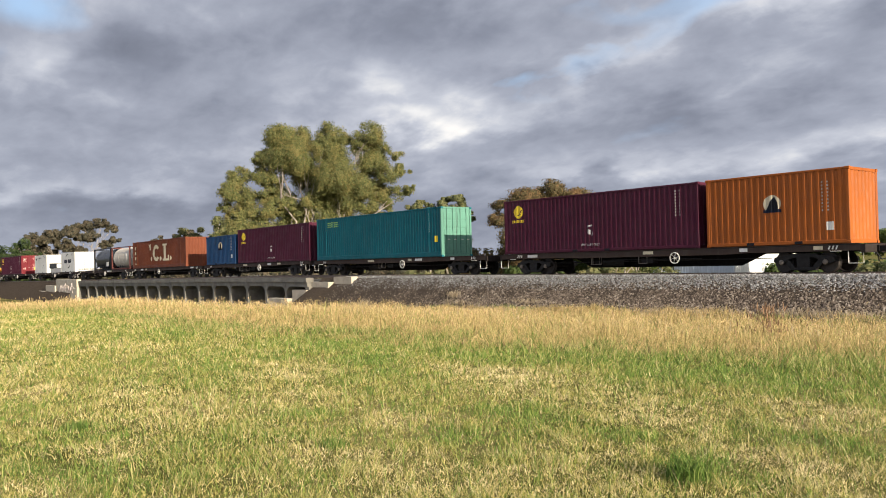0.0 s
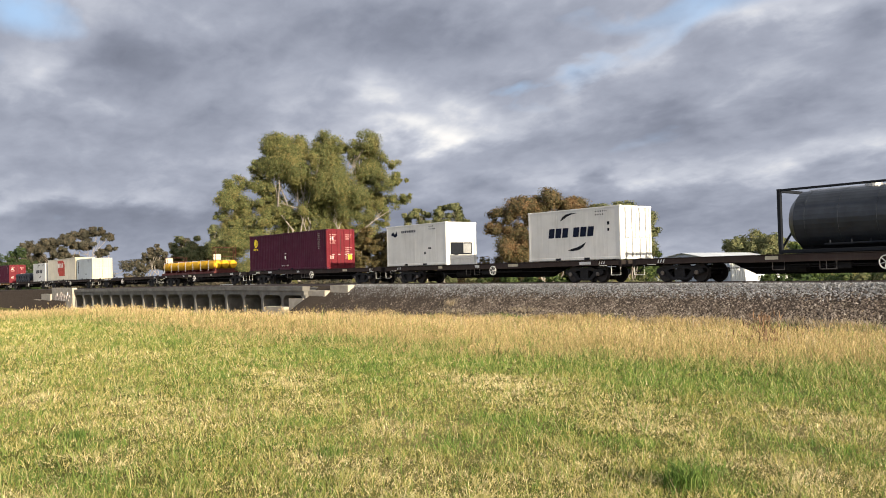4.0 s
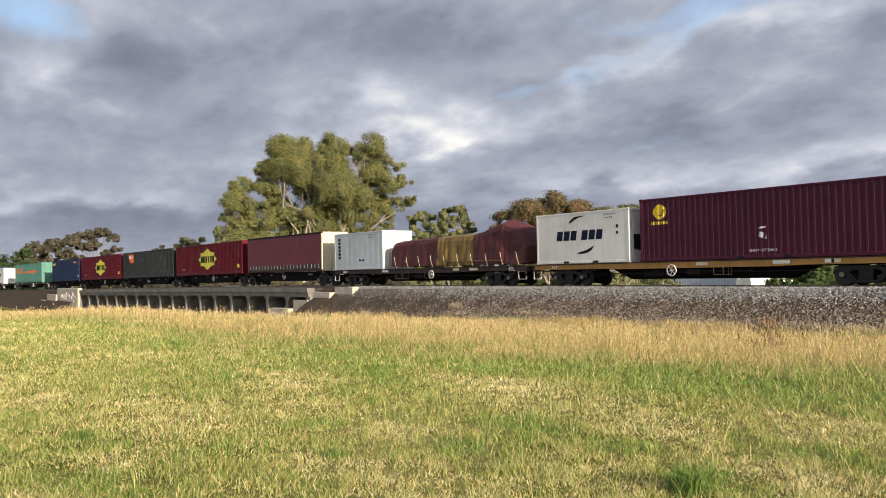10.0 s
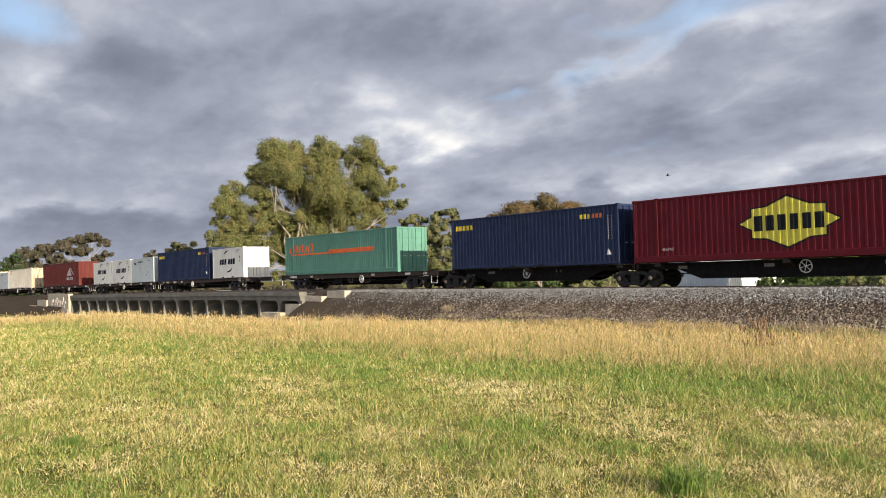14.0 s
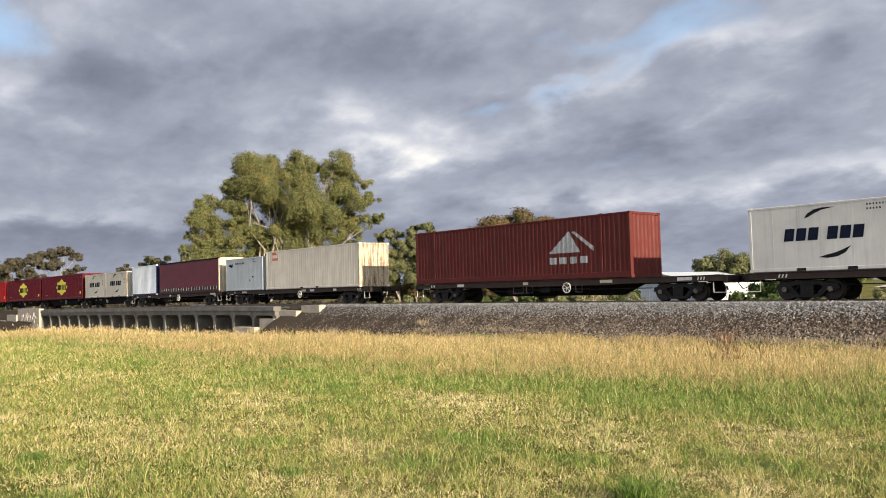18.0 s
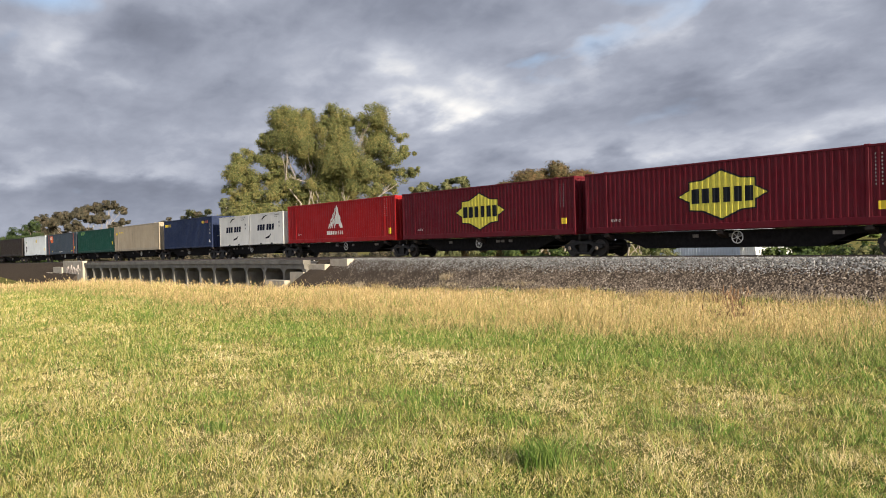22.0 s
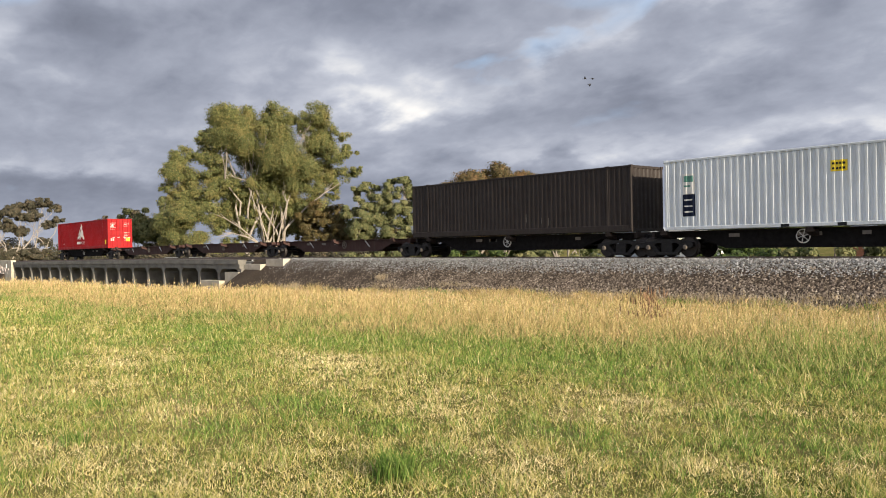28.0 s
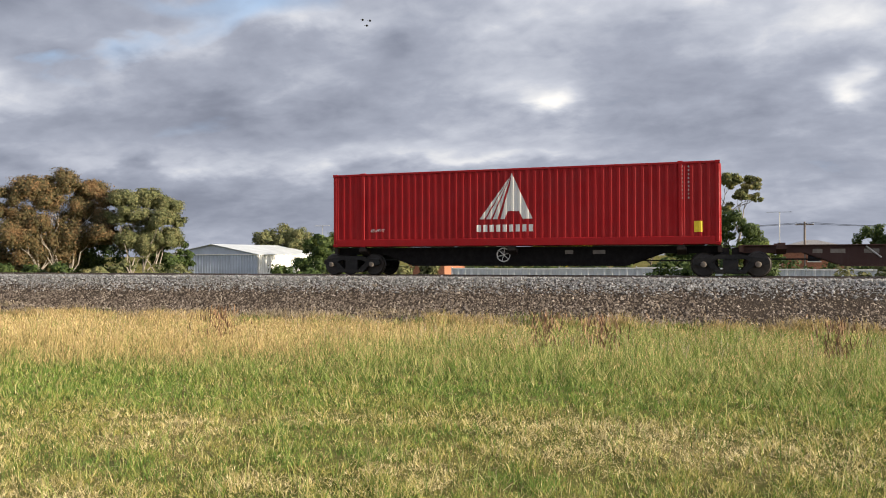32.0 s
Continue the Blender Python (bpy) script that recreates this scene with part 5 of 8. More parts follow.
def mark_patch(c, wall, right=False, posts=False):
    h = wall.x1
    if h < 6.5:
        x = -5.14
        decal("orange_patch", [[(x, 2.16), (x, 2.75), (x + 0.45, 2.75), (x + 0.81, 2.55), (x + 0.81, 2.16)]], "orange_mark", c, wall, "small orange patch")
        word("name_bar", blocks(x + 0.08, 2.33, 0.24, 0.16, [0.09] * 3), "white", c, wall, lift=0.01)
    else:
        x = -5.5
        decal("orange_patch", [[(x, 2.35), (x + 0.2, 2.0), (x + 0.7, 1.67), (x + 1.6, 1.72), (x + 1.6, 2.35), (x + 1.35, 2.65), (x, 2.65)]], "orange_mark", c, wall, "rounded orange patch")
        word("name_bar", blocks(x + 0.1, 2.15, 0.36, 0.26, [0.14] * 3), "white", c, wall, lift=0.01)
    if posts:
        for e in (-1, 1):
            decal("orange_post", [rect(e * 6.05 - 0.11, e * 6.05 + 0.11, 0.12, 2.78)], "orange_mark", c, None, "orange painted lifting post", plane=HALF_W + 0.001)
        word("name_bar", blocks(-0.78, 0.29, 0.1, 0.07, [0.035] * 16), "white", c, wall)
        decal("sticker", [rect(h - 0.8, h - 0.5, 0.7, 1.0), rect(-4.6, -4.2, 0.36, 0.46), rect(5.0, 5.4, 0.36, 0.46)], "yellow", c, wall)
    elif h > 6.5:
        r = random.Random(5)
        polys = []
        for _ in range(26):
            xx, z0 = r.choice((-1.3, 0.6, 3.6, 4.1, 5.2)) + r.uniform(-0.2, 0.2), r.uniform(0.4, 2.2)
            polys.append(rect(xx, xx + r.uniform(0.02, 0.05), z0, z0 + r.uniform(0.15, 0.6)))
        decal("scuffs", polys, "faded_steel", c, wall, "pale vertical scuff marks")


def mark_yellow_words(c, wall):
    word("name_bar", blocks(-5.67, 2.23, 0.27, 0.22, [0.085] * 5), "yellow", c, wall, "yellow letter-sized bars")
    word("name_bar", blocks(3.71, 2.28, 0.22, 0.17, [0.07] * 3), "yellow", c, wall)
    word("name_bar", blocks(4.47, 2.28, 0.22, 0.17, [0.07] * 3), "orange_mark", c, wall)
    small_print(c, wall, 5.45, 2.3, 2, "white", True)
    decal("crossbar_mark", [[(5.30, 0.48), (5.62, 0.48), (5.46, 0.78)]], "white", c, wall)


def mark_script(c, wall):
    r = random.Random(9)
    for k in range(8):
        x = -6.7 + k * 0.46
        z = 1.60 + r.uniform(0, 0.12)
        decal("script_stroke", [[(x, z), (x + 0.26, z), (x + 0.48, z + r.uniform(0.45, 0.68)), (x + 0.24, z + r.uniform(0.45, 0.68))]], "orange_mark", c, wall)
    decal("underline", [rect(-6.3, 4.71, 1.46, 1.58), rect(-1.0, 4.71, 1.582, 1.75)], "orange_mark", c, wall, "flaking orange brush underline", lift=0.009)


def mark_triangle(c, wall):
    decal("triangle_mark", [[(2.76, 1.31), (4.06, 2.36), (4.75, 1.31)]], "steel", c, wall, "faded grey peaked mark")
    decal("triangle_mark", [[(4.25, 2.3), (5.57, 1.31), (5.57, 1.54), (4.42, 2.34)]], "steel", c, wall)
    word("name_bar", blocks(2.8, 0.77, 0.33, 0.46, [0.18] * 4), "steel", c, wall)


def mark_letter_a(c, wall):
    top = (0.02, 2.70)
    decal("peak_mark", [[top, (0.80, 1.01), (0.42, 1.01), (0.30, 1.30), (-0.14, 1.30), (-0.25, 1.01), (-0.42, 1.01), (-0.05, 2.3)]], "white", c, wall, "white tapering striped peak")
    for k in range(3):
        x = -0.53 - k * 0.26
        decal("peak_stripe", [[(0.0 - k * 0.03, 2.66 - k * 0.05), (x, 1.01), (x - 0.19, 1.01)]], "white", c, wall)
    word("name_bar", blocks(-1.34, 0.54, 0.26, 0.16, [0.09] * 9), "white", c, wall, "row of white letter-sized bars")
    small_print(c, wall, 6.05, 2.68, 2, "white", True)
    decal("sticker", [rect(6.47, 6.76, 0.44, 0.82)], "yellow", c, wall)
    txt(c, "48'x9'10\"", -5.7, 0.58, 0.17)


def mark_labels(c, wall):
    decal("sticker", [rect(0.63, 1.22, 1.93, 2.33)], "yellow", c, wall, "yellow placard")
    word("name_bar", blocks(0.7, 2.0, 0.08, 0.08, [0.04] * 4) + blocks(0.7, 2.17, 0.08, 0.08, [0.04] * 4), "black", c, wall, lift=0.01)
    decal("poster", [rect(-5.26, -4.7, 0.56, 1.455)], "navy_mark", c, wall, "dark blue vertical panel")
    decal("poster", [rect(-5.26, -4.7, 1.46, 2.28)], "white", c, wall, "pale vertical panel")
    decal("poster_band", [rect(-5.2, -4.76, 1.95, 2.2), rect(-5.2, -4.9, 1.75, 1.82)], "mint", c, wall, lift=0.009)
    word("small_print", [rect(-5.18, -4.8, z, z + 0.05) for z in (0.72, 0.95, 1.2)], "white", c, wall, lift=0.009)
    decal("sticker", [rect(5.2, 5.5, 0.65, 1.0)], "yellow", c, wall)


def mark_doors(c, half, height):
    """Worn lettering on the leading doors: columns of print, small framed panels, a sticker."""
    xo = half - 0.0215
    polys = []
    for y0, y1, z, n in ((-0.98, -0.35, 2.45, 5), (0.35, 1.0, 2.45, 3), (0.35, 1.0, 1.5, 6)):
        for i in range(n):
            polys.append((y0 + 0.05, y1 - 0.05 - 0.1 * (i % 3), z - i * 0.15))
    g = Geo()
    for y0, y1, z in polys:
        g.box(xo, xo + 0.004, y0, y1, z, z + 0.035)
    tagged(part("door_print", g, "faded", c), kind="stuff")
    part("door_emblem", Geo().prism([(-0.9, 2.12), (-0.6, 2.12), (-0.73, 2.42)], 0, xo, xo + 0.005), "white", c, "small white peak emblem")
    part("door_plate", Geo().box(xo, xo + 0.006, -0.92, -0.6, 0.72, 0.95), "faded", c, "small pale framed panel")
    part("door_sticker", Geo().box(xo, xo + 0.006, 0.62, 0.96, 0.66, 1.02), "yellow", c, "yellow sticker")
    return c


def mark_scuffs(c, wall):
    r = random.Random(3)
    decal("scuffs", [rect(x, x + 0.03, z, z + r.uniform(0.2, 0.5)) for x, z in ((2.2, 0.5), (2.6, 0.4), (-5.0, 1.8), (1.2, 0.6), (-4.2, 0.5))], "faded_steel", c, wall)


def txt(parent, words, x, z, size):
    """Readable stencilled words on the near side."""
    cu = bpy.data.curves.new("stencil", "FONT")
    cu.body, cu.size = words, size
    t = bpy.data.objects.new("stencil", cu)
    me = bpy.data.meshes.new_from_object(t)
    bpy.data.objects.remove(t)
    me.transform(Matrix.Rotation(radians(90), 4, "X"))
    me.transform(Matrix.Translation((x, -(HALF_W - 0.006), z)))
    me.materials.clear()
    tagged(part("stencil_words", me, "white", parent), kind="stuff")


# ---- special loads
def tank_container(u, material, label, frame_mat):
    c = thing("tank_container", label, "tank container", "containers on the train")
    rolls(c, u, FLOOR_Z)
    h, W, H = C20 / 2, HALF_W, LO
    for s in (-1, 1):
        for e in (-1, 1):
            x0, x1 = sorted((e * h, e * (h - 0.16)))
            y0, y1 = sorted((s * W, s * (W - 0.14)))
            part("corner_post", Geo().box(x0, x1, y0, y1, 0.0, H, 0.02), frame_mat, c)
        part("bottom_rail", Geo().box(-h + 0.165, h - 0.165, min(s * W, s * (W - 0.1)), max(s * W, s * (W - 0.1)), 0.02, 0.16, 0.015), frame_mat, c)
        part("top_rail", Geo().box(-h + 0.165, h - 0.165, min(s * (W - 0.01), s * (W - 0.09)), max(s * (W - 0.01), s * (W - 0.09)), H - 0.10, H - 0.01, 0.015), frame_mat, c)
    for e in (-1, 1):
        x0, x1 = sorted((e * (h - 0.03), e * (h - 0.13)))
        part("end_frame", Geo().box(x0, x1, -W + 0.145, W - 0.145, 0.02, 0.18, 0.015).box(x0, x1, -W + 0.145, W - 0.145, H - 0.14, H - 0.02, 0.015), frame_mat, c)
        part("end_brace", Geo().tube([(e * (h - 0.08), -W + 0.1, 0.18), (e * (h - 0.08), -0.2, 0.9)], 0.05, 6).tube([(e * (h - 0.08), W - 0.1, 0.18), (e * (h - 0.08), 0.2, 0.9)], 0.05, 6), frame_mat, c)
    R = 1.185
    prof = [(-h + 0.12, 0.05), (-h + 0.16, 0.5), (-h + 0.28, 0.85), (-h + 0.45, 1.02), (-h + 0.62, R)]
    barrel = part("tank_barrel", Geo().lathe(prof + [(-a, r) for a, r in prof[::-1]], 0, 40, (0, 0, 1.31)), material, c, smooth=False)
    for x in (-2.0, -0.7, 0.7, 2.0):
        part("barrel_band", Geo().lathe([(-0.04, R), (-0.04, R + 0.012), (0.04, R + 0.012), (0.04, R)], 0, 40, (x, 0, 1.31)), material, barrel)
    part("manhole", Geo().lathe([(0, 0.30), (0.12, 0.30), (0.16, 0.26), (0.18, 0.1)], 2, 18, (0.2, 0, 2.46)), "steel", barrel)
    part("walkway", Geo().box(-2.4, 2.4, 0.25, 0.65, 2.52, 2.56), "steel", c)
    part("valve_rail", Geo().tube([(-1.2, -1.14, 0.32), (2.2, -1.14, 0.36)], 0.04, 8), "black", c)
    for x in (-1.0, -0.2, 0.5, 1.3):
        part("valve", Geo().cyl((x, -1.14, 0), 2, 0.035, 0.28, 0.48, 8), "black", c)
    part("data_label", Geo().box(1.5, 2.3, -W + 0.0, -W + 0.01, 0.45, 0.95) if material == "tank_black" else Geo().box(1.7, 1.9, -R - 0.015, -R + 0.02, 1.45, 1.75), "white", c)


def cylinder_rack(u):
    c = thing("gas_cylinder_rack", "long yellow pressure cylinders strapped in a red steel frame", "gas cylinders", "loads on the train")
    rolls(c, u, FLOOR_Z)
    L = 12.4
    for s in (-1, 1):
        part("base_rail", Geo().box(-L / 2, L / 2, s * 1.1 - 0.09, s * 1.1 + 0.09, 0.0, 0.18, 0.02), "oxide", c)
    for k in range(9):
        x = -L / 2 + 0.4 + k * (L - 0.8) / 8
        part("cross_cradle", Geo().box(x - 0.08, x + 0.08, -1.0, 1.0, 0.02, 0.42, 0.02), "oxide", c)
    for k in range(7):
        xa = -L / 2 + 0.15 + k * 1.76
        for j, y in enumerate((-0.78, 0.0, 0.78)):
            prof = [(0.0, 0.10), (0.03, 0.25), (0.10, 0.35), (0.2, 0.385), (1.5, 0.385), (1.6, 0.35), (1.67, 0.25), (1.70, 0.1)]
            part("cylinder", Geo().lathe(prof, 0, 20, (xa, y, 0.82)), "tank_yellow", c, smooth=False)
        part("strap", Geo().box(xa + 0.5, xa + 0.56, -1.18, 1.18, 1.206, 1.225).box(xa + 0.5, xa + 0.56, -1.185, -1.165, 0.3, 1.225), "steel", c)
        part("valve_cap", Geo().cyl((xa + 0.85, -0.6, 0), 2, 0.05, 1.19, 1.34, 8), "oxide", c)
    for x, hh in ((-L / 2 + 0.5, 0.5), (L / 2 - 0.55, 1.05)):
        g = Geo()
        for y in (-1.0, 1.0):
            g.tube([(x, y, 0.2), (x, y, 1.3 + hh), (x + 0.5, y, 1.3 + hh), (x + 0.5, y, 0.2)], 0.028, 6)
        for z in (1.3 + hh, 0.9 + hh, 0.5 + hh):
            g.tube([(x, -1.0, z), (x, 1.0, z)], 0.022, 6)
        part("guard_rail", g, "oxide", c)
        part("notice_board", Geo().box(x - 0.02, x + 0.02, -0.95, -0.25, 1.25, 1.75), "cream", c)


def wire_coil(u, k):
    c = thing("wire_rod_coil", "dark blue-grey coil of steel wire rod strapped on the wagon", "wire coil", "wire coils on one wagon")
    rolls(c, u, FLOOR_Z)
    r = random.Random(k)
    vs, fs = [], []
    ns, nr = 26, 30
    R, ri = 0.66, 0.37
    # outer skin with the loose wave of the turns
    for i in range(nr + 1):
        y = -1.0 + 2.0 * i / nr
        for j in range(ns):
            a = 6.2832 * j / ns
            q = R + 0.018 * math.sin(i * 2.6) + r.uniform(-0.018, 0.018) - (0.05 if i in (0, nr) else 0)
            vs.append((q * math.cos(a), y, 0.67 + q * math.sin(a)))
    for i in range(nr):
        for j in range(ns):
            a, b = i * ns + j, i * ns + (j + 1) % ns
            fs.append((a, b, b + ns, a + ns))
    o = len(vs)
    for y in (-1.0, 1.0):
        for j in range(ns):
            a = 6.2832 * j / ns
            vs.append((ri * math.cos(a), y, 0.67 + ri * math.sin(a)))
    for j in range(ns):
        a, b = j, (j + 1) % ns
        fs.append((a, o + a, o + b, b))
        fs.append((o + a, o + ns + a, o + ns + b, o + b))
        fs.append((nr * ns + a, nr * ns + b, o + ns + b, o + ns + a))
    part("coil_body", Geo().add(vs, fs), "wire", c)
    for y in (-0.55, 0.05, 0.6):
        part("coil_tie", Geo().lathe([(-0.02, R + 0.02), (-0.02, R + 0.032), (0.02, R + 0.032), (0.02, R + 0.02)], 1, 26, (0, y, 0.67)), "steel", c)
    part("chock", Geo().prism([(-0.55, 0.0), (-0.2, 0.0), (-0.3, 0.14), (-0.5, 0.22)], 1, -0.9, 0.9).prism([(0.55, 0.0), (0.5, 0.22), (0.3, 0.14), (0.2, 0.0)], 1, -0.9, 0.9), "deck_timber", c)


def tarped_load(u):
    c = thing("tarped_load", "lumpy load under maroon and ochre tarpaulins roped down", "covered load", "loads on the train")
    rolls(c, u, FLOOR_Z)
    L = 12.3
    noise.seed_set(4)

    def sheet(xa, xb, mat, tops):
        n = max(4, int((xb - xa) / 0.2))
        ring_n = 19
        vs = []
        for i in range(n + 1):
            x = xa + (xb - xa) * i / n
            top = np.interp(x, *tops)
            for j in range(ring_n):
                t = j / (ring_n - 1)
                if t < 0.38:
                    y, z = -1.16 + 0.10 * (t / 0.38), 0.12 + (top * 0.88 - 0.12) * t / 0.38
                elif t > 0.62:
                    y, z = 1.16 - 0.10 * ((1 - t) / 0.38), 0.12 + (top * 0.88 - 0.12) * (1 - t) / 0.38
                else:
                    k = (t - 0.38) / 0.24
                    y, z = -1.06 + 2.12 * k, top * (0.88 + 0.12 * math.sin(math.pi * k))
                w = noise.noise(Vector((x * 1.3, y * 1.3, z * 1.6)))
                f = noise.noise(Vector((x * 4.5, 3.1, z * 0.7)))
                vs.append((x, y + 0.06 * w + 0.05 * f * (1 if y < 0 else -1), z + 0.05 * w))
        fs = [(i * ring_n + j, i * ring_n + j + 1, (i + 1) * ring_n + j + 1, (i + 1) * ring_n + j) for i in range(n) for j in range(ring_n - 1)]
        fs += [tuple(range(ring_n)), tuple(range(n * ring_n, (n + 1) * ring_n))]
        part("tarpaulin", Geo().add(vs, fs), mat, c, smooth=False)
    tops = ([-6.15, -5.9, -2.5, 1.5, 2.4, 4.3, 5.6, 6.15], [1.5, 1.85, 1.95, 2.0, 2.1, 2.65, 2.1, 1.1])
    sheet(-6.15, -1.4, "tarp", tops)
    sheet(-1.396, 1.9, "tarp_yellow", tops)
    sheet(1.904, 6.15, "tarp", tops)
    for k in range(10):
        x = -5.7 + k * 1.25
        part("rope", Geo().tube([(x, -1.22, 0.75), (x + 0.1, -1.24, 0.4), (x + 0.2, -1.2, 0.05)], 0.012, 5), "cream", c)
    part("edge_batten", Geo().box(-1.0, 4.5, -1.24, -1.19, 0.30, 0.36), "tarp_yellow", c)


def curtain_sider(u, length):
    c, wall = container(u, length, HI, "curtain", "maroon curtain-sided container with cream end walls", style="curtain", front="wall", end_colour="cream", roof="brown")
    h = length / 2
    for k in range(22):
        x = -h + 0.5 + k * (length - 1.0) / 21
        part("strap", Geo().box(x - 0.025, x + 0.025, -HALF_W - 0.002, -HALF_W + 0.011, 0.22, 0.52), "steel", c)
    part("curtain_rail", Geo().box(-h + 0.16, h - 0.16, -HALF_W - 0.012, -HALF_W + 0.004, HI - 0.14, HI - 0.02, 0.006), "black", c)
    part("skirt", Geo().box(-h + 0.16, h - 0.16, -HALF_W - 0.004, -HALF_W + 0.008, 0.03, 0.17), "sill", c)
    part("dirt_band", Geo().box(-h + 0.17, h - 0.17, -HALF_W + 0.0085, -HALF_W + 0.0105, 0.175, 0.52), "curtain_dirty", c, "road-grimed lower edge of the curtain")


build_train()



# ---------------------------------------------------------------- plants


def tri_blades(x, y, z, h, w, lean, droop=0.0):
    """Blades of grass: a bent strip of three triangles each, as vertex and face arrays."""
    n = len(x)
    a = rng.uniform(0, 6.283, n)
    dx, dy = np.cos(a) * w / 2, np.sin(a) * w / 2
    b = rng.uniform(0, 6.283, n)
    lx, ly = np.cos(b) * lean * h, np.sin(b) * lean * h
    v = np.empty((n, 5, 3))
    v[:, 0] = np.stack([x - dx, y - dy, z], -1)
    v[:, 1] = np.stack([x + dx, y + dy, z], -1)
    v[:, 2] = np.stack([x - dx * 0.75 + lx * 0.35, y - dy * 0.75 + ly * 0.35, z + h * 0.55], -1)
    v[:, 3] = np.stack([x + dx * 0.75 + lx * 0.35, y + dy * 0.75 + ly * 0.35, z + h * 0.55], -1)
    v[:, 4] = np.stack([x + lx, y + ly, z + h * (1 - droop * lean)], -1)
    f = np.array([[0, 1, 3], [0, 3, 2], [2, 3, 4]])[None] + (np.arange(n) * 5)[:, None, None]
    return v.reshape(-1, 3), f.reshape(-1, 3)


def flat_blades(x, y, z, h, w, lean):
    """Single-triangle blades for the mown lawn."""
    n = len(x)
    a, b = rng.uniform(0, 6.283, n), rng.uniform(0, 6.283, n)
    dx, dy = np.cos(a) * w / 2, np.sin(a) * w / 2
    v = np.empty((n, 3, 3))
    v[:, 0] = np.stack([x - dx, y - dy, z - 0.005], -1)
    v[:, 1] = np.stack([x + dx, y + dy, z - 0.005], -1)
    v[:, 2] = np.stack([x + np.cos(b) * lean * h, y + np.sin(b) * lean * h, z + h], -1)
    return v.reshape(-1, 3), np.arange(n * 3).reshape(-1, 3)


def scatter(n, r0, r1, az0, az1, power):
    """Points round the viewing place, thinning outwards; azimuth to the left of +y."""
    k = 2.0 - power
    r = (r0 ** k + rng.uniform(0, 1, n) * (r1 ** k - r0 ** k)) ** (1 / k)
    a = np.radians(rng.uniform(az0, az1, n))
    return 0.4 - np.sin(a) * r, 0.6 + np.cos(a) * r, r


STRAW = ((-10.5, 5.6, 0.72, 0.42), (-10.3, 6.4, 0.60, 0.38), (-8.8, 7.8, 0.94, 0.58), (-10.2, 8.0, 0.60, 0.49), (-4.8, 6.4, 0.60, 0.35), (-5.0, 7.0, 0.72, 0.48), (-3.7, 7.1, 0.60, 0.33), (-3.6, 7.9, 0.60, 0.46), (-5.7, 3.4, 0.60, 0.33), (-6.6, 1.4, 0.60, 0.33), (-10.8, 3.6, 0.74, 0.33), (-11.8, 2.8, 0.74, 0.33), (-6.6, 4.7, 0.60, 0.33), (-7.4, 2.1, 0.60, 0.33), (-9.8, 7.9, 1.16, 0.51), (-4.1, 8.1, 0.60, 0.33), (-2.5, 8.6, 0.60, 0.33), (-1.8, 6.4, 0.60, 0.33), (-0.1, 7.9, 0.66, 0.52), (-1.0, 7.0, 0.60, 0.33), (-2.9, 5.6, 0.60, 0.33), (0.4, 9.0, 1.54, 0.63), (1.6, 9.0, 1.64, 0.80), (0.9, 8.3, 1.24, 0.52), (1.8, 8.2, 0.94, 0.69))
GREEN = ((-5.8, 5.7, 0.48, 0.36), (-9.7, 6.7, 0.48, 0.35), (-8.2, 2.3, 0.48, 0.31), (-12.7, 6.5, 0.93, 0.60), (-11.1, 7.3, 0.70, 0.56), (-3.3, 5.2, 0.48, 0.41), (-4.5, 5.6, 0.48, 0.31), (-5.5, 4.6, 0.48, 0.31), (-12.2, 5.4, 0.74, 0.41), (-6.9, 1.7, 0.48, 0.31), (-7.4, 4.3, 0.48, 0.31), (-6.6, 8.6, 0.59, 0.66), (-1.9, 7.2, 0.48, 0.42), (-1.3, 8.2, 0.56, 0.41), (-3.4, 6.4, 0.48, 0.31), (-0.2, 7.1, 0.48, 0.31), (-2.3, 8.0, 0.69, 0.48))


def field(x, y, spots):
    out = np.zeros_like(x)
    for cx, cy, a, b in spots:
        out = np.maximum(out, np.exp(-((x - cx) / a) ** 2 - ((y - cy) / b) ** 2))
    return out


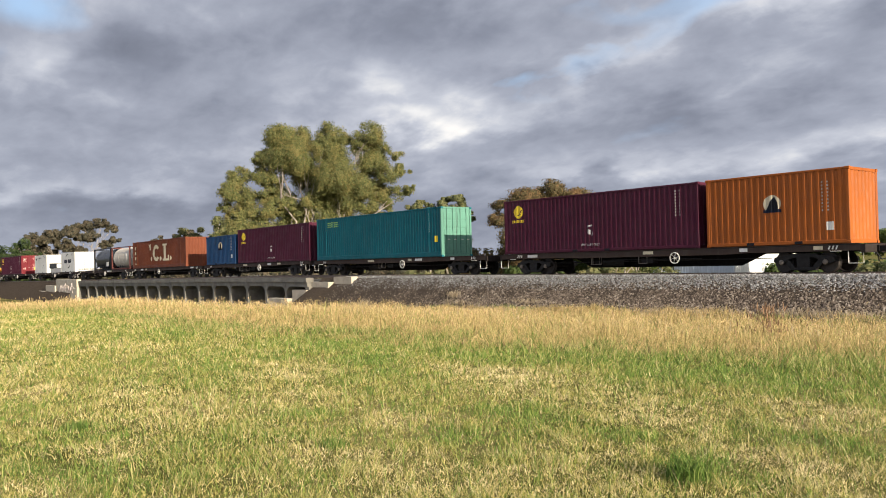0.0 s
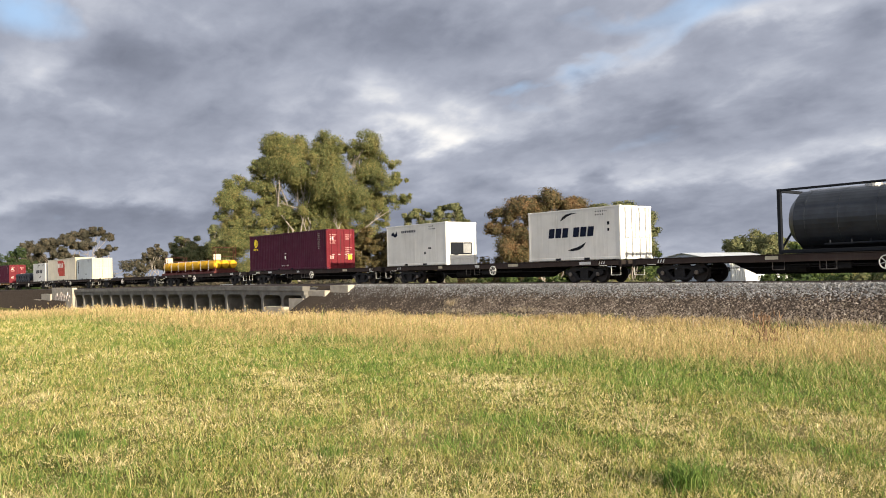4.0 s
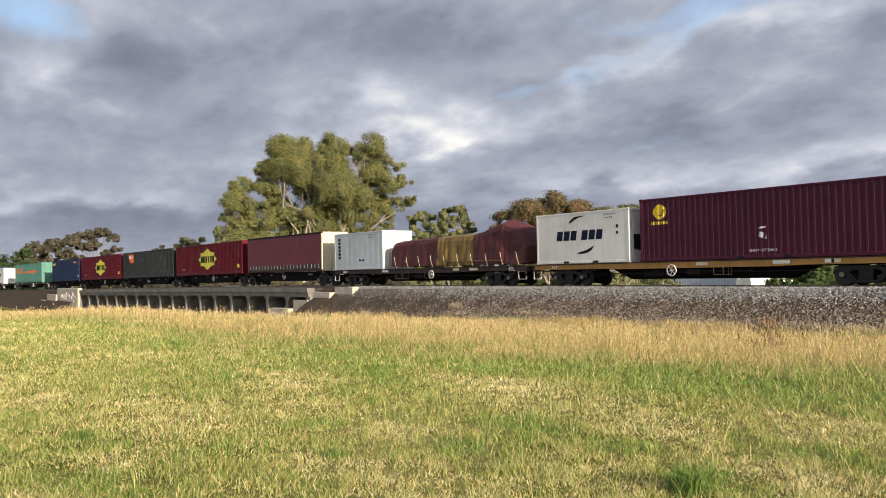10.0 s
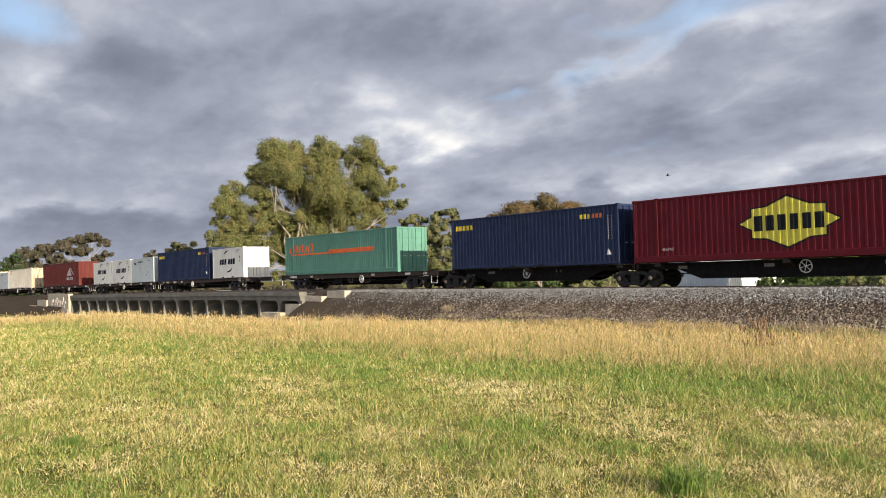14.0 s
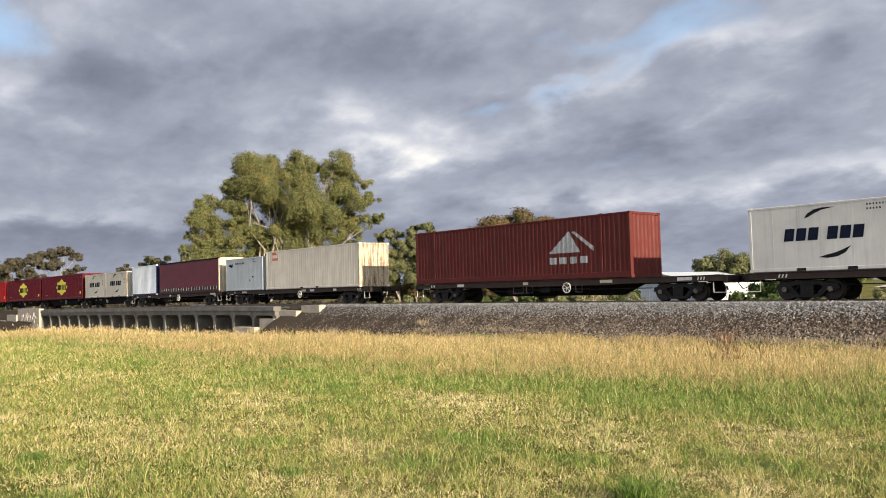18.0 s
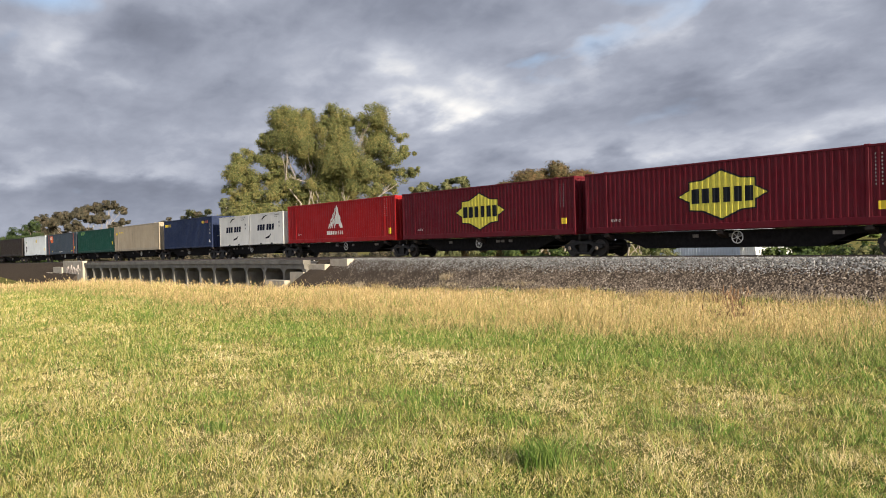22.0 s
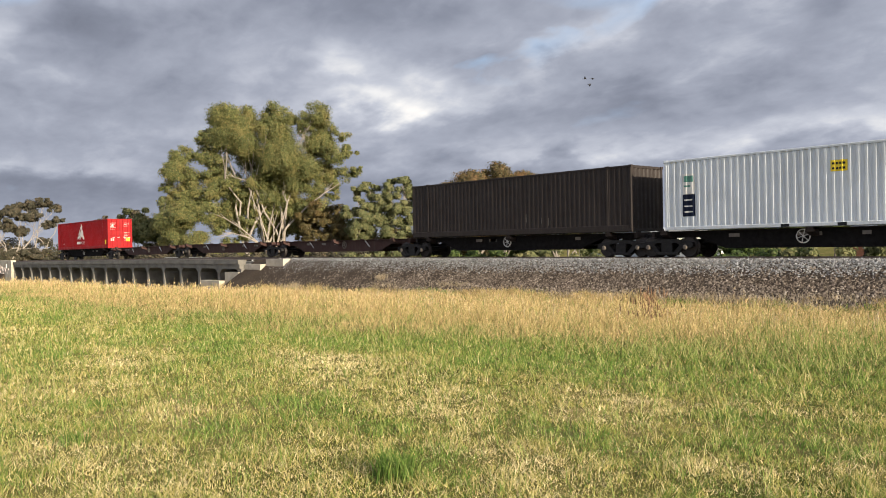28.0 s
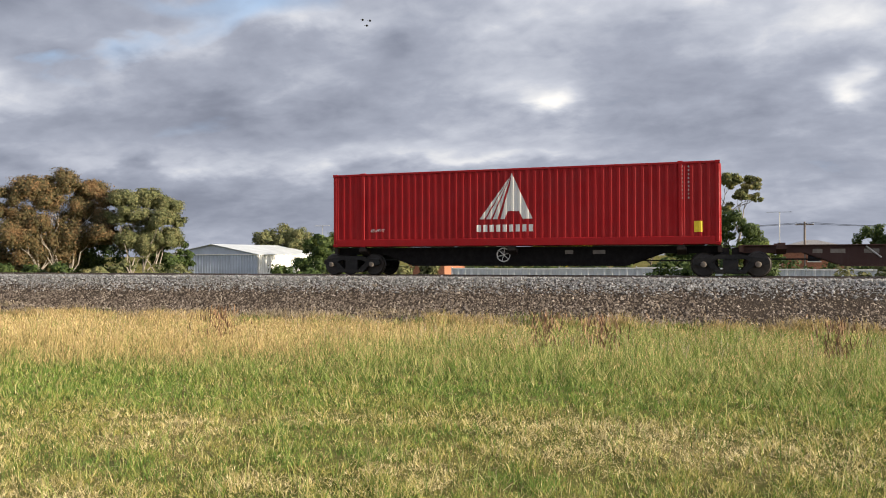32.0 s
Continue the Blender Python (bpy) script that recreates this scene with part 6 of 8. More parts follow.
def build_grass():
    # mown lawn: green growth, mixed sward and dry clippings
    n = 1250000
    x, y, r = scatter(n, 3.6, 60, -14, 88, 1.55)
    keep = (y < edge_y(x) + 0.4) & (y > -1.5)
    x, y, r = x[keep], y[keep], r[keep]
    dry = 0.64 * field(x, y, STRAW) + 0.10 + 0.28 * waves(x, y, 21, 2.6) + 0.22 * waves(x, y, 22, 0.7) - 0.7 * field(x, y, GREEN)
    wet = 1.0 * field(x, y, GREEN) - 0.28 * waves(x, y, 21, 2.6) + 0.25 * waves(x, y, 23, 0.9) - 0.6 * field(x, y, STRAW)
    strip = np.clip(1.6 - np.abs(edge_y(x) - 1.0 - y) / 1.15, 0, 1) * np.clip((x + 17) / 4, 0.25, 1)
    dry, wet = dry - 0.9 * strip, wet + 0.6 * strip
    pick = rng.uniform(0, 1, len(x))
    kind = np.where(pick < np.clip(0.11 + 0.95 * dry, 0.04, 0.95), 2, np.where(pick > 1 - np.clip(0.16 + 0.75 * wet, 0.03, 0.92), 0, 1))
    z = ground_z(x, y)
    tuft = 0.75 + 0.6 * np.clip(waves(x, y, 31, 0.55), -0.7, 1.2) + 0.42 * waves(x, y, 32, 0.22) + 0.15 * strip
    for k, (name, mat, label, h0, h1, lean) in enumerate((("green_grass", "green_blades", "patches of fresh green grass in the lawn", 0.022, 0.062, 1.1), ("lawn_grass", "lawn_blades", "mown yellow-green lawn grass", 0.018, 0.06, 1.5),
                                                          ("dry_grass", "straw_blades", "dry straw-coloured grass clippings on the lawn", 0.010, 0.045, 2.0))):
        m = kind == k
        h = rng.uniform(h0, h1, m.sum()) * np.clip(tuft[m], 0.3, 1.9) * (1 + 0.015 * r[m])
        w = np.maximum(0.0068, 0.00105 * r[m]) * rng.uniform(0.7, 1.3, m.sum())
        v, f = flat_blades(x[m], y[m], z[m], h, w, rng.uniform(0.2, lean, m.sum()))
        tagged(new(name, big_mesh(name, v, f, mat)), label, "grass", kind="stuff")
    # the lawn behind and beside the viewing place
    a, q = rng.uniform(0, 6.283, 90000), 11.0 * np.sqrt(rng.uniform(0, 1, 90000))
    x, y = 0.4 + q * np.cos(a), 0.6 + q * np.sin(a)
    turn = np.degrees(np.arctan2(-(x - 0.4), y - 0.6))
    keep = ((q < 3.8) | (turn < -12) | (turn > 86)) & (y < edge_y(x))
    x, y = x[keep], y[keep]
    v, f = flat_blades(x, y, ground_z(x, y), rng.uniform(0.02, 0.07, len(x)), rng.uniform(0.008, 0.014, len(x)), rng.uniform(0.3, 1.5, len(x)))
    tagged(new("lawn_grass", big_mesh("lawn_grass", v, f, "lawn_blades")), "mown yellow-green lawn grass", "grass", kind="stuff")
    # scattered single tall stems
    x, y, r = scatter(14000, 4.0, 24, -14, 88, 1.3)
    keep = (y < edge_y(x)) & (y > 0)
    x, y, r = x[keep], y[keep], r[keep]
    v, f = tri_blades(x, y, ground_z(x, y), rng.uniform(0.08, 0.2, len(x)), np.maximum(0.004, 0.0009 * r), rng.uniform(0.2, 0.8, len(x)))
    tagged(new("tall_stems", big_mesh("tall_stems", v, f, "lush_stalks")), "scattered taller stems standing in the lawn", "grass", kind="stuff")
    # loose straw lying on the sward
    x, y, r = scatter(42000, 3.8, 22, -14, 88, 1.5)
    keep = (y < edge_y(x) - 0.3) & (y > -0.5) & (rng.uniform(0, 1, len(x)) < 0.25 + 0.75 * field(x, y, STRAW))
    x, y, r = x[keep], y[keep], r[keep]
    v, f = flat_blades(x, y, ground_z(x, y) + rng.uniform(0.01, 0.05, len(x)), rng.uniform(0.008, 0.02, len(x)), np.maximum(0.004, 0.0008 * r), rng.uniform(5, 11, len(x)))
    tagged(new("loose_straw", big_mesh("loose_straw", v, f, "straw_blades")), "loose pale straw lying on the lawn", "straw", kind="stuff")
    # bright tufts
    for cx, cy, hh, nn in ((-3.25, 4.75, 0.26, 260), (-8.7, 2.3, 0.14, 160), (-1.2, 5.2, 0.16, 140), (-5.95, 3.6, 0.13, 120)):
        a, q = rng.uniform(0, 6.28, nn), rng.uniform(0, 0.17, nn)
        v, f = tri_blades(cx + q * np.cos(a), cy + q * np.sin(a), ground_z(cx + 0 * q, cy + 0 * q), rng.uniform(0.5, 1.0, nn) * hh, rng.uniform(0.006, 0.010, nn), rng.uniform(0.15, 0.75, nn), 0.3)
        tagged(new("grass_tuft", big_mesh("grass_tuft", v, f, "tuft_blades")), "bright green tuft of coarse grass in the lawn", "grass tuft", "tufts in the lawn")

    # the long grass between lawn and ballast
    def belt(n, sel, h0, h1, mat, name, label, heads, az=(-16, 86), w0=0.0005, r1=75, power=1.15):
        x, y, r = scatter(n, 8, r1, az[0], az[1], power)
        x, y = x + 0.25 * np.round(waves(x, y, 44, 0.6), 1), y
        e, t = edge_y(x), np.minimum(toe_y(x), 27.5)
        k = (y - e) / (t - e)
        u = rng.uniform(0, 1, n)
        keep = (k > -0.04) & (k < 1.12) & sel(x, y, k, u)
        x, y, r, k = x[keep], y[keep], r[keep], k[keep]
        grow = np.clip(0.80 + 0.50 * waves(x, y, 41, 2.2) + 0.36 * waves(x, y, 42, 0.9), 0.28, 1.6) * np.interp(x, [-60, -38, -20, 4], [0.70, 0.78, 0.95, 1.0]) * np.clip(0.18 + 4.5 * k, 0.15, 1) * np.clip(1.5 - 0.8 * k, 0.5, 1.0)
        h = rng.uniform(h0, h1, len(x)) * grow
        z = ground_z(x, y) - 0.02
        v, f = tri_blades(x, y, z, h, np.maximum(0.006, w0 * r) * rng.uniform(0.6, 1.3, len(x)), rng.uniform(0.05, 0.95, len(x)), 0.3)
        if heads:
            m = rng.uniform(0, 1, len(x)) < heads
            xx, yy, zz, hh, rr = x[m], y[m], z[m], h[m], r[m]
            s = np.maximum(0.005, 0.00030 * rr) * rng.uniform(0.8, 1.4, m.sum())
            top = zz + hh * 0.97
            b = rng.uniform(0, 6.28, m.sum())
            ox, oy = np.cos(b) * 0.12 * hh, np.sin(b) * 0.12 * hh
            a = rng.uniform(0, 6.28, m.sum())
            q = np.stack([np.stack([xx + ox, yy + oy, top - s * 3.2], -1), np.stack([xx + ox + s * np.cos(a), yy + oy + s * np.sin(a), top], -1),
                          np.stack([xx + ox * 1.3, yy + oy * 1.3, top + s * 4], -1), np.stack([xx + ox - s * np.cos(a), yy + oy - s * np.sin(a), top], -1)], 1).reshape(-1, 3)
            i = np.arange(m.sum()) * 4
            hf = np.concatenate([np.stack([i, i + 1, i + 2], -1), np.stack([i, i + 2, i + 3], -1)])
            tagged(new("seed_heads", big_mesh("seed_heads", q, hf, "seed_heads")), "pale golden seed heads of the long grass", "grass", kind="stuff")
        tagged(new(name, big_mesh(name, v, f, mat)), label, "grass", kind="stuff")

    def lushness(x, k):
        return np.clip((x + 7.5) / 4.5, 0, 1) * 1.0 + 0.75 * np.exp(-((k - 0.0) / 0.06) ** 2) + 0.15 * np.clip((-26 - x) / 12, 0, 1)
    belt(300000, lambda x, y, k, u: u > np.clip(lushness(x, k) + 0.5 * waves(x, y, 51, 2.5), 0, 0.96), 0.20, 0.46, "dry_stalks", "dry_long_grass", "long dry golden grass with seed heads along the ballast", 1.0)
    belt(190000, lambda x, y, k, u: u < np.clip(0.12 + lushness(x, k) + 0.5 * waves(x, y, 51, 2.5), 0.05, 1.0), 0.20, 0.60, "lush_stalks", "green_long_grass", "long green grass along the ballast", 0.4)
    # tall pale stalks standing above the rest
    x, y, r = scatter(15000, 9, 60, -16, 80, 1.1)
    e, t = edge_y(x), np.minimum(toe_y(x), 27.5)
    k = (y - e) / (t - e)
    keep = (k > 0.25) & (k < 1.08) & (waves(x, y, 47, 1.6) + 0.5 * waves(x, y, 48, 0.6) > 0.25)
    x, y, r = x[keep], y[keep], r[keep]
    v, f = tri_blades(x, y, ground_z(x, y), rng.uniform(0.35, 0.62, len(x)) * np.interp(x, [-60, -20, 0], [0.7, 0.9, 1.0]), np.maximum(0.006, 0.0005 * r), rng.uniform(0.05, 0.45, len(x)), 0.3)
    tagged(new("tall_stalks", big_mesh("tall_stalks", v, f, "pale_weeds")), "tall pale seeding stalks above the long grass", "grass", kind="stuff")
    # short undergrowth that closes the sward below the stalks
    x, y, r = scatter(260000, 8, 70, -16, 86, 1.2)
    keep = (y > edge_y(x) - 0.5) & (y < np.minimum(toe_y(x), 27.5) + 0.2)
    x, y, r = x[keep], y[keep], r[keep]
    k = (y - edge_y(x)) / (np.minimum(toe_y(x), 27.5) - edge_y(x))
    green = rng.uniform(0, 1, len(x)) < np.clip(0.15 + lushness(x, k) + 0.45 * waves(x, y, 53, 2.0), 0.05, 0.95)
    for pick, mat, label in ((green, "lush_stalks", "short green undergrowth below the long grass"), (~green, "dry_stalks", "short dry undergrowth below the long grass")):
        v, f = flat_blades(x[pick], y[pick], ground_z(x[pick], y[pick]), rng.uniform(0.08, 0.26, pick.sum()), np.maximum(0.012, 0.0009 * r[pick]), rng.uniform(0.2, 1.4, pick.sum()))
        tagged(new("grass_undergrowth", big_mesh("grass_undergrowth", v, f, mat)), label, "grass", kind="stuff")
    # brown dock plants among the lush grass
    for cx, cy in ((-1.08, 16.5), (-2.03, 16.2), (-9.5, 17.0), (2.9, 17.2)):
        nn = 220
        q = np.abs(rng.normal(0, 0.30, nn))
        a = rng.uniform(0, 6.28, nn)
        zz = rng.uniform(0.2, 0.95, nn)
        v, f = tri_blades(cx + q * np.cos(a), cy + q * np.sin(a), float(ground_z(cx, cy)) + zz * 0.8, rng.uniform(0.05, 0.2, nn), rng.uniform(0.015, 0.03, nn), rng.uniform(0.1, 0.6, nn))
        tagged(new("dock_plant", big_mesh("dock_plant", v, f, "dock")), "rust-brown seeding dock plant in the long grass", "weed", "dock plants", "stuff")
    # weed clumps creeping onto the ballast, pale and dry, some green
    for name, mat, label, seed, n, sizes in (("ballast_weeds", "pale_weeds", "pale dry weed clumps growing up onto the ballast", 61, 50, (0.2, 0.42)), ("dry_clumps", "dry_stalks", "golden grass clumps at the foot of the ballast", 63, 60, (0.3, 0.6)), ("green_weeds", "lush_stalks", "green weed clumps at the foot of the ballast", 62, 22, (0.3, 0.6))):
        cx = rng.uniform(-46, 16, n)
        ck = rng.uniform(-0.12, 0.36 if mat == "pale_weeds" else 0.14, n) * np.clip(0.6 + 0.6 * waves(cx, 0 * cx, seed, 6), 0.2, 1.3)
        ch = rng.uniform(sizes[0], sizes[1], n)
        per = 200
        i = np.repeat(np.arange(n), per)
        x = cx[i] + rng.normal(0, 0.5, n * per) * rng.uniform(0.5, 1.7, n)[i]
        k = np.clip(ck[i] + rng.normal(0, 0.035, n * per), -0.15, 0.6)
        t = toe_y(x)
        y = t - 0.3 + (TRACK_Y - 2.55 - t) * k
        z0 = ground_z(x, t) - 0.03
        v, f = tri_blades(x, y, np.where(k > 0, z0 + (RAIL_Z - 0.12 - z0) * k, ground_z(x, y)), ch[i] * rng.uniform(0.35, 1.0, n * per), np.full(n * per, 0.016), rng.uniform(0.1, 0.9, n * per), 0.3)
        tagged(new(name, big_mesh(name, v, f, mat)), label, "weeds", kind="stuff")
    # rough grass beyond the track
    x, y = rng.uniform(-110, 25, 26000), rng.uniform(37.5, 58, 26000)
    v, f = tri_blades(x, y, ground_z(x, y), rng.uniform(0.2, 0.7, len(x)), np.full(len(x), 0.06), rng.uniform(0.1, 0.5, len(x)))
    tagged(new("far_grass", big_mesh("far_grass", v, f, "lush_stalks")), "rough green grass beyond the railway", "grass", kind="stuff")


m_ = Mat("straw_blades", 0.7)
m_.b.inputs["Specular IOR Level"].default_value = 0.2
MAT["straw_blades"] = m_.colour(m_.ramp(m_.island(), ((0.0, (0.38, 0.31, 0.14)), (0.5, (0.58, 0.48, 0.24)), (1.0, (0.76, 0.66, 0.40))))).m
m_ = Mat("dock", 0.8)
MAT["dock"] = m_.colour(m_.ramp(m_.island(), ((0.0, (0.12, 0.07, 0.035)), (1.0, (0.26, 0.15, 0.08))))).m
build_grass()

LEAF = {"far": ((0.040, 0.040, 0.028), (0.095, 0.088, 0.058), (0.15, 0.115, 0.075)), "gum": ((0.072, 0.088, 0.034), (0.189, 0.198, 0.068), (0.293, 0.24, 0.091)), "gum_brown": ((0.052, 0.049, 0.023), (0.152, 0.123, 0.055), (0.261, 0.145, 0.07)), "olive": ((0.078, 0.091, 0.039), (0.172, 0.182, 0.078), (0.26, 0.234, 0.107)),
        "bright": ((0.050, 0.085, 0.018), (0.16, 0.21, 0.045), (0.26, 0.28, 0.075)), "dark": ((0.019, 0.034, 0.014), (0.054, 0.085, 0.028), (0.093, 0.116, 0.040)), "wattle": ((0.16, 0.17, 0.019), (0.60, 0.52, 0.023), (0.70, 0.62, 0.04)),
        "bush": ((0.024, 0.042, 0.013), (0.072, 0.11, 0.028), (0.13, 0.16, 0.045)), "grey": ((0.093, 0.093, 0.062), (0.186, 0.171, 0.116), (0.264, 0.232, 0.155)), "rust": ((0.062, 0.056, 0.022), (0.135, 0.105, 0.04), (0.19, 0.125, 0.05))}
for _k, _v in LEAF.items():
    MAT["leaf_" + _k] = leaf_material("leaves " + _k, *_v)
MAT["bark"] = plain("pale gum bark", (0.27, 0.235, 0.195), 0.85, 0, 3, 0.35)
MAT["bark_dark"] = plain("grey bark", (0.16, 0.13, 0.11), 0.9, 0, 3, 0.3)


def leaf_cloud(lobes, count, size, seed, flat=0.75, sub=14, spread=0.30):
    """Leaves as small folded triangles, gathered in twig clumps inside the lobes (x, y, z, rx, ry, rz)."""
    r = np.random.default_rng(seed)
    L = np.array(lobes, float)
    vol = (L[:, 3] * L[:, 4] * L[:, 5]) ** 0.67
    pick = r.choice(len(L), int(len(L) * sub), p=vol / vol.sum())
    d = r.normal(size=(len(pick), 3))
    d /= np.linalg.norm(d, axis=1, keepdims=True)
    rad = r.uniform(0.3, 1.0, (len(pick), 1)) ** 0.45
    c = L[pick, :3] + d * rad * L[pick, 3:6]
    cr = L[pick, 3:6].mean(1) * spread * r.uniform(0.7, 1.4, len(pick))
    which = r.choice(len(c), count, p=(cr ** 0.7) / (cr ** 0.7).sum())
    p = c[which] + np.clip(r.normal(size=(count, 3)), -1.5, 1.5) * (cr[which] * 0.66)[:, None] * np.array([1, 1, flat])
    s = size * r.uniform(0.6, 1.4, count)
    # leaves face roughly outwards from their clump, tips hanging
    out = (p - c[which]) / cr[which][:, None] + 0.55 * d[which] + r.normal(size=(count, 3)) * 0.45 + np.array([0, 0, 0.15])
    a = np.cross(out, r.normal(size=(count, 3)))
    a /= np.linalg.norm(a, axis=1, keepdims=True) + 1e-9
    b = np.cross(out, a)
    b *= np.where(b[:, 2:3] > 0, -1.0, 1.0)
    b /= np.linalg.norm(b, axis=1, keepdims=True) + 1e-9
    v = np.stack([p - a * s[:, None] * 0.42, p + a * s[:, None] * 0.42, p + b * s[:, None]], 1).reshape(-1, 3)
    return v, np.arange(count * 3).reshape(-1, 3)


def limb(g, a, b, r0, r1, seed, sag=0.12, n=6):
    r = random.Random(seed)
    a, b = Vector(a), Vector(b)
    L = (b - a).length
    pts = []
    for i in range(n + 1):
        t = i / n
        p = a.lerp(b, t)
        k = math.sin(math.pi * t) * L
        p += Vector((r.uniform(-1, 1), r.uniform(-1, 1), r.uniform(-0.2, 1))) * k * sag * 0.5
        pts.append(p)
    g.tube(pts, [r0 + (r1 - r0) * (i / n) ** 0.8 for i in range(n + 1)], 7)
    return pts


def tree(label, base, view, lobes, leaf, count, size, forks=1, bark="bark", trunk_r=0.35, lift=0.28, name="gum_tree", seed=1, crown_label="", limbs=None, sub=14, spread=0.30, bare=()):
    """A tree whose crown lobes (across, up, radius, how flat) are laid out as one sees it along the view; it has depth of its own."""
    r = random.Random(seed)
    t = thing(name, label, "tree" if "bush" not in name else "bush")
    bx, by = base
    bz = float(ground_z(bx, by)) - 0.1
    t.location = (bx, by, bz)
    n = math.hypot(*view)
    fx, fy = view[0] / n, view[1] / n
    rx, ry = fy, -fx            # to the right as seen
    L = []
    for across, up, rad, *k in lobes:
        flat = k[0] if k else 0.85
        dep = k[1] if len(k) > 1 else r.uniform(-0.75, 0.75) * rad * 1.3
        L.append((rx * across + fx * dep, ry * across + fy * dep, up - bz, rad, rad, rad * flat))
    v, f = leaf_cloud(L, count, size, seed, sub=sub, spread=spread)
    part("crown", big_mesh("crown", v, f, "leaf_" + leaf), None, t, crown_label)
    top = max(q[2] for q in L)
    for s in range(forks):
        g = Geo()
        fr = random.Random(seed * 31 + s)
        off = (s - (forks - 1) / 2) * trunk_r * 1.8
        ha = top * lift * fr.uniform(0.85, 1.2)
        lean = (s - (forks - 1) / 2) * 0.5
        head = (rx * (off + lean * ha) + fx * fr.uniform(-0.3, 0.3), ry * (off + lean * ha), ha)
        limb(g, (rx * off, ry * off, -0.2), head, trunk_r, trunk_r * 0.72, seed + s, 0.06)
        part("trunk", g, bark, t)
        chosen = [q for i, q in enumerate(L) if i % forks == s]
        for i, q in enumerate(chosen):
            if limbs is not None and i >= limbs:
                break
            g = Geo()
            pts = limb(g, head, (q[0] * 0.95, q[1] * 0.95, q[2] - q[5] * 0.2), trunk_r * 0.52, trunk_r * 0.10, seed * 7 + i + s, 0.14)
            for j in range(3):
                p = pts[3 + j % 3]
                e = Vector((q[0], q[1], q[2])) + Vector((fr.uniform(-1, 1) * q[3], fr.uniform(-1, 1) * q[4], fr.uniform(-0.4, 0.8) * q[5])) * 0.8
                limb(g, p, e, trunk_r * 0.20, trunk_r * 0.04, seed * 13 + i * 5 + j, 0.15, 4)
            part("limb", g, bark, t)
    # bare limbs that stand clear of the leaves: across and up along each, with its girth
    for i, (rad, *way) in enumerate(bare):
        g = Geo()
        pts = [Vector((rx * a - fx * 1.5, ry * a - fy * 1.5, u - bz)) for a, u in way]
        n = len(pts)
        g.tube(pts, [rad * (1 - 0.8 * j / (n - 1)) for j in range(n)], 7)
        for j in range(1, n - 1):
            for q in range(2):
                d = (pts[j + 1] - pts[j]).normalized()
                e = pts[j] + (d + Vector((r.uniform(-0.5, 0.5), r.uniform(-0.5, 0.5), r.uniform(0.1, 0.8)))) * r.uniform(0.8, 1.8)
                limb(g, pts[j], e, rad * 0.4, rad * 0.08, seed * 17 + i * 7 + j * 2 + q, 0.12, 4)
        part("limb", g, bark, t)
    return t


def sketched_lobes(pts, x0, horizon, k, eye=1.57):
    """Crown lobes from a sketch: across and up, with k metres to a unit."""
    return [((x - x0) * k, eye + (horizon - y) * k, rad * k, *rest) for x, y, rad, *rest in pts]


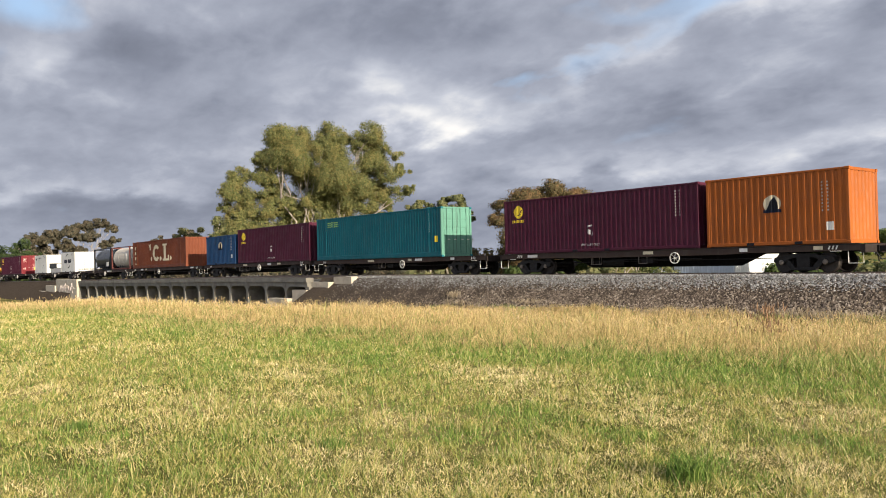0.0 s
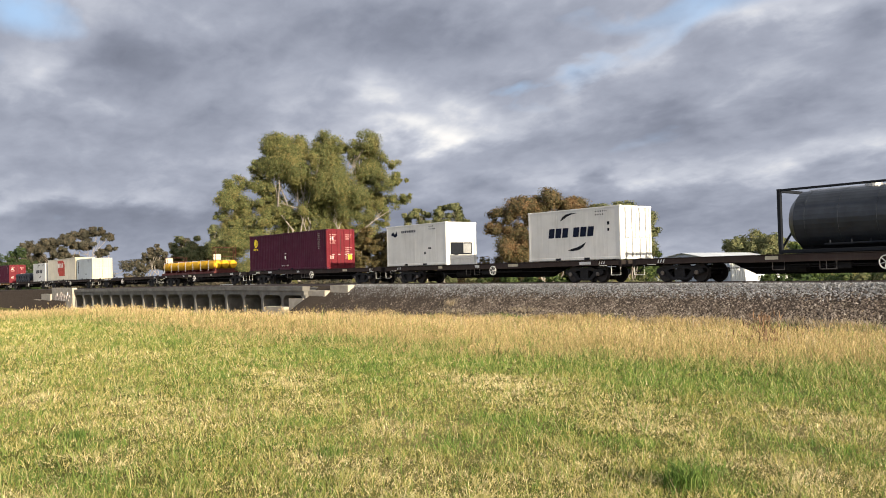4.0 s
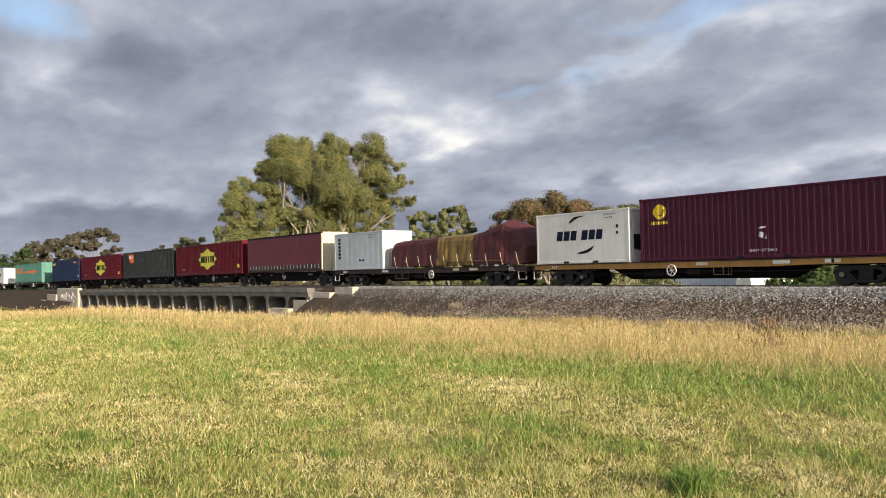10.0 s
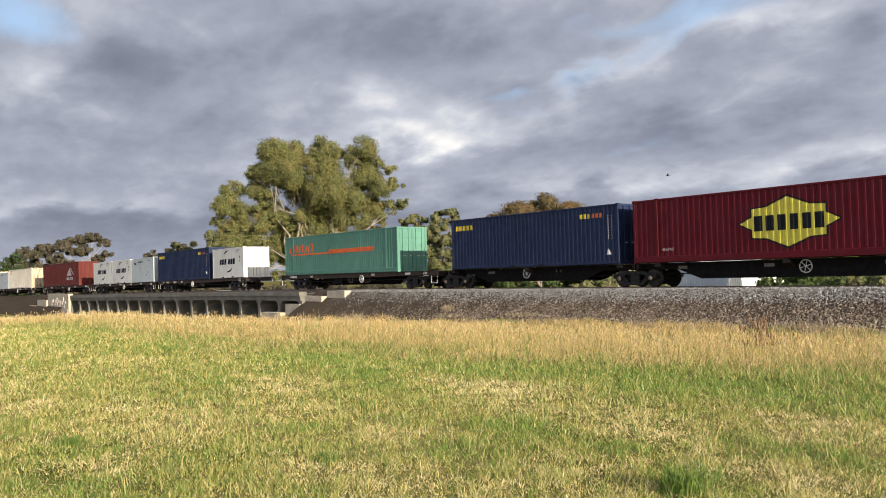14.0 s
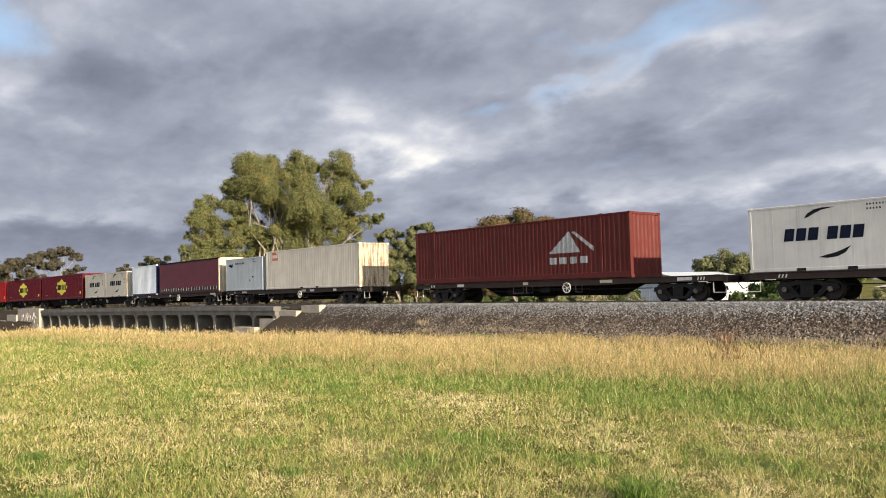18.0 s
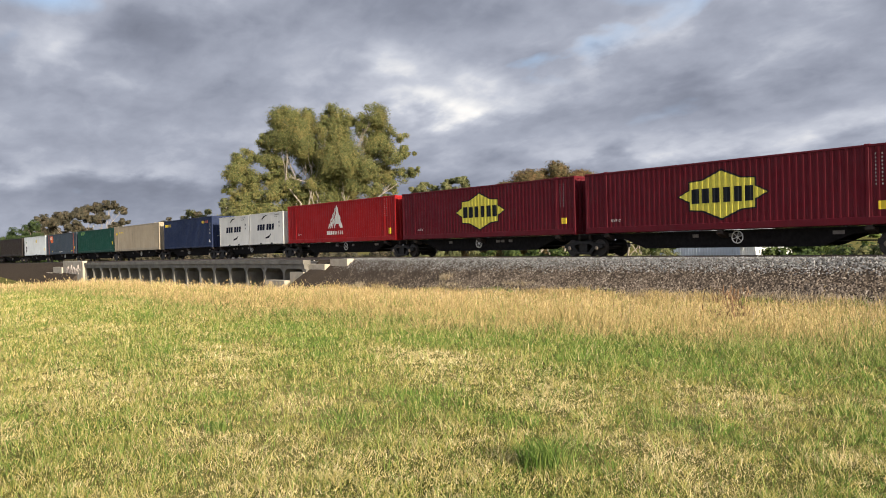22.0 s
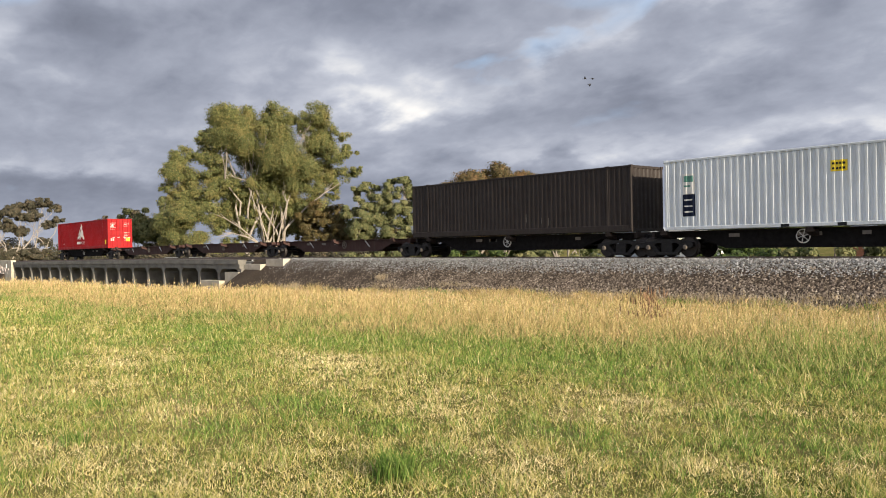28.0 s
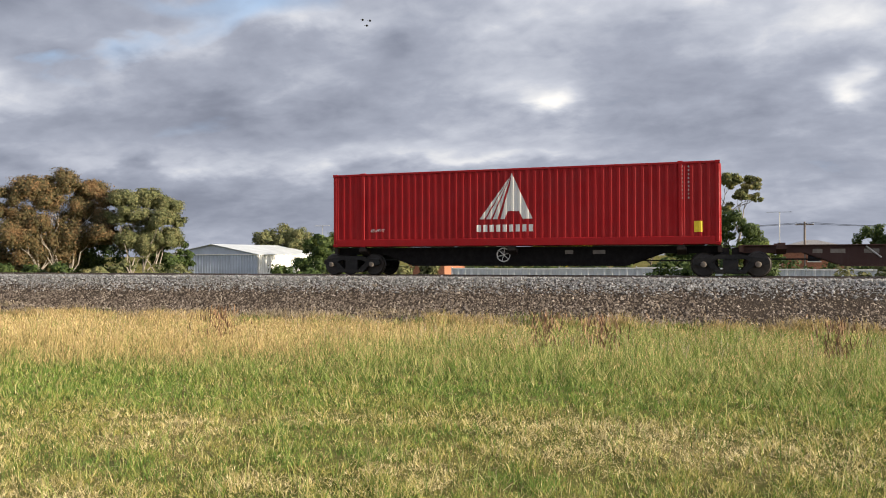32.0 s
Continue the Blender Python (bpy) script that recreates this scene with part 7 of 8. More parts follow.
def build_trees():
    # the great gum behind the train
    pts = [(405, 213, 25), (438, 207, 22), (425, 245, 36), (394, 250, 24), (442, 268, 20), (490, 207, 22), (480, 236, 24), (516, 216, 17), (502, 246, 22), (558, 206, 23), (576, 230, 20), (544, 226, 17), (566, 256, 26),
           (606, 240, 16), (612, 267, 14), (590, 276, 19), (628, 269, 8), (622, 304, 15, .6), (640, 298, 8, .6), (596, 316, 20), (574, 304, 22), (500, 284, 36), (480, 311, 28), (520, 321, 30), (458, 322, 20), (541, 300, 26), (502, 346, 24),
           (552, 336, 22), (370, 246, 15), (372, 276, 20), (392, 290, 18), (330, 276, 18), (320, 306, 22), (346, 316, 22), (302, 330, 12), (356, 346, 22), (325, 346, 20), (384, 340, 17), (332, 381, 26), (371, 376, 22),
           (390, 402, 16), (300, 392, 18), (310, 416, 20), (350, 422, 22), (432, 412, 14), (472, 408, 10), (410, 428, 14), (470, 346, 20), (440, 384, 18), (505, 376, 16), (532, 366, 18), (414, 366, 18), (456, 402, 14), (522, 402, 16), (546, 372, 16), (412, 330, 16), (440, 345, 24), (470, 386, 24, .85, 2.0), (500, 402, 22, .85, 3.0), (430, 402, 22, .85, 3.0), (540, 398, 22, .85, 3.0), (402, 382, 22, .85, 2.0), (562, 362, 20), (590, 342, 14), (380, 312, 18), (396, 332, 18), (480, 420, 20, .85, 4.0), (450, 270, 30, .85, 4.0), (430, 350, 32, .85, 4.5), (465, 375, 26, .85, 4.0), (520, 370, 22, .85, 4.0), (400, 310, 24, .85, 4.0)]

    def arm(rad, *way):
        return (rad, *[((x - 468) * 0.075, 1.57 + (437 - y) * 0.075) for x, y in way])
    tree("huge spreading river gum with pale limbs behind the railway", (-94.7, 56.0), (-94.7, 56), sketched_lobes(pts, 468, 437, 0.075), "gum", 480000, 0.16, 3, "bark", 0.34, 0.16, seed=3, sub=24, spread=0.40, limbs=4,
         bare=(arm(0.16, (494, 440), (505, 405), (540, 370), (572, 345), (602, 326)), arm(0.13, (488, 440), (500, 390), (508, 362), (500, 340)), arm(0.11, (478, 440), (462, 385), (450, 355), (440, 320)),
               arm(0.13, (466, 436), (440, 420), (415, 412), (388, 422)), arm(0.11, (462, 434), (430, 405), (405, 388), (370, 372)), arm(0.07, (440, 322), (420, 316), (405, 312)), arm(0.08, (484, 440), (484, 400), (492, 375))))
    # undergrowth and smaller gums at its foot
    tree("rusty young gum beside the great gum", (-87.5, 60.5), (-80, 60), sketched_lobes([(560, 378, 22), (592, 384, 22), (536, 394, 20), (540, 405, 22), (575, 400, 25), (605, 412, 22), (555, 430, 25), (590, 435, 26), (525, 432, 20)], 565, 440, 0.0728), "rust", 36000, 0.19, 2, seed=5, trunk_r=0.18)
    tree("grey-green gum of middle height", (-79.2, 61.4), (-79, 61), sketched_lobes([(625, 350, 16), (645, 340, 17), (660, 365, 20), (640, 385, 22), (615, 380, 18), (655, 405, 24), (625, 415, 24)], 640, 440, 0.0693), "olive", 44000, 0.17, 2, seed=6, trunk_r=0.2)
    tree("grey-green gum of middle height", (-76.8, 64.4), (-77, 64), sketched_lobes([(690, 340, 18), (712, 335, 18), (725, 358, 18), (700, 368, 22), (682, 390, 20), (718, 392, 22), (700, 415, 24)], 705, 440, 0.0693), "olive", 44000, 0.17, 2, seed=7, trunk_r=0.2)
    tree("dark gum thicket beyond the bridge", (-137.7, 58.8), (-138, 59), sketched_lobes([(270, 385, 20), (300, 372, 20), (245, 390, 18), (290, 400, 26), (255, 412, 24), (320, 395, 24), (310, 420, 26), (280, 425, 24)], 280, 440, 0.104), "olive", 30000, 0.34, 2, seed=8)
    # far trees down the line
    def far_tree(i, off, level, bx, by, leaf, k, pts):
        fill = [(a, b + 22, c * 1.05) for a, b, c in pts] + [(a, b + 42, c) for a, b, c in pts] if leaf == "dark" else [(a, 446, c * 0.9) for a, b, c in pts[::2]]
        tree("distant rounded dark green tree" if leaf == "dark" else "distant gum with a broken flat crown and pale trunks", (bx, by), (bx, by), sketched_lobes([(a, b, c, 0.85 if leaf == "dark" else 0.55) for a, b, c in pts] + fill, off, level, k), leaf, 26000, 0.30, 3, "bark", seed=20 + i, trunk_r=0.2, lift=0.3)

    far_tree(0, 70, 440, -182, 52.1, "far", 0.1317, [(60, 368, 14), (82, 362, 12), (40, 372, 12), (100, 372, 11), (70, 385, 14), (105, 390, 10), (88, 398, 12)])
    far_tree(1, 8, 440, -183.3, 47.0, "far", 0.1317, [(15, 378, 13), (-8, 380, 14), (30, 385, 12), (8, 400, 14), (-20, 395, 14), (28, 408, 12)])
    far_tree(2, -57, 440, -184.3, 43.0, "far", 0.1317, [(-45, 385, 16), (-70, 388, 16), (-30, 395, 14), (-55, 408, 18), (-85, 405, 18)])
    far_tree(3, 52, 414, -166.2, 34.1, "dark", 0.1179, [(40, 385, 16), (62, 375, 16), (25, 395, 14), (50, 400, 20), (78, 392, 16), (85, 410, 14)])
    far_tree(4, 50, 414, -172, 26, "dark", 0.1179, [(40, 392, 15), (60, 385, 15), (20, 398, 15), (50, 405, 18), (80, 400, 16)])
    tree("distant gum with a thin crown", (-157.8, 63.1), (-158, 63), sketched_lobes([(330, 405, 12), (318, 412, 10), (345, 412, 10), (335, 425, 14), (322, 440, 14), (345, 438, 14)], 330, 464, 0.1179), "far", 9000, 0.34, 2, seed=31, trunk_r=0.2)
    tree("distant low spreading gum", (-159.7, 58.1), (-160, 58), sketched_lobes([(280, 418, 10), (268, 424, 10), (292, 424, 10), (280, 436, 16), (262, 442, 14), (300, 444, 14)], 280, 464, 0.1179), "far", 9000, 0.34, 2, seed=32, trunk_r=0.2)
    tree("far thicket beyond the bridge", (-190, 40), (-190, 40), [(a, 2.0 + b, 3.4) for a, b in ((-26, 1), (-20, 0), (-14, 1), (-8, 0), (-2, 0.5), (4, 0), (10, 0.6), (16, 0), (22, 0.5))], "far", 20000, 0.4, 1, seed=33, name="hedge_bush")
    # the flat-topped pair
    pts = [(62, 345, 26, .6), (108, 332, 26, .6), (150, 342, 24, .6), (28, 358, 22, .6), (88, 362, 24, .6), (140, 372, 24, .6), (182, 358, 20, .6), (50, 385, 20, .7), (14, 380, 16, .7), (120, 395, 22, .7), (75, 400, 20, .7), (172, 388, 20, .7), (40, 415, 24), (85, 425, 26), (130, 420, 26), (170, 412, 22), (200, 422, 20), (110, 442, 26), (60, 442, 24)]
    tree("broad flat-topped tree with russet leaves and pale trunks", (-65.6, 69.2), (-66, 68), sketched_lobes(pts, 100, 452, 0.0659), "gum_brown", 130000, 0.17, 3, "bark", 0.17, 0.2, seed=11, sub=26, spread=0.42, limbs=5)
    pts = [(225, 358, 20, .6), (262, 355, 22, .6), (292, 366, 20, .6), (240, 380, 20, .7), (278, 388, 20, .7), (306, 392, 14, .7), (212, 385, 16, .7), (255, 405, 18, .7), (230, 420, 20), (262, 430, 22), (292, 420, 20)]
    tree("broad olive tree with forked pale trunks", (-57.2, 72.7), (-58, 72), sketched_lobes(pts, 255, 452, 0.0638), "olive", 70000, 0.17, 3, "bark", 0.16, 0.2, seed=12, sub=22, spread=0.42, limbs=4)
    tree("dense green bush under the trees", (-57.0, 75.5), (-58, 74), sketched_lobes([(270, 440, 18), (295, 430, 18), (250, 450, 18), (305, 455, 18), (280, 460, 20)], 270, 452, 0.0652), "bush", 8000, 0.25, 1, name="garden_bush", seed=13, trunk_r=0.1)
    for i, (bx, by, o) in enumerate(((-72, 70.5, 0), (-66, 75, 3), (-79, 66, 5), (-84, 68, 7))):
        tree("dark shaded shrub thicket under the trees", (bx, by), (bx, by), [(-2.6, 1.6, 1.9), (0, 2.2, 2.2), (2.6, 1.5, 1.9), (1.2, 1.0, 2.0), (-1.4, 0.8, 2.0)], "dark" if i % 2 else "gum_brown", 6500, 0.3, 1, name="shrub_bush", seed=40 + i, trunk_r=0.1)
    # gardens to the right
    def garden(i, label, base, leaf, lobes, n, size):
        tree(label, base, (base[0] - 1, base[1] - 1.6), lobes, leaf, int(n * 1.7), size * 0.75, 1, "bark_dark", 0.12, 0.3, name="garden_tree" if "tree" in label else "garden_bush", seed=50 + i, limbs=5)

    garden(0, "rounded dark green bush by the shed", (-28.1, 56.3), "bush", [(-0.6, 1.3, 0.9), (0.3, 2.4, 0.95), (0.8, 1.2, 0.9), (-0.1, 0.6, 1.1), (-0.9, 0.4, 0.8)], 9000, 0.2)
    garden(1, "pale olive tree behind the shed", (-64.6, 113.8), "olive", [(-2.6, 4.2, 1.8), (0, 4.8, 1.9), (2.6, 4.3, 1.8), (4.6, 3.6, 1.6), (0.8, 2.8, 2.2), (-2.2, 2.6, 2)], 8000, 0.34)
    garden(2, "pale olive-green garden tree", (-66.0, 117.5), "olive", [(-2.9, 3.9, 1.8), (0, 4.7, 1.8), (2.7, 4.1, 1.8), (0.5, 2.7, 2.3), (-2.4, 2.4, 2.0)], 8000, 0.3)
    garden(3, "bright green rounded garden tree", (-45.5, 95.7), "bright", [(-2.4, 3.0, 1.5), (0, 3.9, 1.7), (2.2, 3.1, 1.5), (0.6, 2.2, 1.9), (-1.4, 1.8, 1.8), (3.0, 1.8, 1.4)], 10000, 0.28)
    garden(4, "small dark green garden tree", (-43.0, 103.0), "dark", [(0, 3.4, 1.1), (-0.8, 2.3, 1.2), (0.8, 2.2, 1.2)], 4000, 0.26)
    garden(5, "small bright green garden tree", (-40.8, 103.3), "bright", [(-1.0, 3.2, 1.1), (0.9, 3.3, 1.1), (0, 2.1, 1.5)], 5000, 0.26)
    garden(6, "low olive-green garden shrubs behind the fence", (-28.1, 94.1), "olive", [(-2.2, 2.4, 1.3), (0.2, 3.0, 1.4), (2.2, 2.5, 1.3), (4.4, 2.2, 1.2), (-4.0, 1.6, 1.2)], 7000, 0.26)
    garden(7, "golden yellow flowering wattle shrub", (-16.3, 89.9), "wattle", [(-2.2, 2.6, 1.0), (-0.6, 3.1, 1.05), (1.2, 3.0, 1.1), (2.6, 2.5, 0.9), (0.2, 1.9, 1.5)], 9000, 0.22)
    garden(8, "dark distant garden conifer trees", (-12.3, 100.7), "dark", [(-0.8, 4.0, 1.1), (0.9, 4.3, 1.0), (0, 2.6, 1.7), (2.2, 3.0, 1.2), (-2.4, 2.8, 1.2)], 6500, 0.28)
    garden(9, "grey-brown bare-looking tree behind the fence", (-6.2, 86.3), "grey", [(-1.8, 4.2, 1.3), (0.2, 5.0, 1.3), (1.9, 4.5, 1.3), (0, 3.0, 1.9), (-2.2, 2.4, 1.4), (2.4, 2.6, 1.5)], 9000, 0.24)
    garden(10, "dense dark green garden tree", (0.3, 76.6), "bush", [(-2.2, 3.4, 1.3), (-0.4, 4.3, 1.5), (1.6, 4.0, 1.4), (2.8, 2.8, 1.3), (-0.2, 2.2, 1.8), (-2.8, 2.0, 1.4)], 13000, 0.24)
    garden(11, "light green garden shrub behind the fence", (3.1, 74.6), "bright", [(-1.0, 1.6, 0.9), (0.4, 2.0, 0.9), (1.5, 1.5, 0.8)], 4500, 0.2)
    garden(12, "distant leafy green garden tree", (15.5, 90.6), "bush", [(-1.5, 3.2, 1.2), (0.3, 3.7, 1.3), (2.0, 3.6, 1.3), (4.4, 3.4, 1.5), (0.6, 2.2, 1.6)], 7000, 0.26)
    tree("slender pale gum with an open crown", (-23.5, 93.4), (-24, 92), [(-1.4, 6.4, 1.2), (0.4, 6.8, 1.2), (1.4, 5.7, 1.1), (-0.4, 5.3, 0.9), (2.4, 4.2, 1.3), (3.6, 3.8, 1.2), (1.4, 3.5, 1.0), (-1.6, 3.4, 1.0)], "olive", 7000, 0.24, 2, "bark", 0.13, 0.35, seed=71, sub=12)
    tree("tall open gum with layered foliage", (1.0, 86.6), (0.3, 85), [(-3.2, 7.4, 1.0, .6), (-1.6, 8.6, 1.1, .6), (0.4, 9.0, 1.1, .6), (2.2, 8.5, 1.0, .6), (-2.0, 6.9, 0.9, .6), (1.4, 7.3, 0.9, .6), (2.8, 7.2, 0.7, .6), (0.0, 6.2, 0.8, .6)], "gum", 8000, 0.24, 2, "bark", 0.16, 0.45, seed=72, sub=10)
    # hedges behind the fence; scrub beyond the bridge is added to darken that strip
    for i, x in enumerate((-11, 1, 13)):
        tree("dark green garden hedge behind the fence", (x, 58.5 + i), (x, 58), [(a, 0.0 + 0.25 * (k % 2), 1.25) for k, a in enumerate((-5.4, -3.6, -1.8, 0.0, 1.8, 3.6, 5.4))], "bush", 7000, 0.22, 1, "bark_dark", 0.05, 0.3, name="hedge_bush", seed=110 + i, limbs=3)
    for i, x in enumerate(range(-128, -58, 9)):
        tree("added scrub darkening the far side of the line", (x, 43.5 + (i * 5) % 4), (x, 44), [(a, -0.1 + 0.3 * (k % 2), 1.2) for k, a in enumerate((-3.9, -2.2, -0.7, 0.8, 2.3, 3.9))], "far", 4500, 0.26, 1, "bark_dark", 0.05, 0.3, name="scrub_bush", seed=130 + i, limbs=2)
    # green scrub seen under the wagons
    for i, x in enumerate((-56, -49, -41, -22.6, -20.2, -1.4, 10, 18)):
        tree("low green scrub beyond the track", (x + (i % 3), 46 + (i * 7) % 5), (x, 46), [(-2.8, 0.1, 1.0), (-1.0, 0.35, 1.0), (0.9, 0.15, 1.0), (2.7, 0.3, 0.9)], "bush" if i % 2 else "olive", 3500, 0.2, 1, "bark_dark", 0.05, 0.3, name="scrub_bush", seed=90 + i, limbs=2)


build_trees()

# ---------------------------------------------------------------- yards beyond the track
# gable cladding darker and bluer than the sides: its shade is in the colour
MAT["shed_shade_wall"] = paint("blue-grey shade-tinted cladding", (0.42, 0.47, 0.55), 0.2)
MAT["shed_white"] = paint("white shed cladding", (0.75, 0.76, 0.74), 0.2)
MAT["shed_roof"] = paint("pale steel roof", (0.55, 0.58, 0.60), 0.2, rough=0.4)
MAT["fence"] = paint("pale grey fence cladding", (0.50, 0.52, 0.54), 0.3)
MAT["brick"] = plain("orange brick", (0.30, 0.13, 0.075), 0.9, 0, 8, 0.3)
MAT["roof_tile"] = plain("grey tile roof", (0.24, 0.23, 0.23), 0.8, 0, 5, 0.3)
MAT["timber"] = plain("grey pole timber", (0.17, 0.14, 0.12), 0.9, 0, 5, 0.3)
MAT["white_paint"] = plain("white painted rail", (0.70, 0.69, 0.66), 0.6, 0, 3, 0.1)


def ribs(axis_x, a, b, fixed, z0, z1, pitch, out, back=0.06):
    """A ribbed cladding sheet along x (axis_x) or y."""
    g = Geo()
    n = max(1, int((b - a) / pitch))
    p = (b - a) / n
    prof = []
    for i in range(n):
        s = a + i * p
        prof += [(s, 0.0), (s + 0.55 * p, 0.0), (s + 0.65 * p, out), (s + 0.9 * p, out)]
    prof.append((b, 0.0))
    sgn = 1 if out >= 0 else -1
    for k, (s, o) in enumerate(prof):
        for d, z in ((o, z0), (o, z1), (-sgn * back, z0), (-sgn * back, z1)):
            g.v.append((s, fixed + d, z) if axis_x else (fixed + d, s, z))
    for i in range(len(prof) - 1):
        q, w = 4 * i, 4 * i + 4
        g.f += [(q, w, w + 1, q + 1), (q + 2, q + 3, w + 3, w + 2), (q + 1, w + 1, w + 3, q + 3), (q, q + 2, w + 2, w)]
    return g


def build_yards():
    # farm shed, gable towards the track
    x0, x1, y0, y1 = -71.4, -57.4, 95.0, 112.0
    zb, ze, zp = -1.1, 1.72, 3.15
    s = thing("steel_shed", "long steel farm shed with shade-tinted blue-grey gable and white sunlit side", "shed", m=Matrix.Translation((0, 0, 0)))
    part("gable_wall", ribs(True, x0, x1, y0, zb, ze, 0.42, -0.06), "shed_shade_wall", s)
    part("side_wall", ribs(False, y0 + 0.1, y1, x1, zb, ze, 0.42, 0.05), "shed_white", s, "white sunlit cladding")
    part("side_wall", ribs(False, y0 + 0.1, y1, x0, zb, ze, 0.42, -0.05), "shed_white", s)
    xm = (x0 + x1) / 2
    part("gable_top", Geo().prism([(x0, ze + 0.12), (x1, ze + 0.12), (xm, zp - 0.08)], 1, y0 - 0.03, y0 + 0.05), "shed_shade_wall", s)
    part("fascia", Geo().box(x0 - 0.1, x1 + 0.1, y0 - 0.12, y0 - 0.065, ze - 0.02, ze + 0.14), "white_paint", s)
    for sx in (-1, 1):
        xe = x0 if sx < 0 else x1
        part("roof_sheet", Geo().prism([(xe + sx * 0.35, ze + 0.02), (xm + sx * 0.02, zp), (xm + sx * 0.02, zp + 0.06), (xe + sx * 0.35, ze + 0.09)], 1, y0 - 0.3, y1), "shed_roof", s)
    part("door_frame", Geo().box(x0 + 2.9, x0 + 3.06, y0 - 0.13, y0 - 0.07, zb, ze - 0.03), "white_paint", s)
    part("downpipe", Geo().cyl((x1 + 0.1, y0 + 0.2, 0), 2, 0.05, zb, ze, 8), "white_paint", s)
    # paling fence of steel panels
    fx = -16.2
    fence = thing("panel_fence", "long pale grey steel panel fence behind the track", "fence")
    for i in range(22):
        z = float(ground_z(fx + i * 2.4, 53)) - 0.05
        part("fence_panel", ribs(True, fx + i * 2.4 + 0.04, fx + i * 2.4 + 2.36, 53.0, z, z + 1.8, 0.4, -0.03, 0.02), "fence", fence)
        part("fence_post", Geo().box(fx + i * 2.4 - 0.035, fx + i * 2.4 + 0.035, 52.96, 53.05, z, z + 1.86), "fence", fence)
        part("fence_rail", Geo().box(fx + i * 2.4 + 0.04, fx + i * 2.4 + 2.36, 52.94, 52.965, z + 1.72, z + 1.8), "white_paint", fence)
    # low white rail beside the line
    rail = thing("white_rail", "low white painted rail along the far side of the line", "railing")
    for i in range(17):
        x = -92 + i * 3.0
        part("rail_bar", Geo().box(x + 0.01, x + 2.99, 40.96, 41.04, 0.42, 0.58), "white_paint", rail)
        part("rail_post", Geo().box(x - 0.06, x + 0.06, 41.045, 41.15, -0.5, 0.56), "white_paint", rail)
    # houses: low roofs above the fence
    for hx, hy, w, ridge, eave, mat in ((9.8, 96.2, 6.2, 3.1, 2.3, "roof_tile"), (-24.5, 70.5, 3.4, 1.3, 0.9, "shed_roof"), (24, 88, 9.0, 3.4, 2.5, "roof_tile")):
        h = thing("house", "low house with a grey hipped roof behind the fence" if w > 4 else "small brick outbuilding with a steel roof", "house")
        g = float(ground_z(hx, hy)) - 0.1
        part("wall", Geo().box(hx - w / 2, hx + w / 2, hy, hy + 6, g, eave), "brick", h)
        part("roof", Geo().add([(hx - w / 2 - 0.4, hy - 0.4, eave), (hx + w / 2 + 0.4, hy - 0.4, eave), (hx + w / 2 + 0.4, hy + 6.4, eave), (hx - w / 2 - 0.4, hy + 6.4, eave), (hx - w / 12, hy + 3, ridge), (hx + w / 12, hy + 3, ridge)],
                               [(0, 1, 5, 4), (1, 2, 5), (2, 3, 4, 5), (3, 0, 4), (0, 3, 2, 1)]), mat, h)
        win = part("window", Geo().box(hx - 0.6, hx + 0.6, hy - 0.03, hy + 0.02, eave - 1.5, eave - 0.4), "black", h)
        part("window_frame", Geo().box(hx - 0.7, hx + 0.7, hy - 0.05, hy - 0.031, eave - 0.4, eave - 0.3).box(hx - 0.7, hx + 0.7, hy - 0.05, hy - 0.031, eave - 1.6, eave - 1.5), "white_paint", win)
    # poles, wires and aerials
    tops = []
    for px_, py_, top in ((-41.4, 113.9, 4.95), (8.9, 96.3, 5.0), (-12.5, 98.0, 5.2), (26.0, 93.0, 5.0)):
        p = thing("power_pole", "grey timber power pole with a cross arm", "power pole", "power poles")
        z = float(ground_z(px_, py_)) - 0.2
        part("pole", Geo().tube([(px_, py_, z), (px_, py_, top)], [0.15, 0.10], 10), "timber", p)
        part("cross_arm", Geo().box(px_ - 0.9, px_ + 0.9, py_ - 0.05, py_ + 0.05, top - 0.35, top - 0.24), "timber", p)
        for k in (-0.8, -0.3, 0.3, 0.8):
            part("insulator", Geo().cyl((px_ + k, py_, 0), 2, 0.035, top - 0.24, top - 0.12, 8), "white_paint", p)
        tops.append((px_, py_, top - 0.1))
    tops.sort()
    w = thing("power_line", "thin dark overhead wires between the poles", "wires")
    for a, b in zip(tops, tops[1:]):
        for k in (-0.8, 0.8):
            pts = [(a[0] + (b[0] - a[0]) * i / 12 + k, a[1] + (b[1] - a[1]) * i / 12, a[2] + (b[2] - a[2]) * i / 12 - 0.5 * math.sin(math.pi * i / 12)) for i in range(13)]
            part("wire", Geo().tube(pts, 0.02, 4), "rubber", w)
    for ax, ay, top in ((5.6, 81.5, 5.4), (-29.0, 92.0, 5.9), (-46.5, 92.5, 5.3)):
        an = thing("tv_aerial", "thin rooftop television aerial on a mast", "aerial", "aerials")
        part("mast", Geo().tube([(ax, ay, float(ground_z(ax, ay)) - 0.1), (ax, ay, top)], 0.03, 6), "steel", an)
        part("boom", Geo().box(ax - 1.1, ax + 1.1, ay - 0.02, ay + 0.02, top - 0.03, top + 0.01), "steel", an)
        for k in range(7):
            part("element", Geo().box(ax - 1.05 + k * 0.33, ax - 1.03 + k * 0.33, ay - 0.35, ay + 0.35, top + 0.012, top + 0.03), "steel", an)


build_yards()

# ---------------------------------------------------------------- birds
MAT["feather"] = plain("dark feathers", (0.035, 0.033, 0.033), 0.8)
BIRDS = []


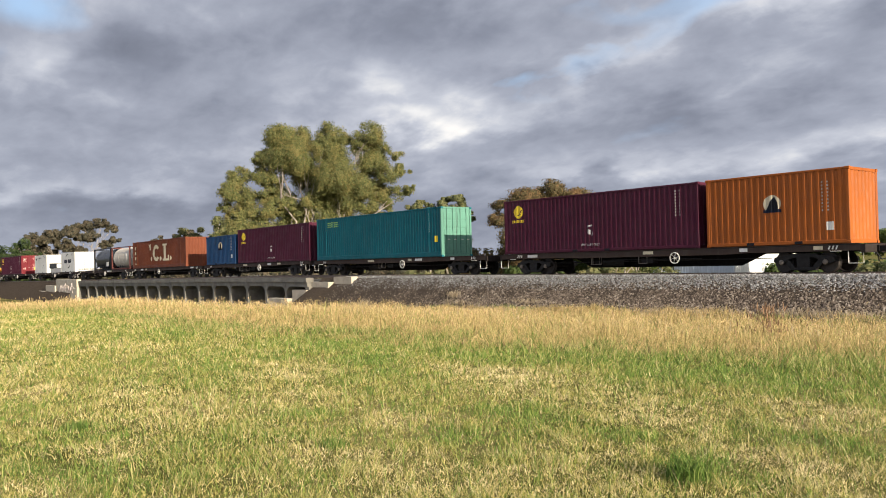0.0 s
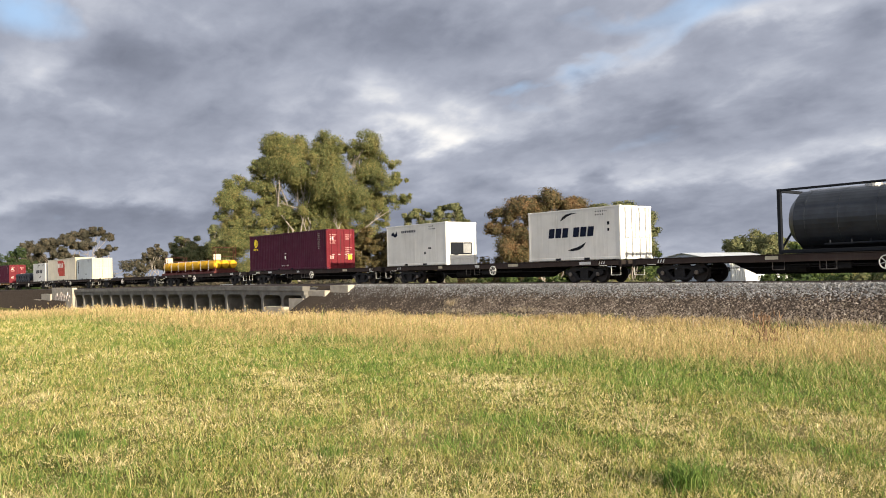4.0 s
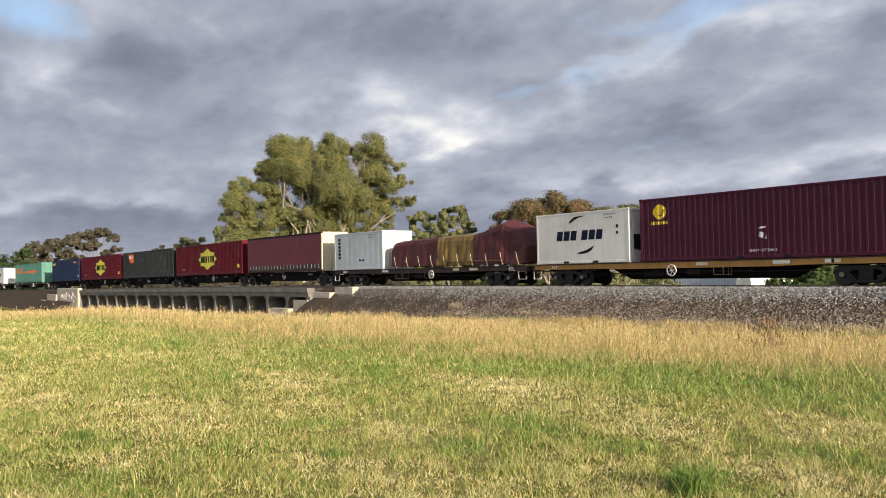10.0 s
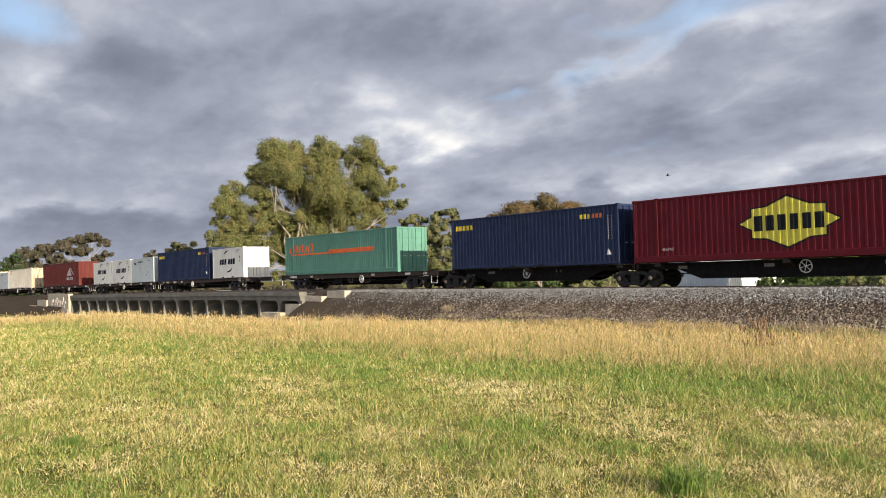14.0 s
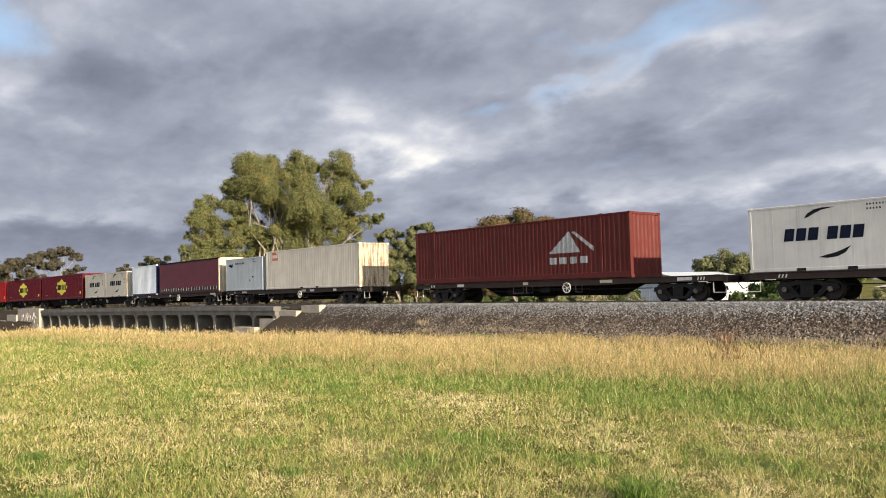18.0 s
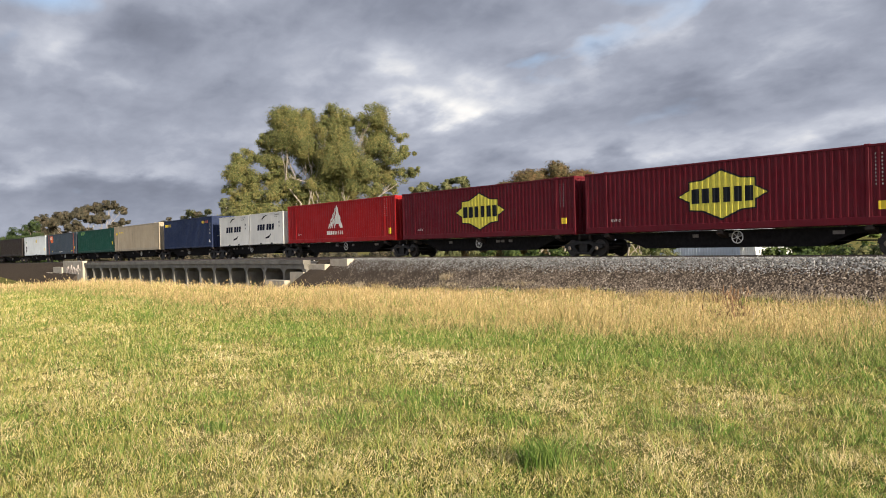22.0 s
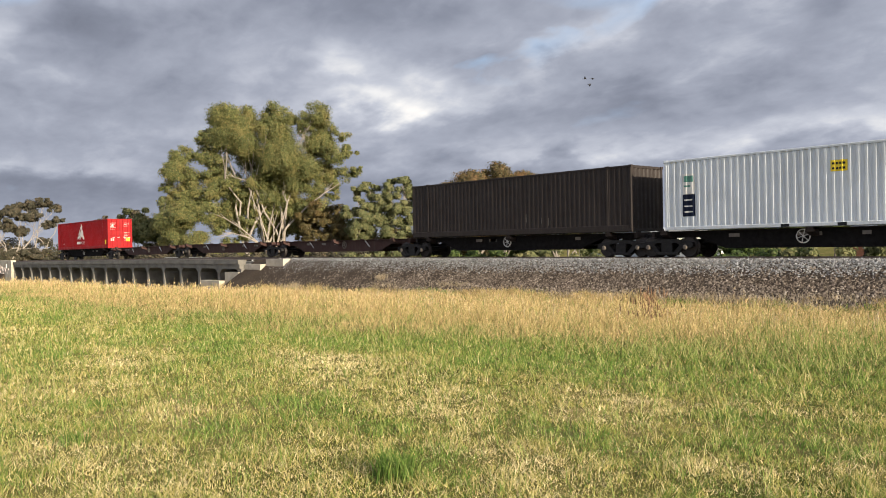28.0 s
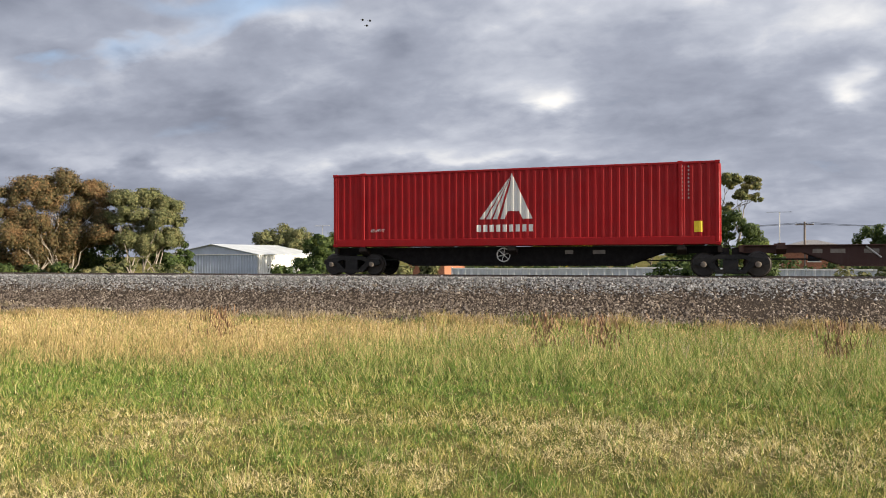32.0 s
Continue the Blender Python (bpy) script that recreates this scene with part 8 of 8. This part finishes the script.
def bird(label, rows):
    b = thing("bird", label, "bird", "birds in the sky")
    part("body", Geo().lathe([(-0.12, 0.008), (-0.08, 0.025), (0.0, 0.038), (0.065, 0.03), (0.1, 0.018), (0.12, 0.005)], 0, 10), "feather", b)
    part("tail", Geo().add([(-0.1, -0.015, 0), (-0.1, 0.015, 0), (-0.21, 0.045, 0.0), (-0.21, -0.045, 0.0), (-0.1, -0.015, 0.006), (-0.1, 0.015, 0.006), (-0.21, 0.045, 0.006), (-0.21, -0.045, 0.006)],
                           [(0, 1, 2, 3), (7, 6, 5, 4), (0, 4, 5, 1), (1, 5, 6, 2), (2, 6, 7, 3), (3, 7, 4, 0)]), "feather", b)
    wings = []
    for s in (-1, 1):
        pl = [(0.05, 0.015), (0.07, 0.14), (0.01, 0.27), (-0.05, 0.26), (-0.05, 0.13), (-0.06, 0.015)]
        g = Geo().prism([(x, s * y) for x, y in pl], 2, -0.003, 0.005)
        wings.append((part("wing", g, "feather", b), s))
    BIRDS.append((b, wings, rows))


def fly():
    for i, (b, wings, rows) in enumerate(BIRDS):
        keyed = []
        for j, (t, x, y, z) in enumerate(rows):
            k = min(j, len(rows) - 2)
            dx, dy = rows[k + 1][1] - rows[k][1], rows[k + 1][2] - rows[k][2]
            keyed.append((t, pose(x, y, z, 0, 0, math.degrees(math.atan2(dy, dx)) if abs(dx) + abs(dy) > 0.01 else 0)))
        walk(b, keyed)
        t0, t1 = [(r[0]) for r in rows if r[0] > 0][0], rows[-1][0]
        for w, s in wings:
            n = int((t1 - t0) / 0.1)
            beats = [(0.0, pose(0, 0, 0))] + [(t0 + 0.1 * q, pose(0, 0, 0, s * 32 * math.sin(q * 1.35 + i))) for q in range(n)] + [(32.0, pose(0, 0, 0))]
            walk(w, beats)


bird("single dark bird crossing the sky", [(0.0, -10.0, 75.0, 18.0), (11.5, -16.0, 68.0, 17.0), (13.0, -25.7, 54.2, 11.6), (14.0, -34.2, 49.4, 8.3), (14.5, -37.2, 47.0, 6.4), (17.0, -52, 42, 3.5), (20.0, -75, 50, 4.0), (32.0, -150, 90, 14.0)])
for _i, (_dx, _dy, _dz, _l) in enumerate(((0, 0, 0, 0), (0.45, 0.3, -0.03, 0), (0.25, 0.2, -0.4, 0))):
    bird("dark bird flying in a group of three", [(0.0, -60.0 + _dx * 4, 30.0, 5.0), (21.4, -45.5 + _dx * 3, 43.0, 3.2), (22.2, -43.0 + _dx * 3, 43.8, 6.0), (23.0, -38.6 + _dx * 4, 46.6, 7.9), (24.0, -38.0 + _dx * 3, 47.2, 10.0 + _dz * 2), (26.5, -38.4 + _dx, 47.0 + _dy, 14.2 + _dz),
                                                   (27.5, -37.3 + _dx, 48.0 + _dy, 13.9 + _dz), (28.0, -36.0 + _dx, 48.9 + _dy, 13.3 + _dz), (29.6, -31.7 + _dx, 52.0 + _dy, 14.6 + _dz), (30.2, -30.2 + _dx, 52.9 + _dy, 16.05 + _dz),
                                                   (31.0, -28.0 + _dx, 54.1 + _dy, 17.4 + _dz), (31.6, -25.8 + _dx, 55.3 + _dy, 18.2 + _dz), (32.0, -24.1 + _dx, 56.1 + _dy, 18.9 + _dz)])


def motions():
    for ob, u, z in ROLLING:
        rows = []
        for t, s in TRAIN_S:
            x = u + s
            turn = math.degrees(math.atan2(bend(x + 3) - bend(x - 3), 6))
            tilt = -math.degrees(math.atan2(rise(x + 3) - rise(x - 3), 6))
            rows.append((t, pose(x, TRACK_Y + bend(x), z + rise(x), 0, tilt, turn)))
        walk(ob, rows)
    fly()


motions()
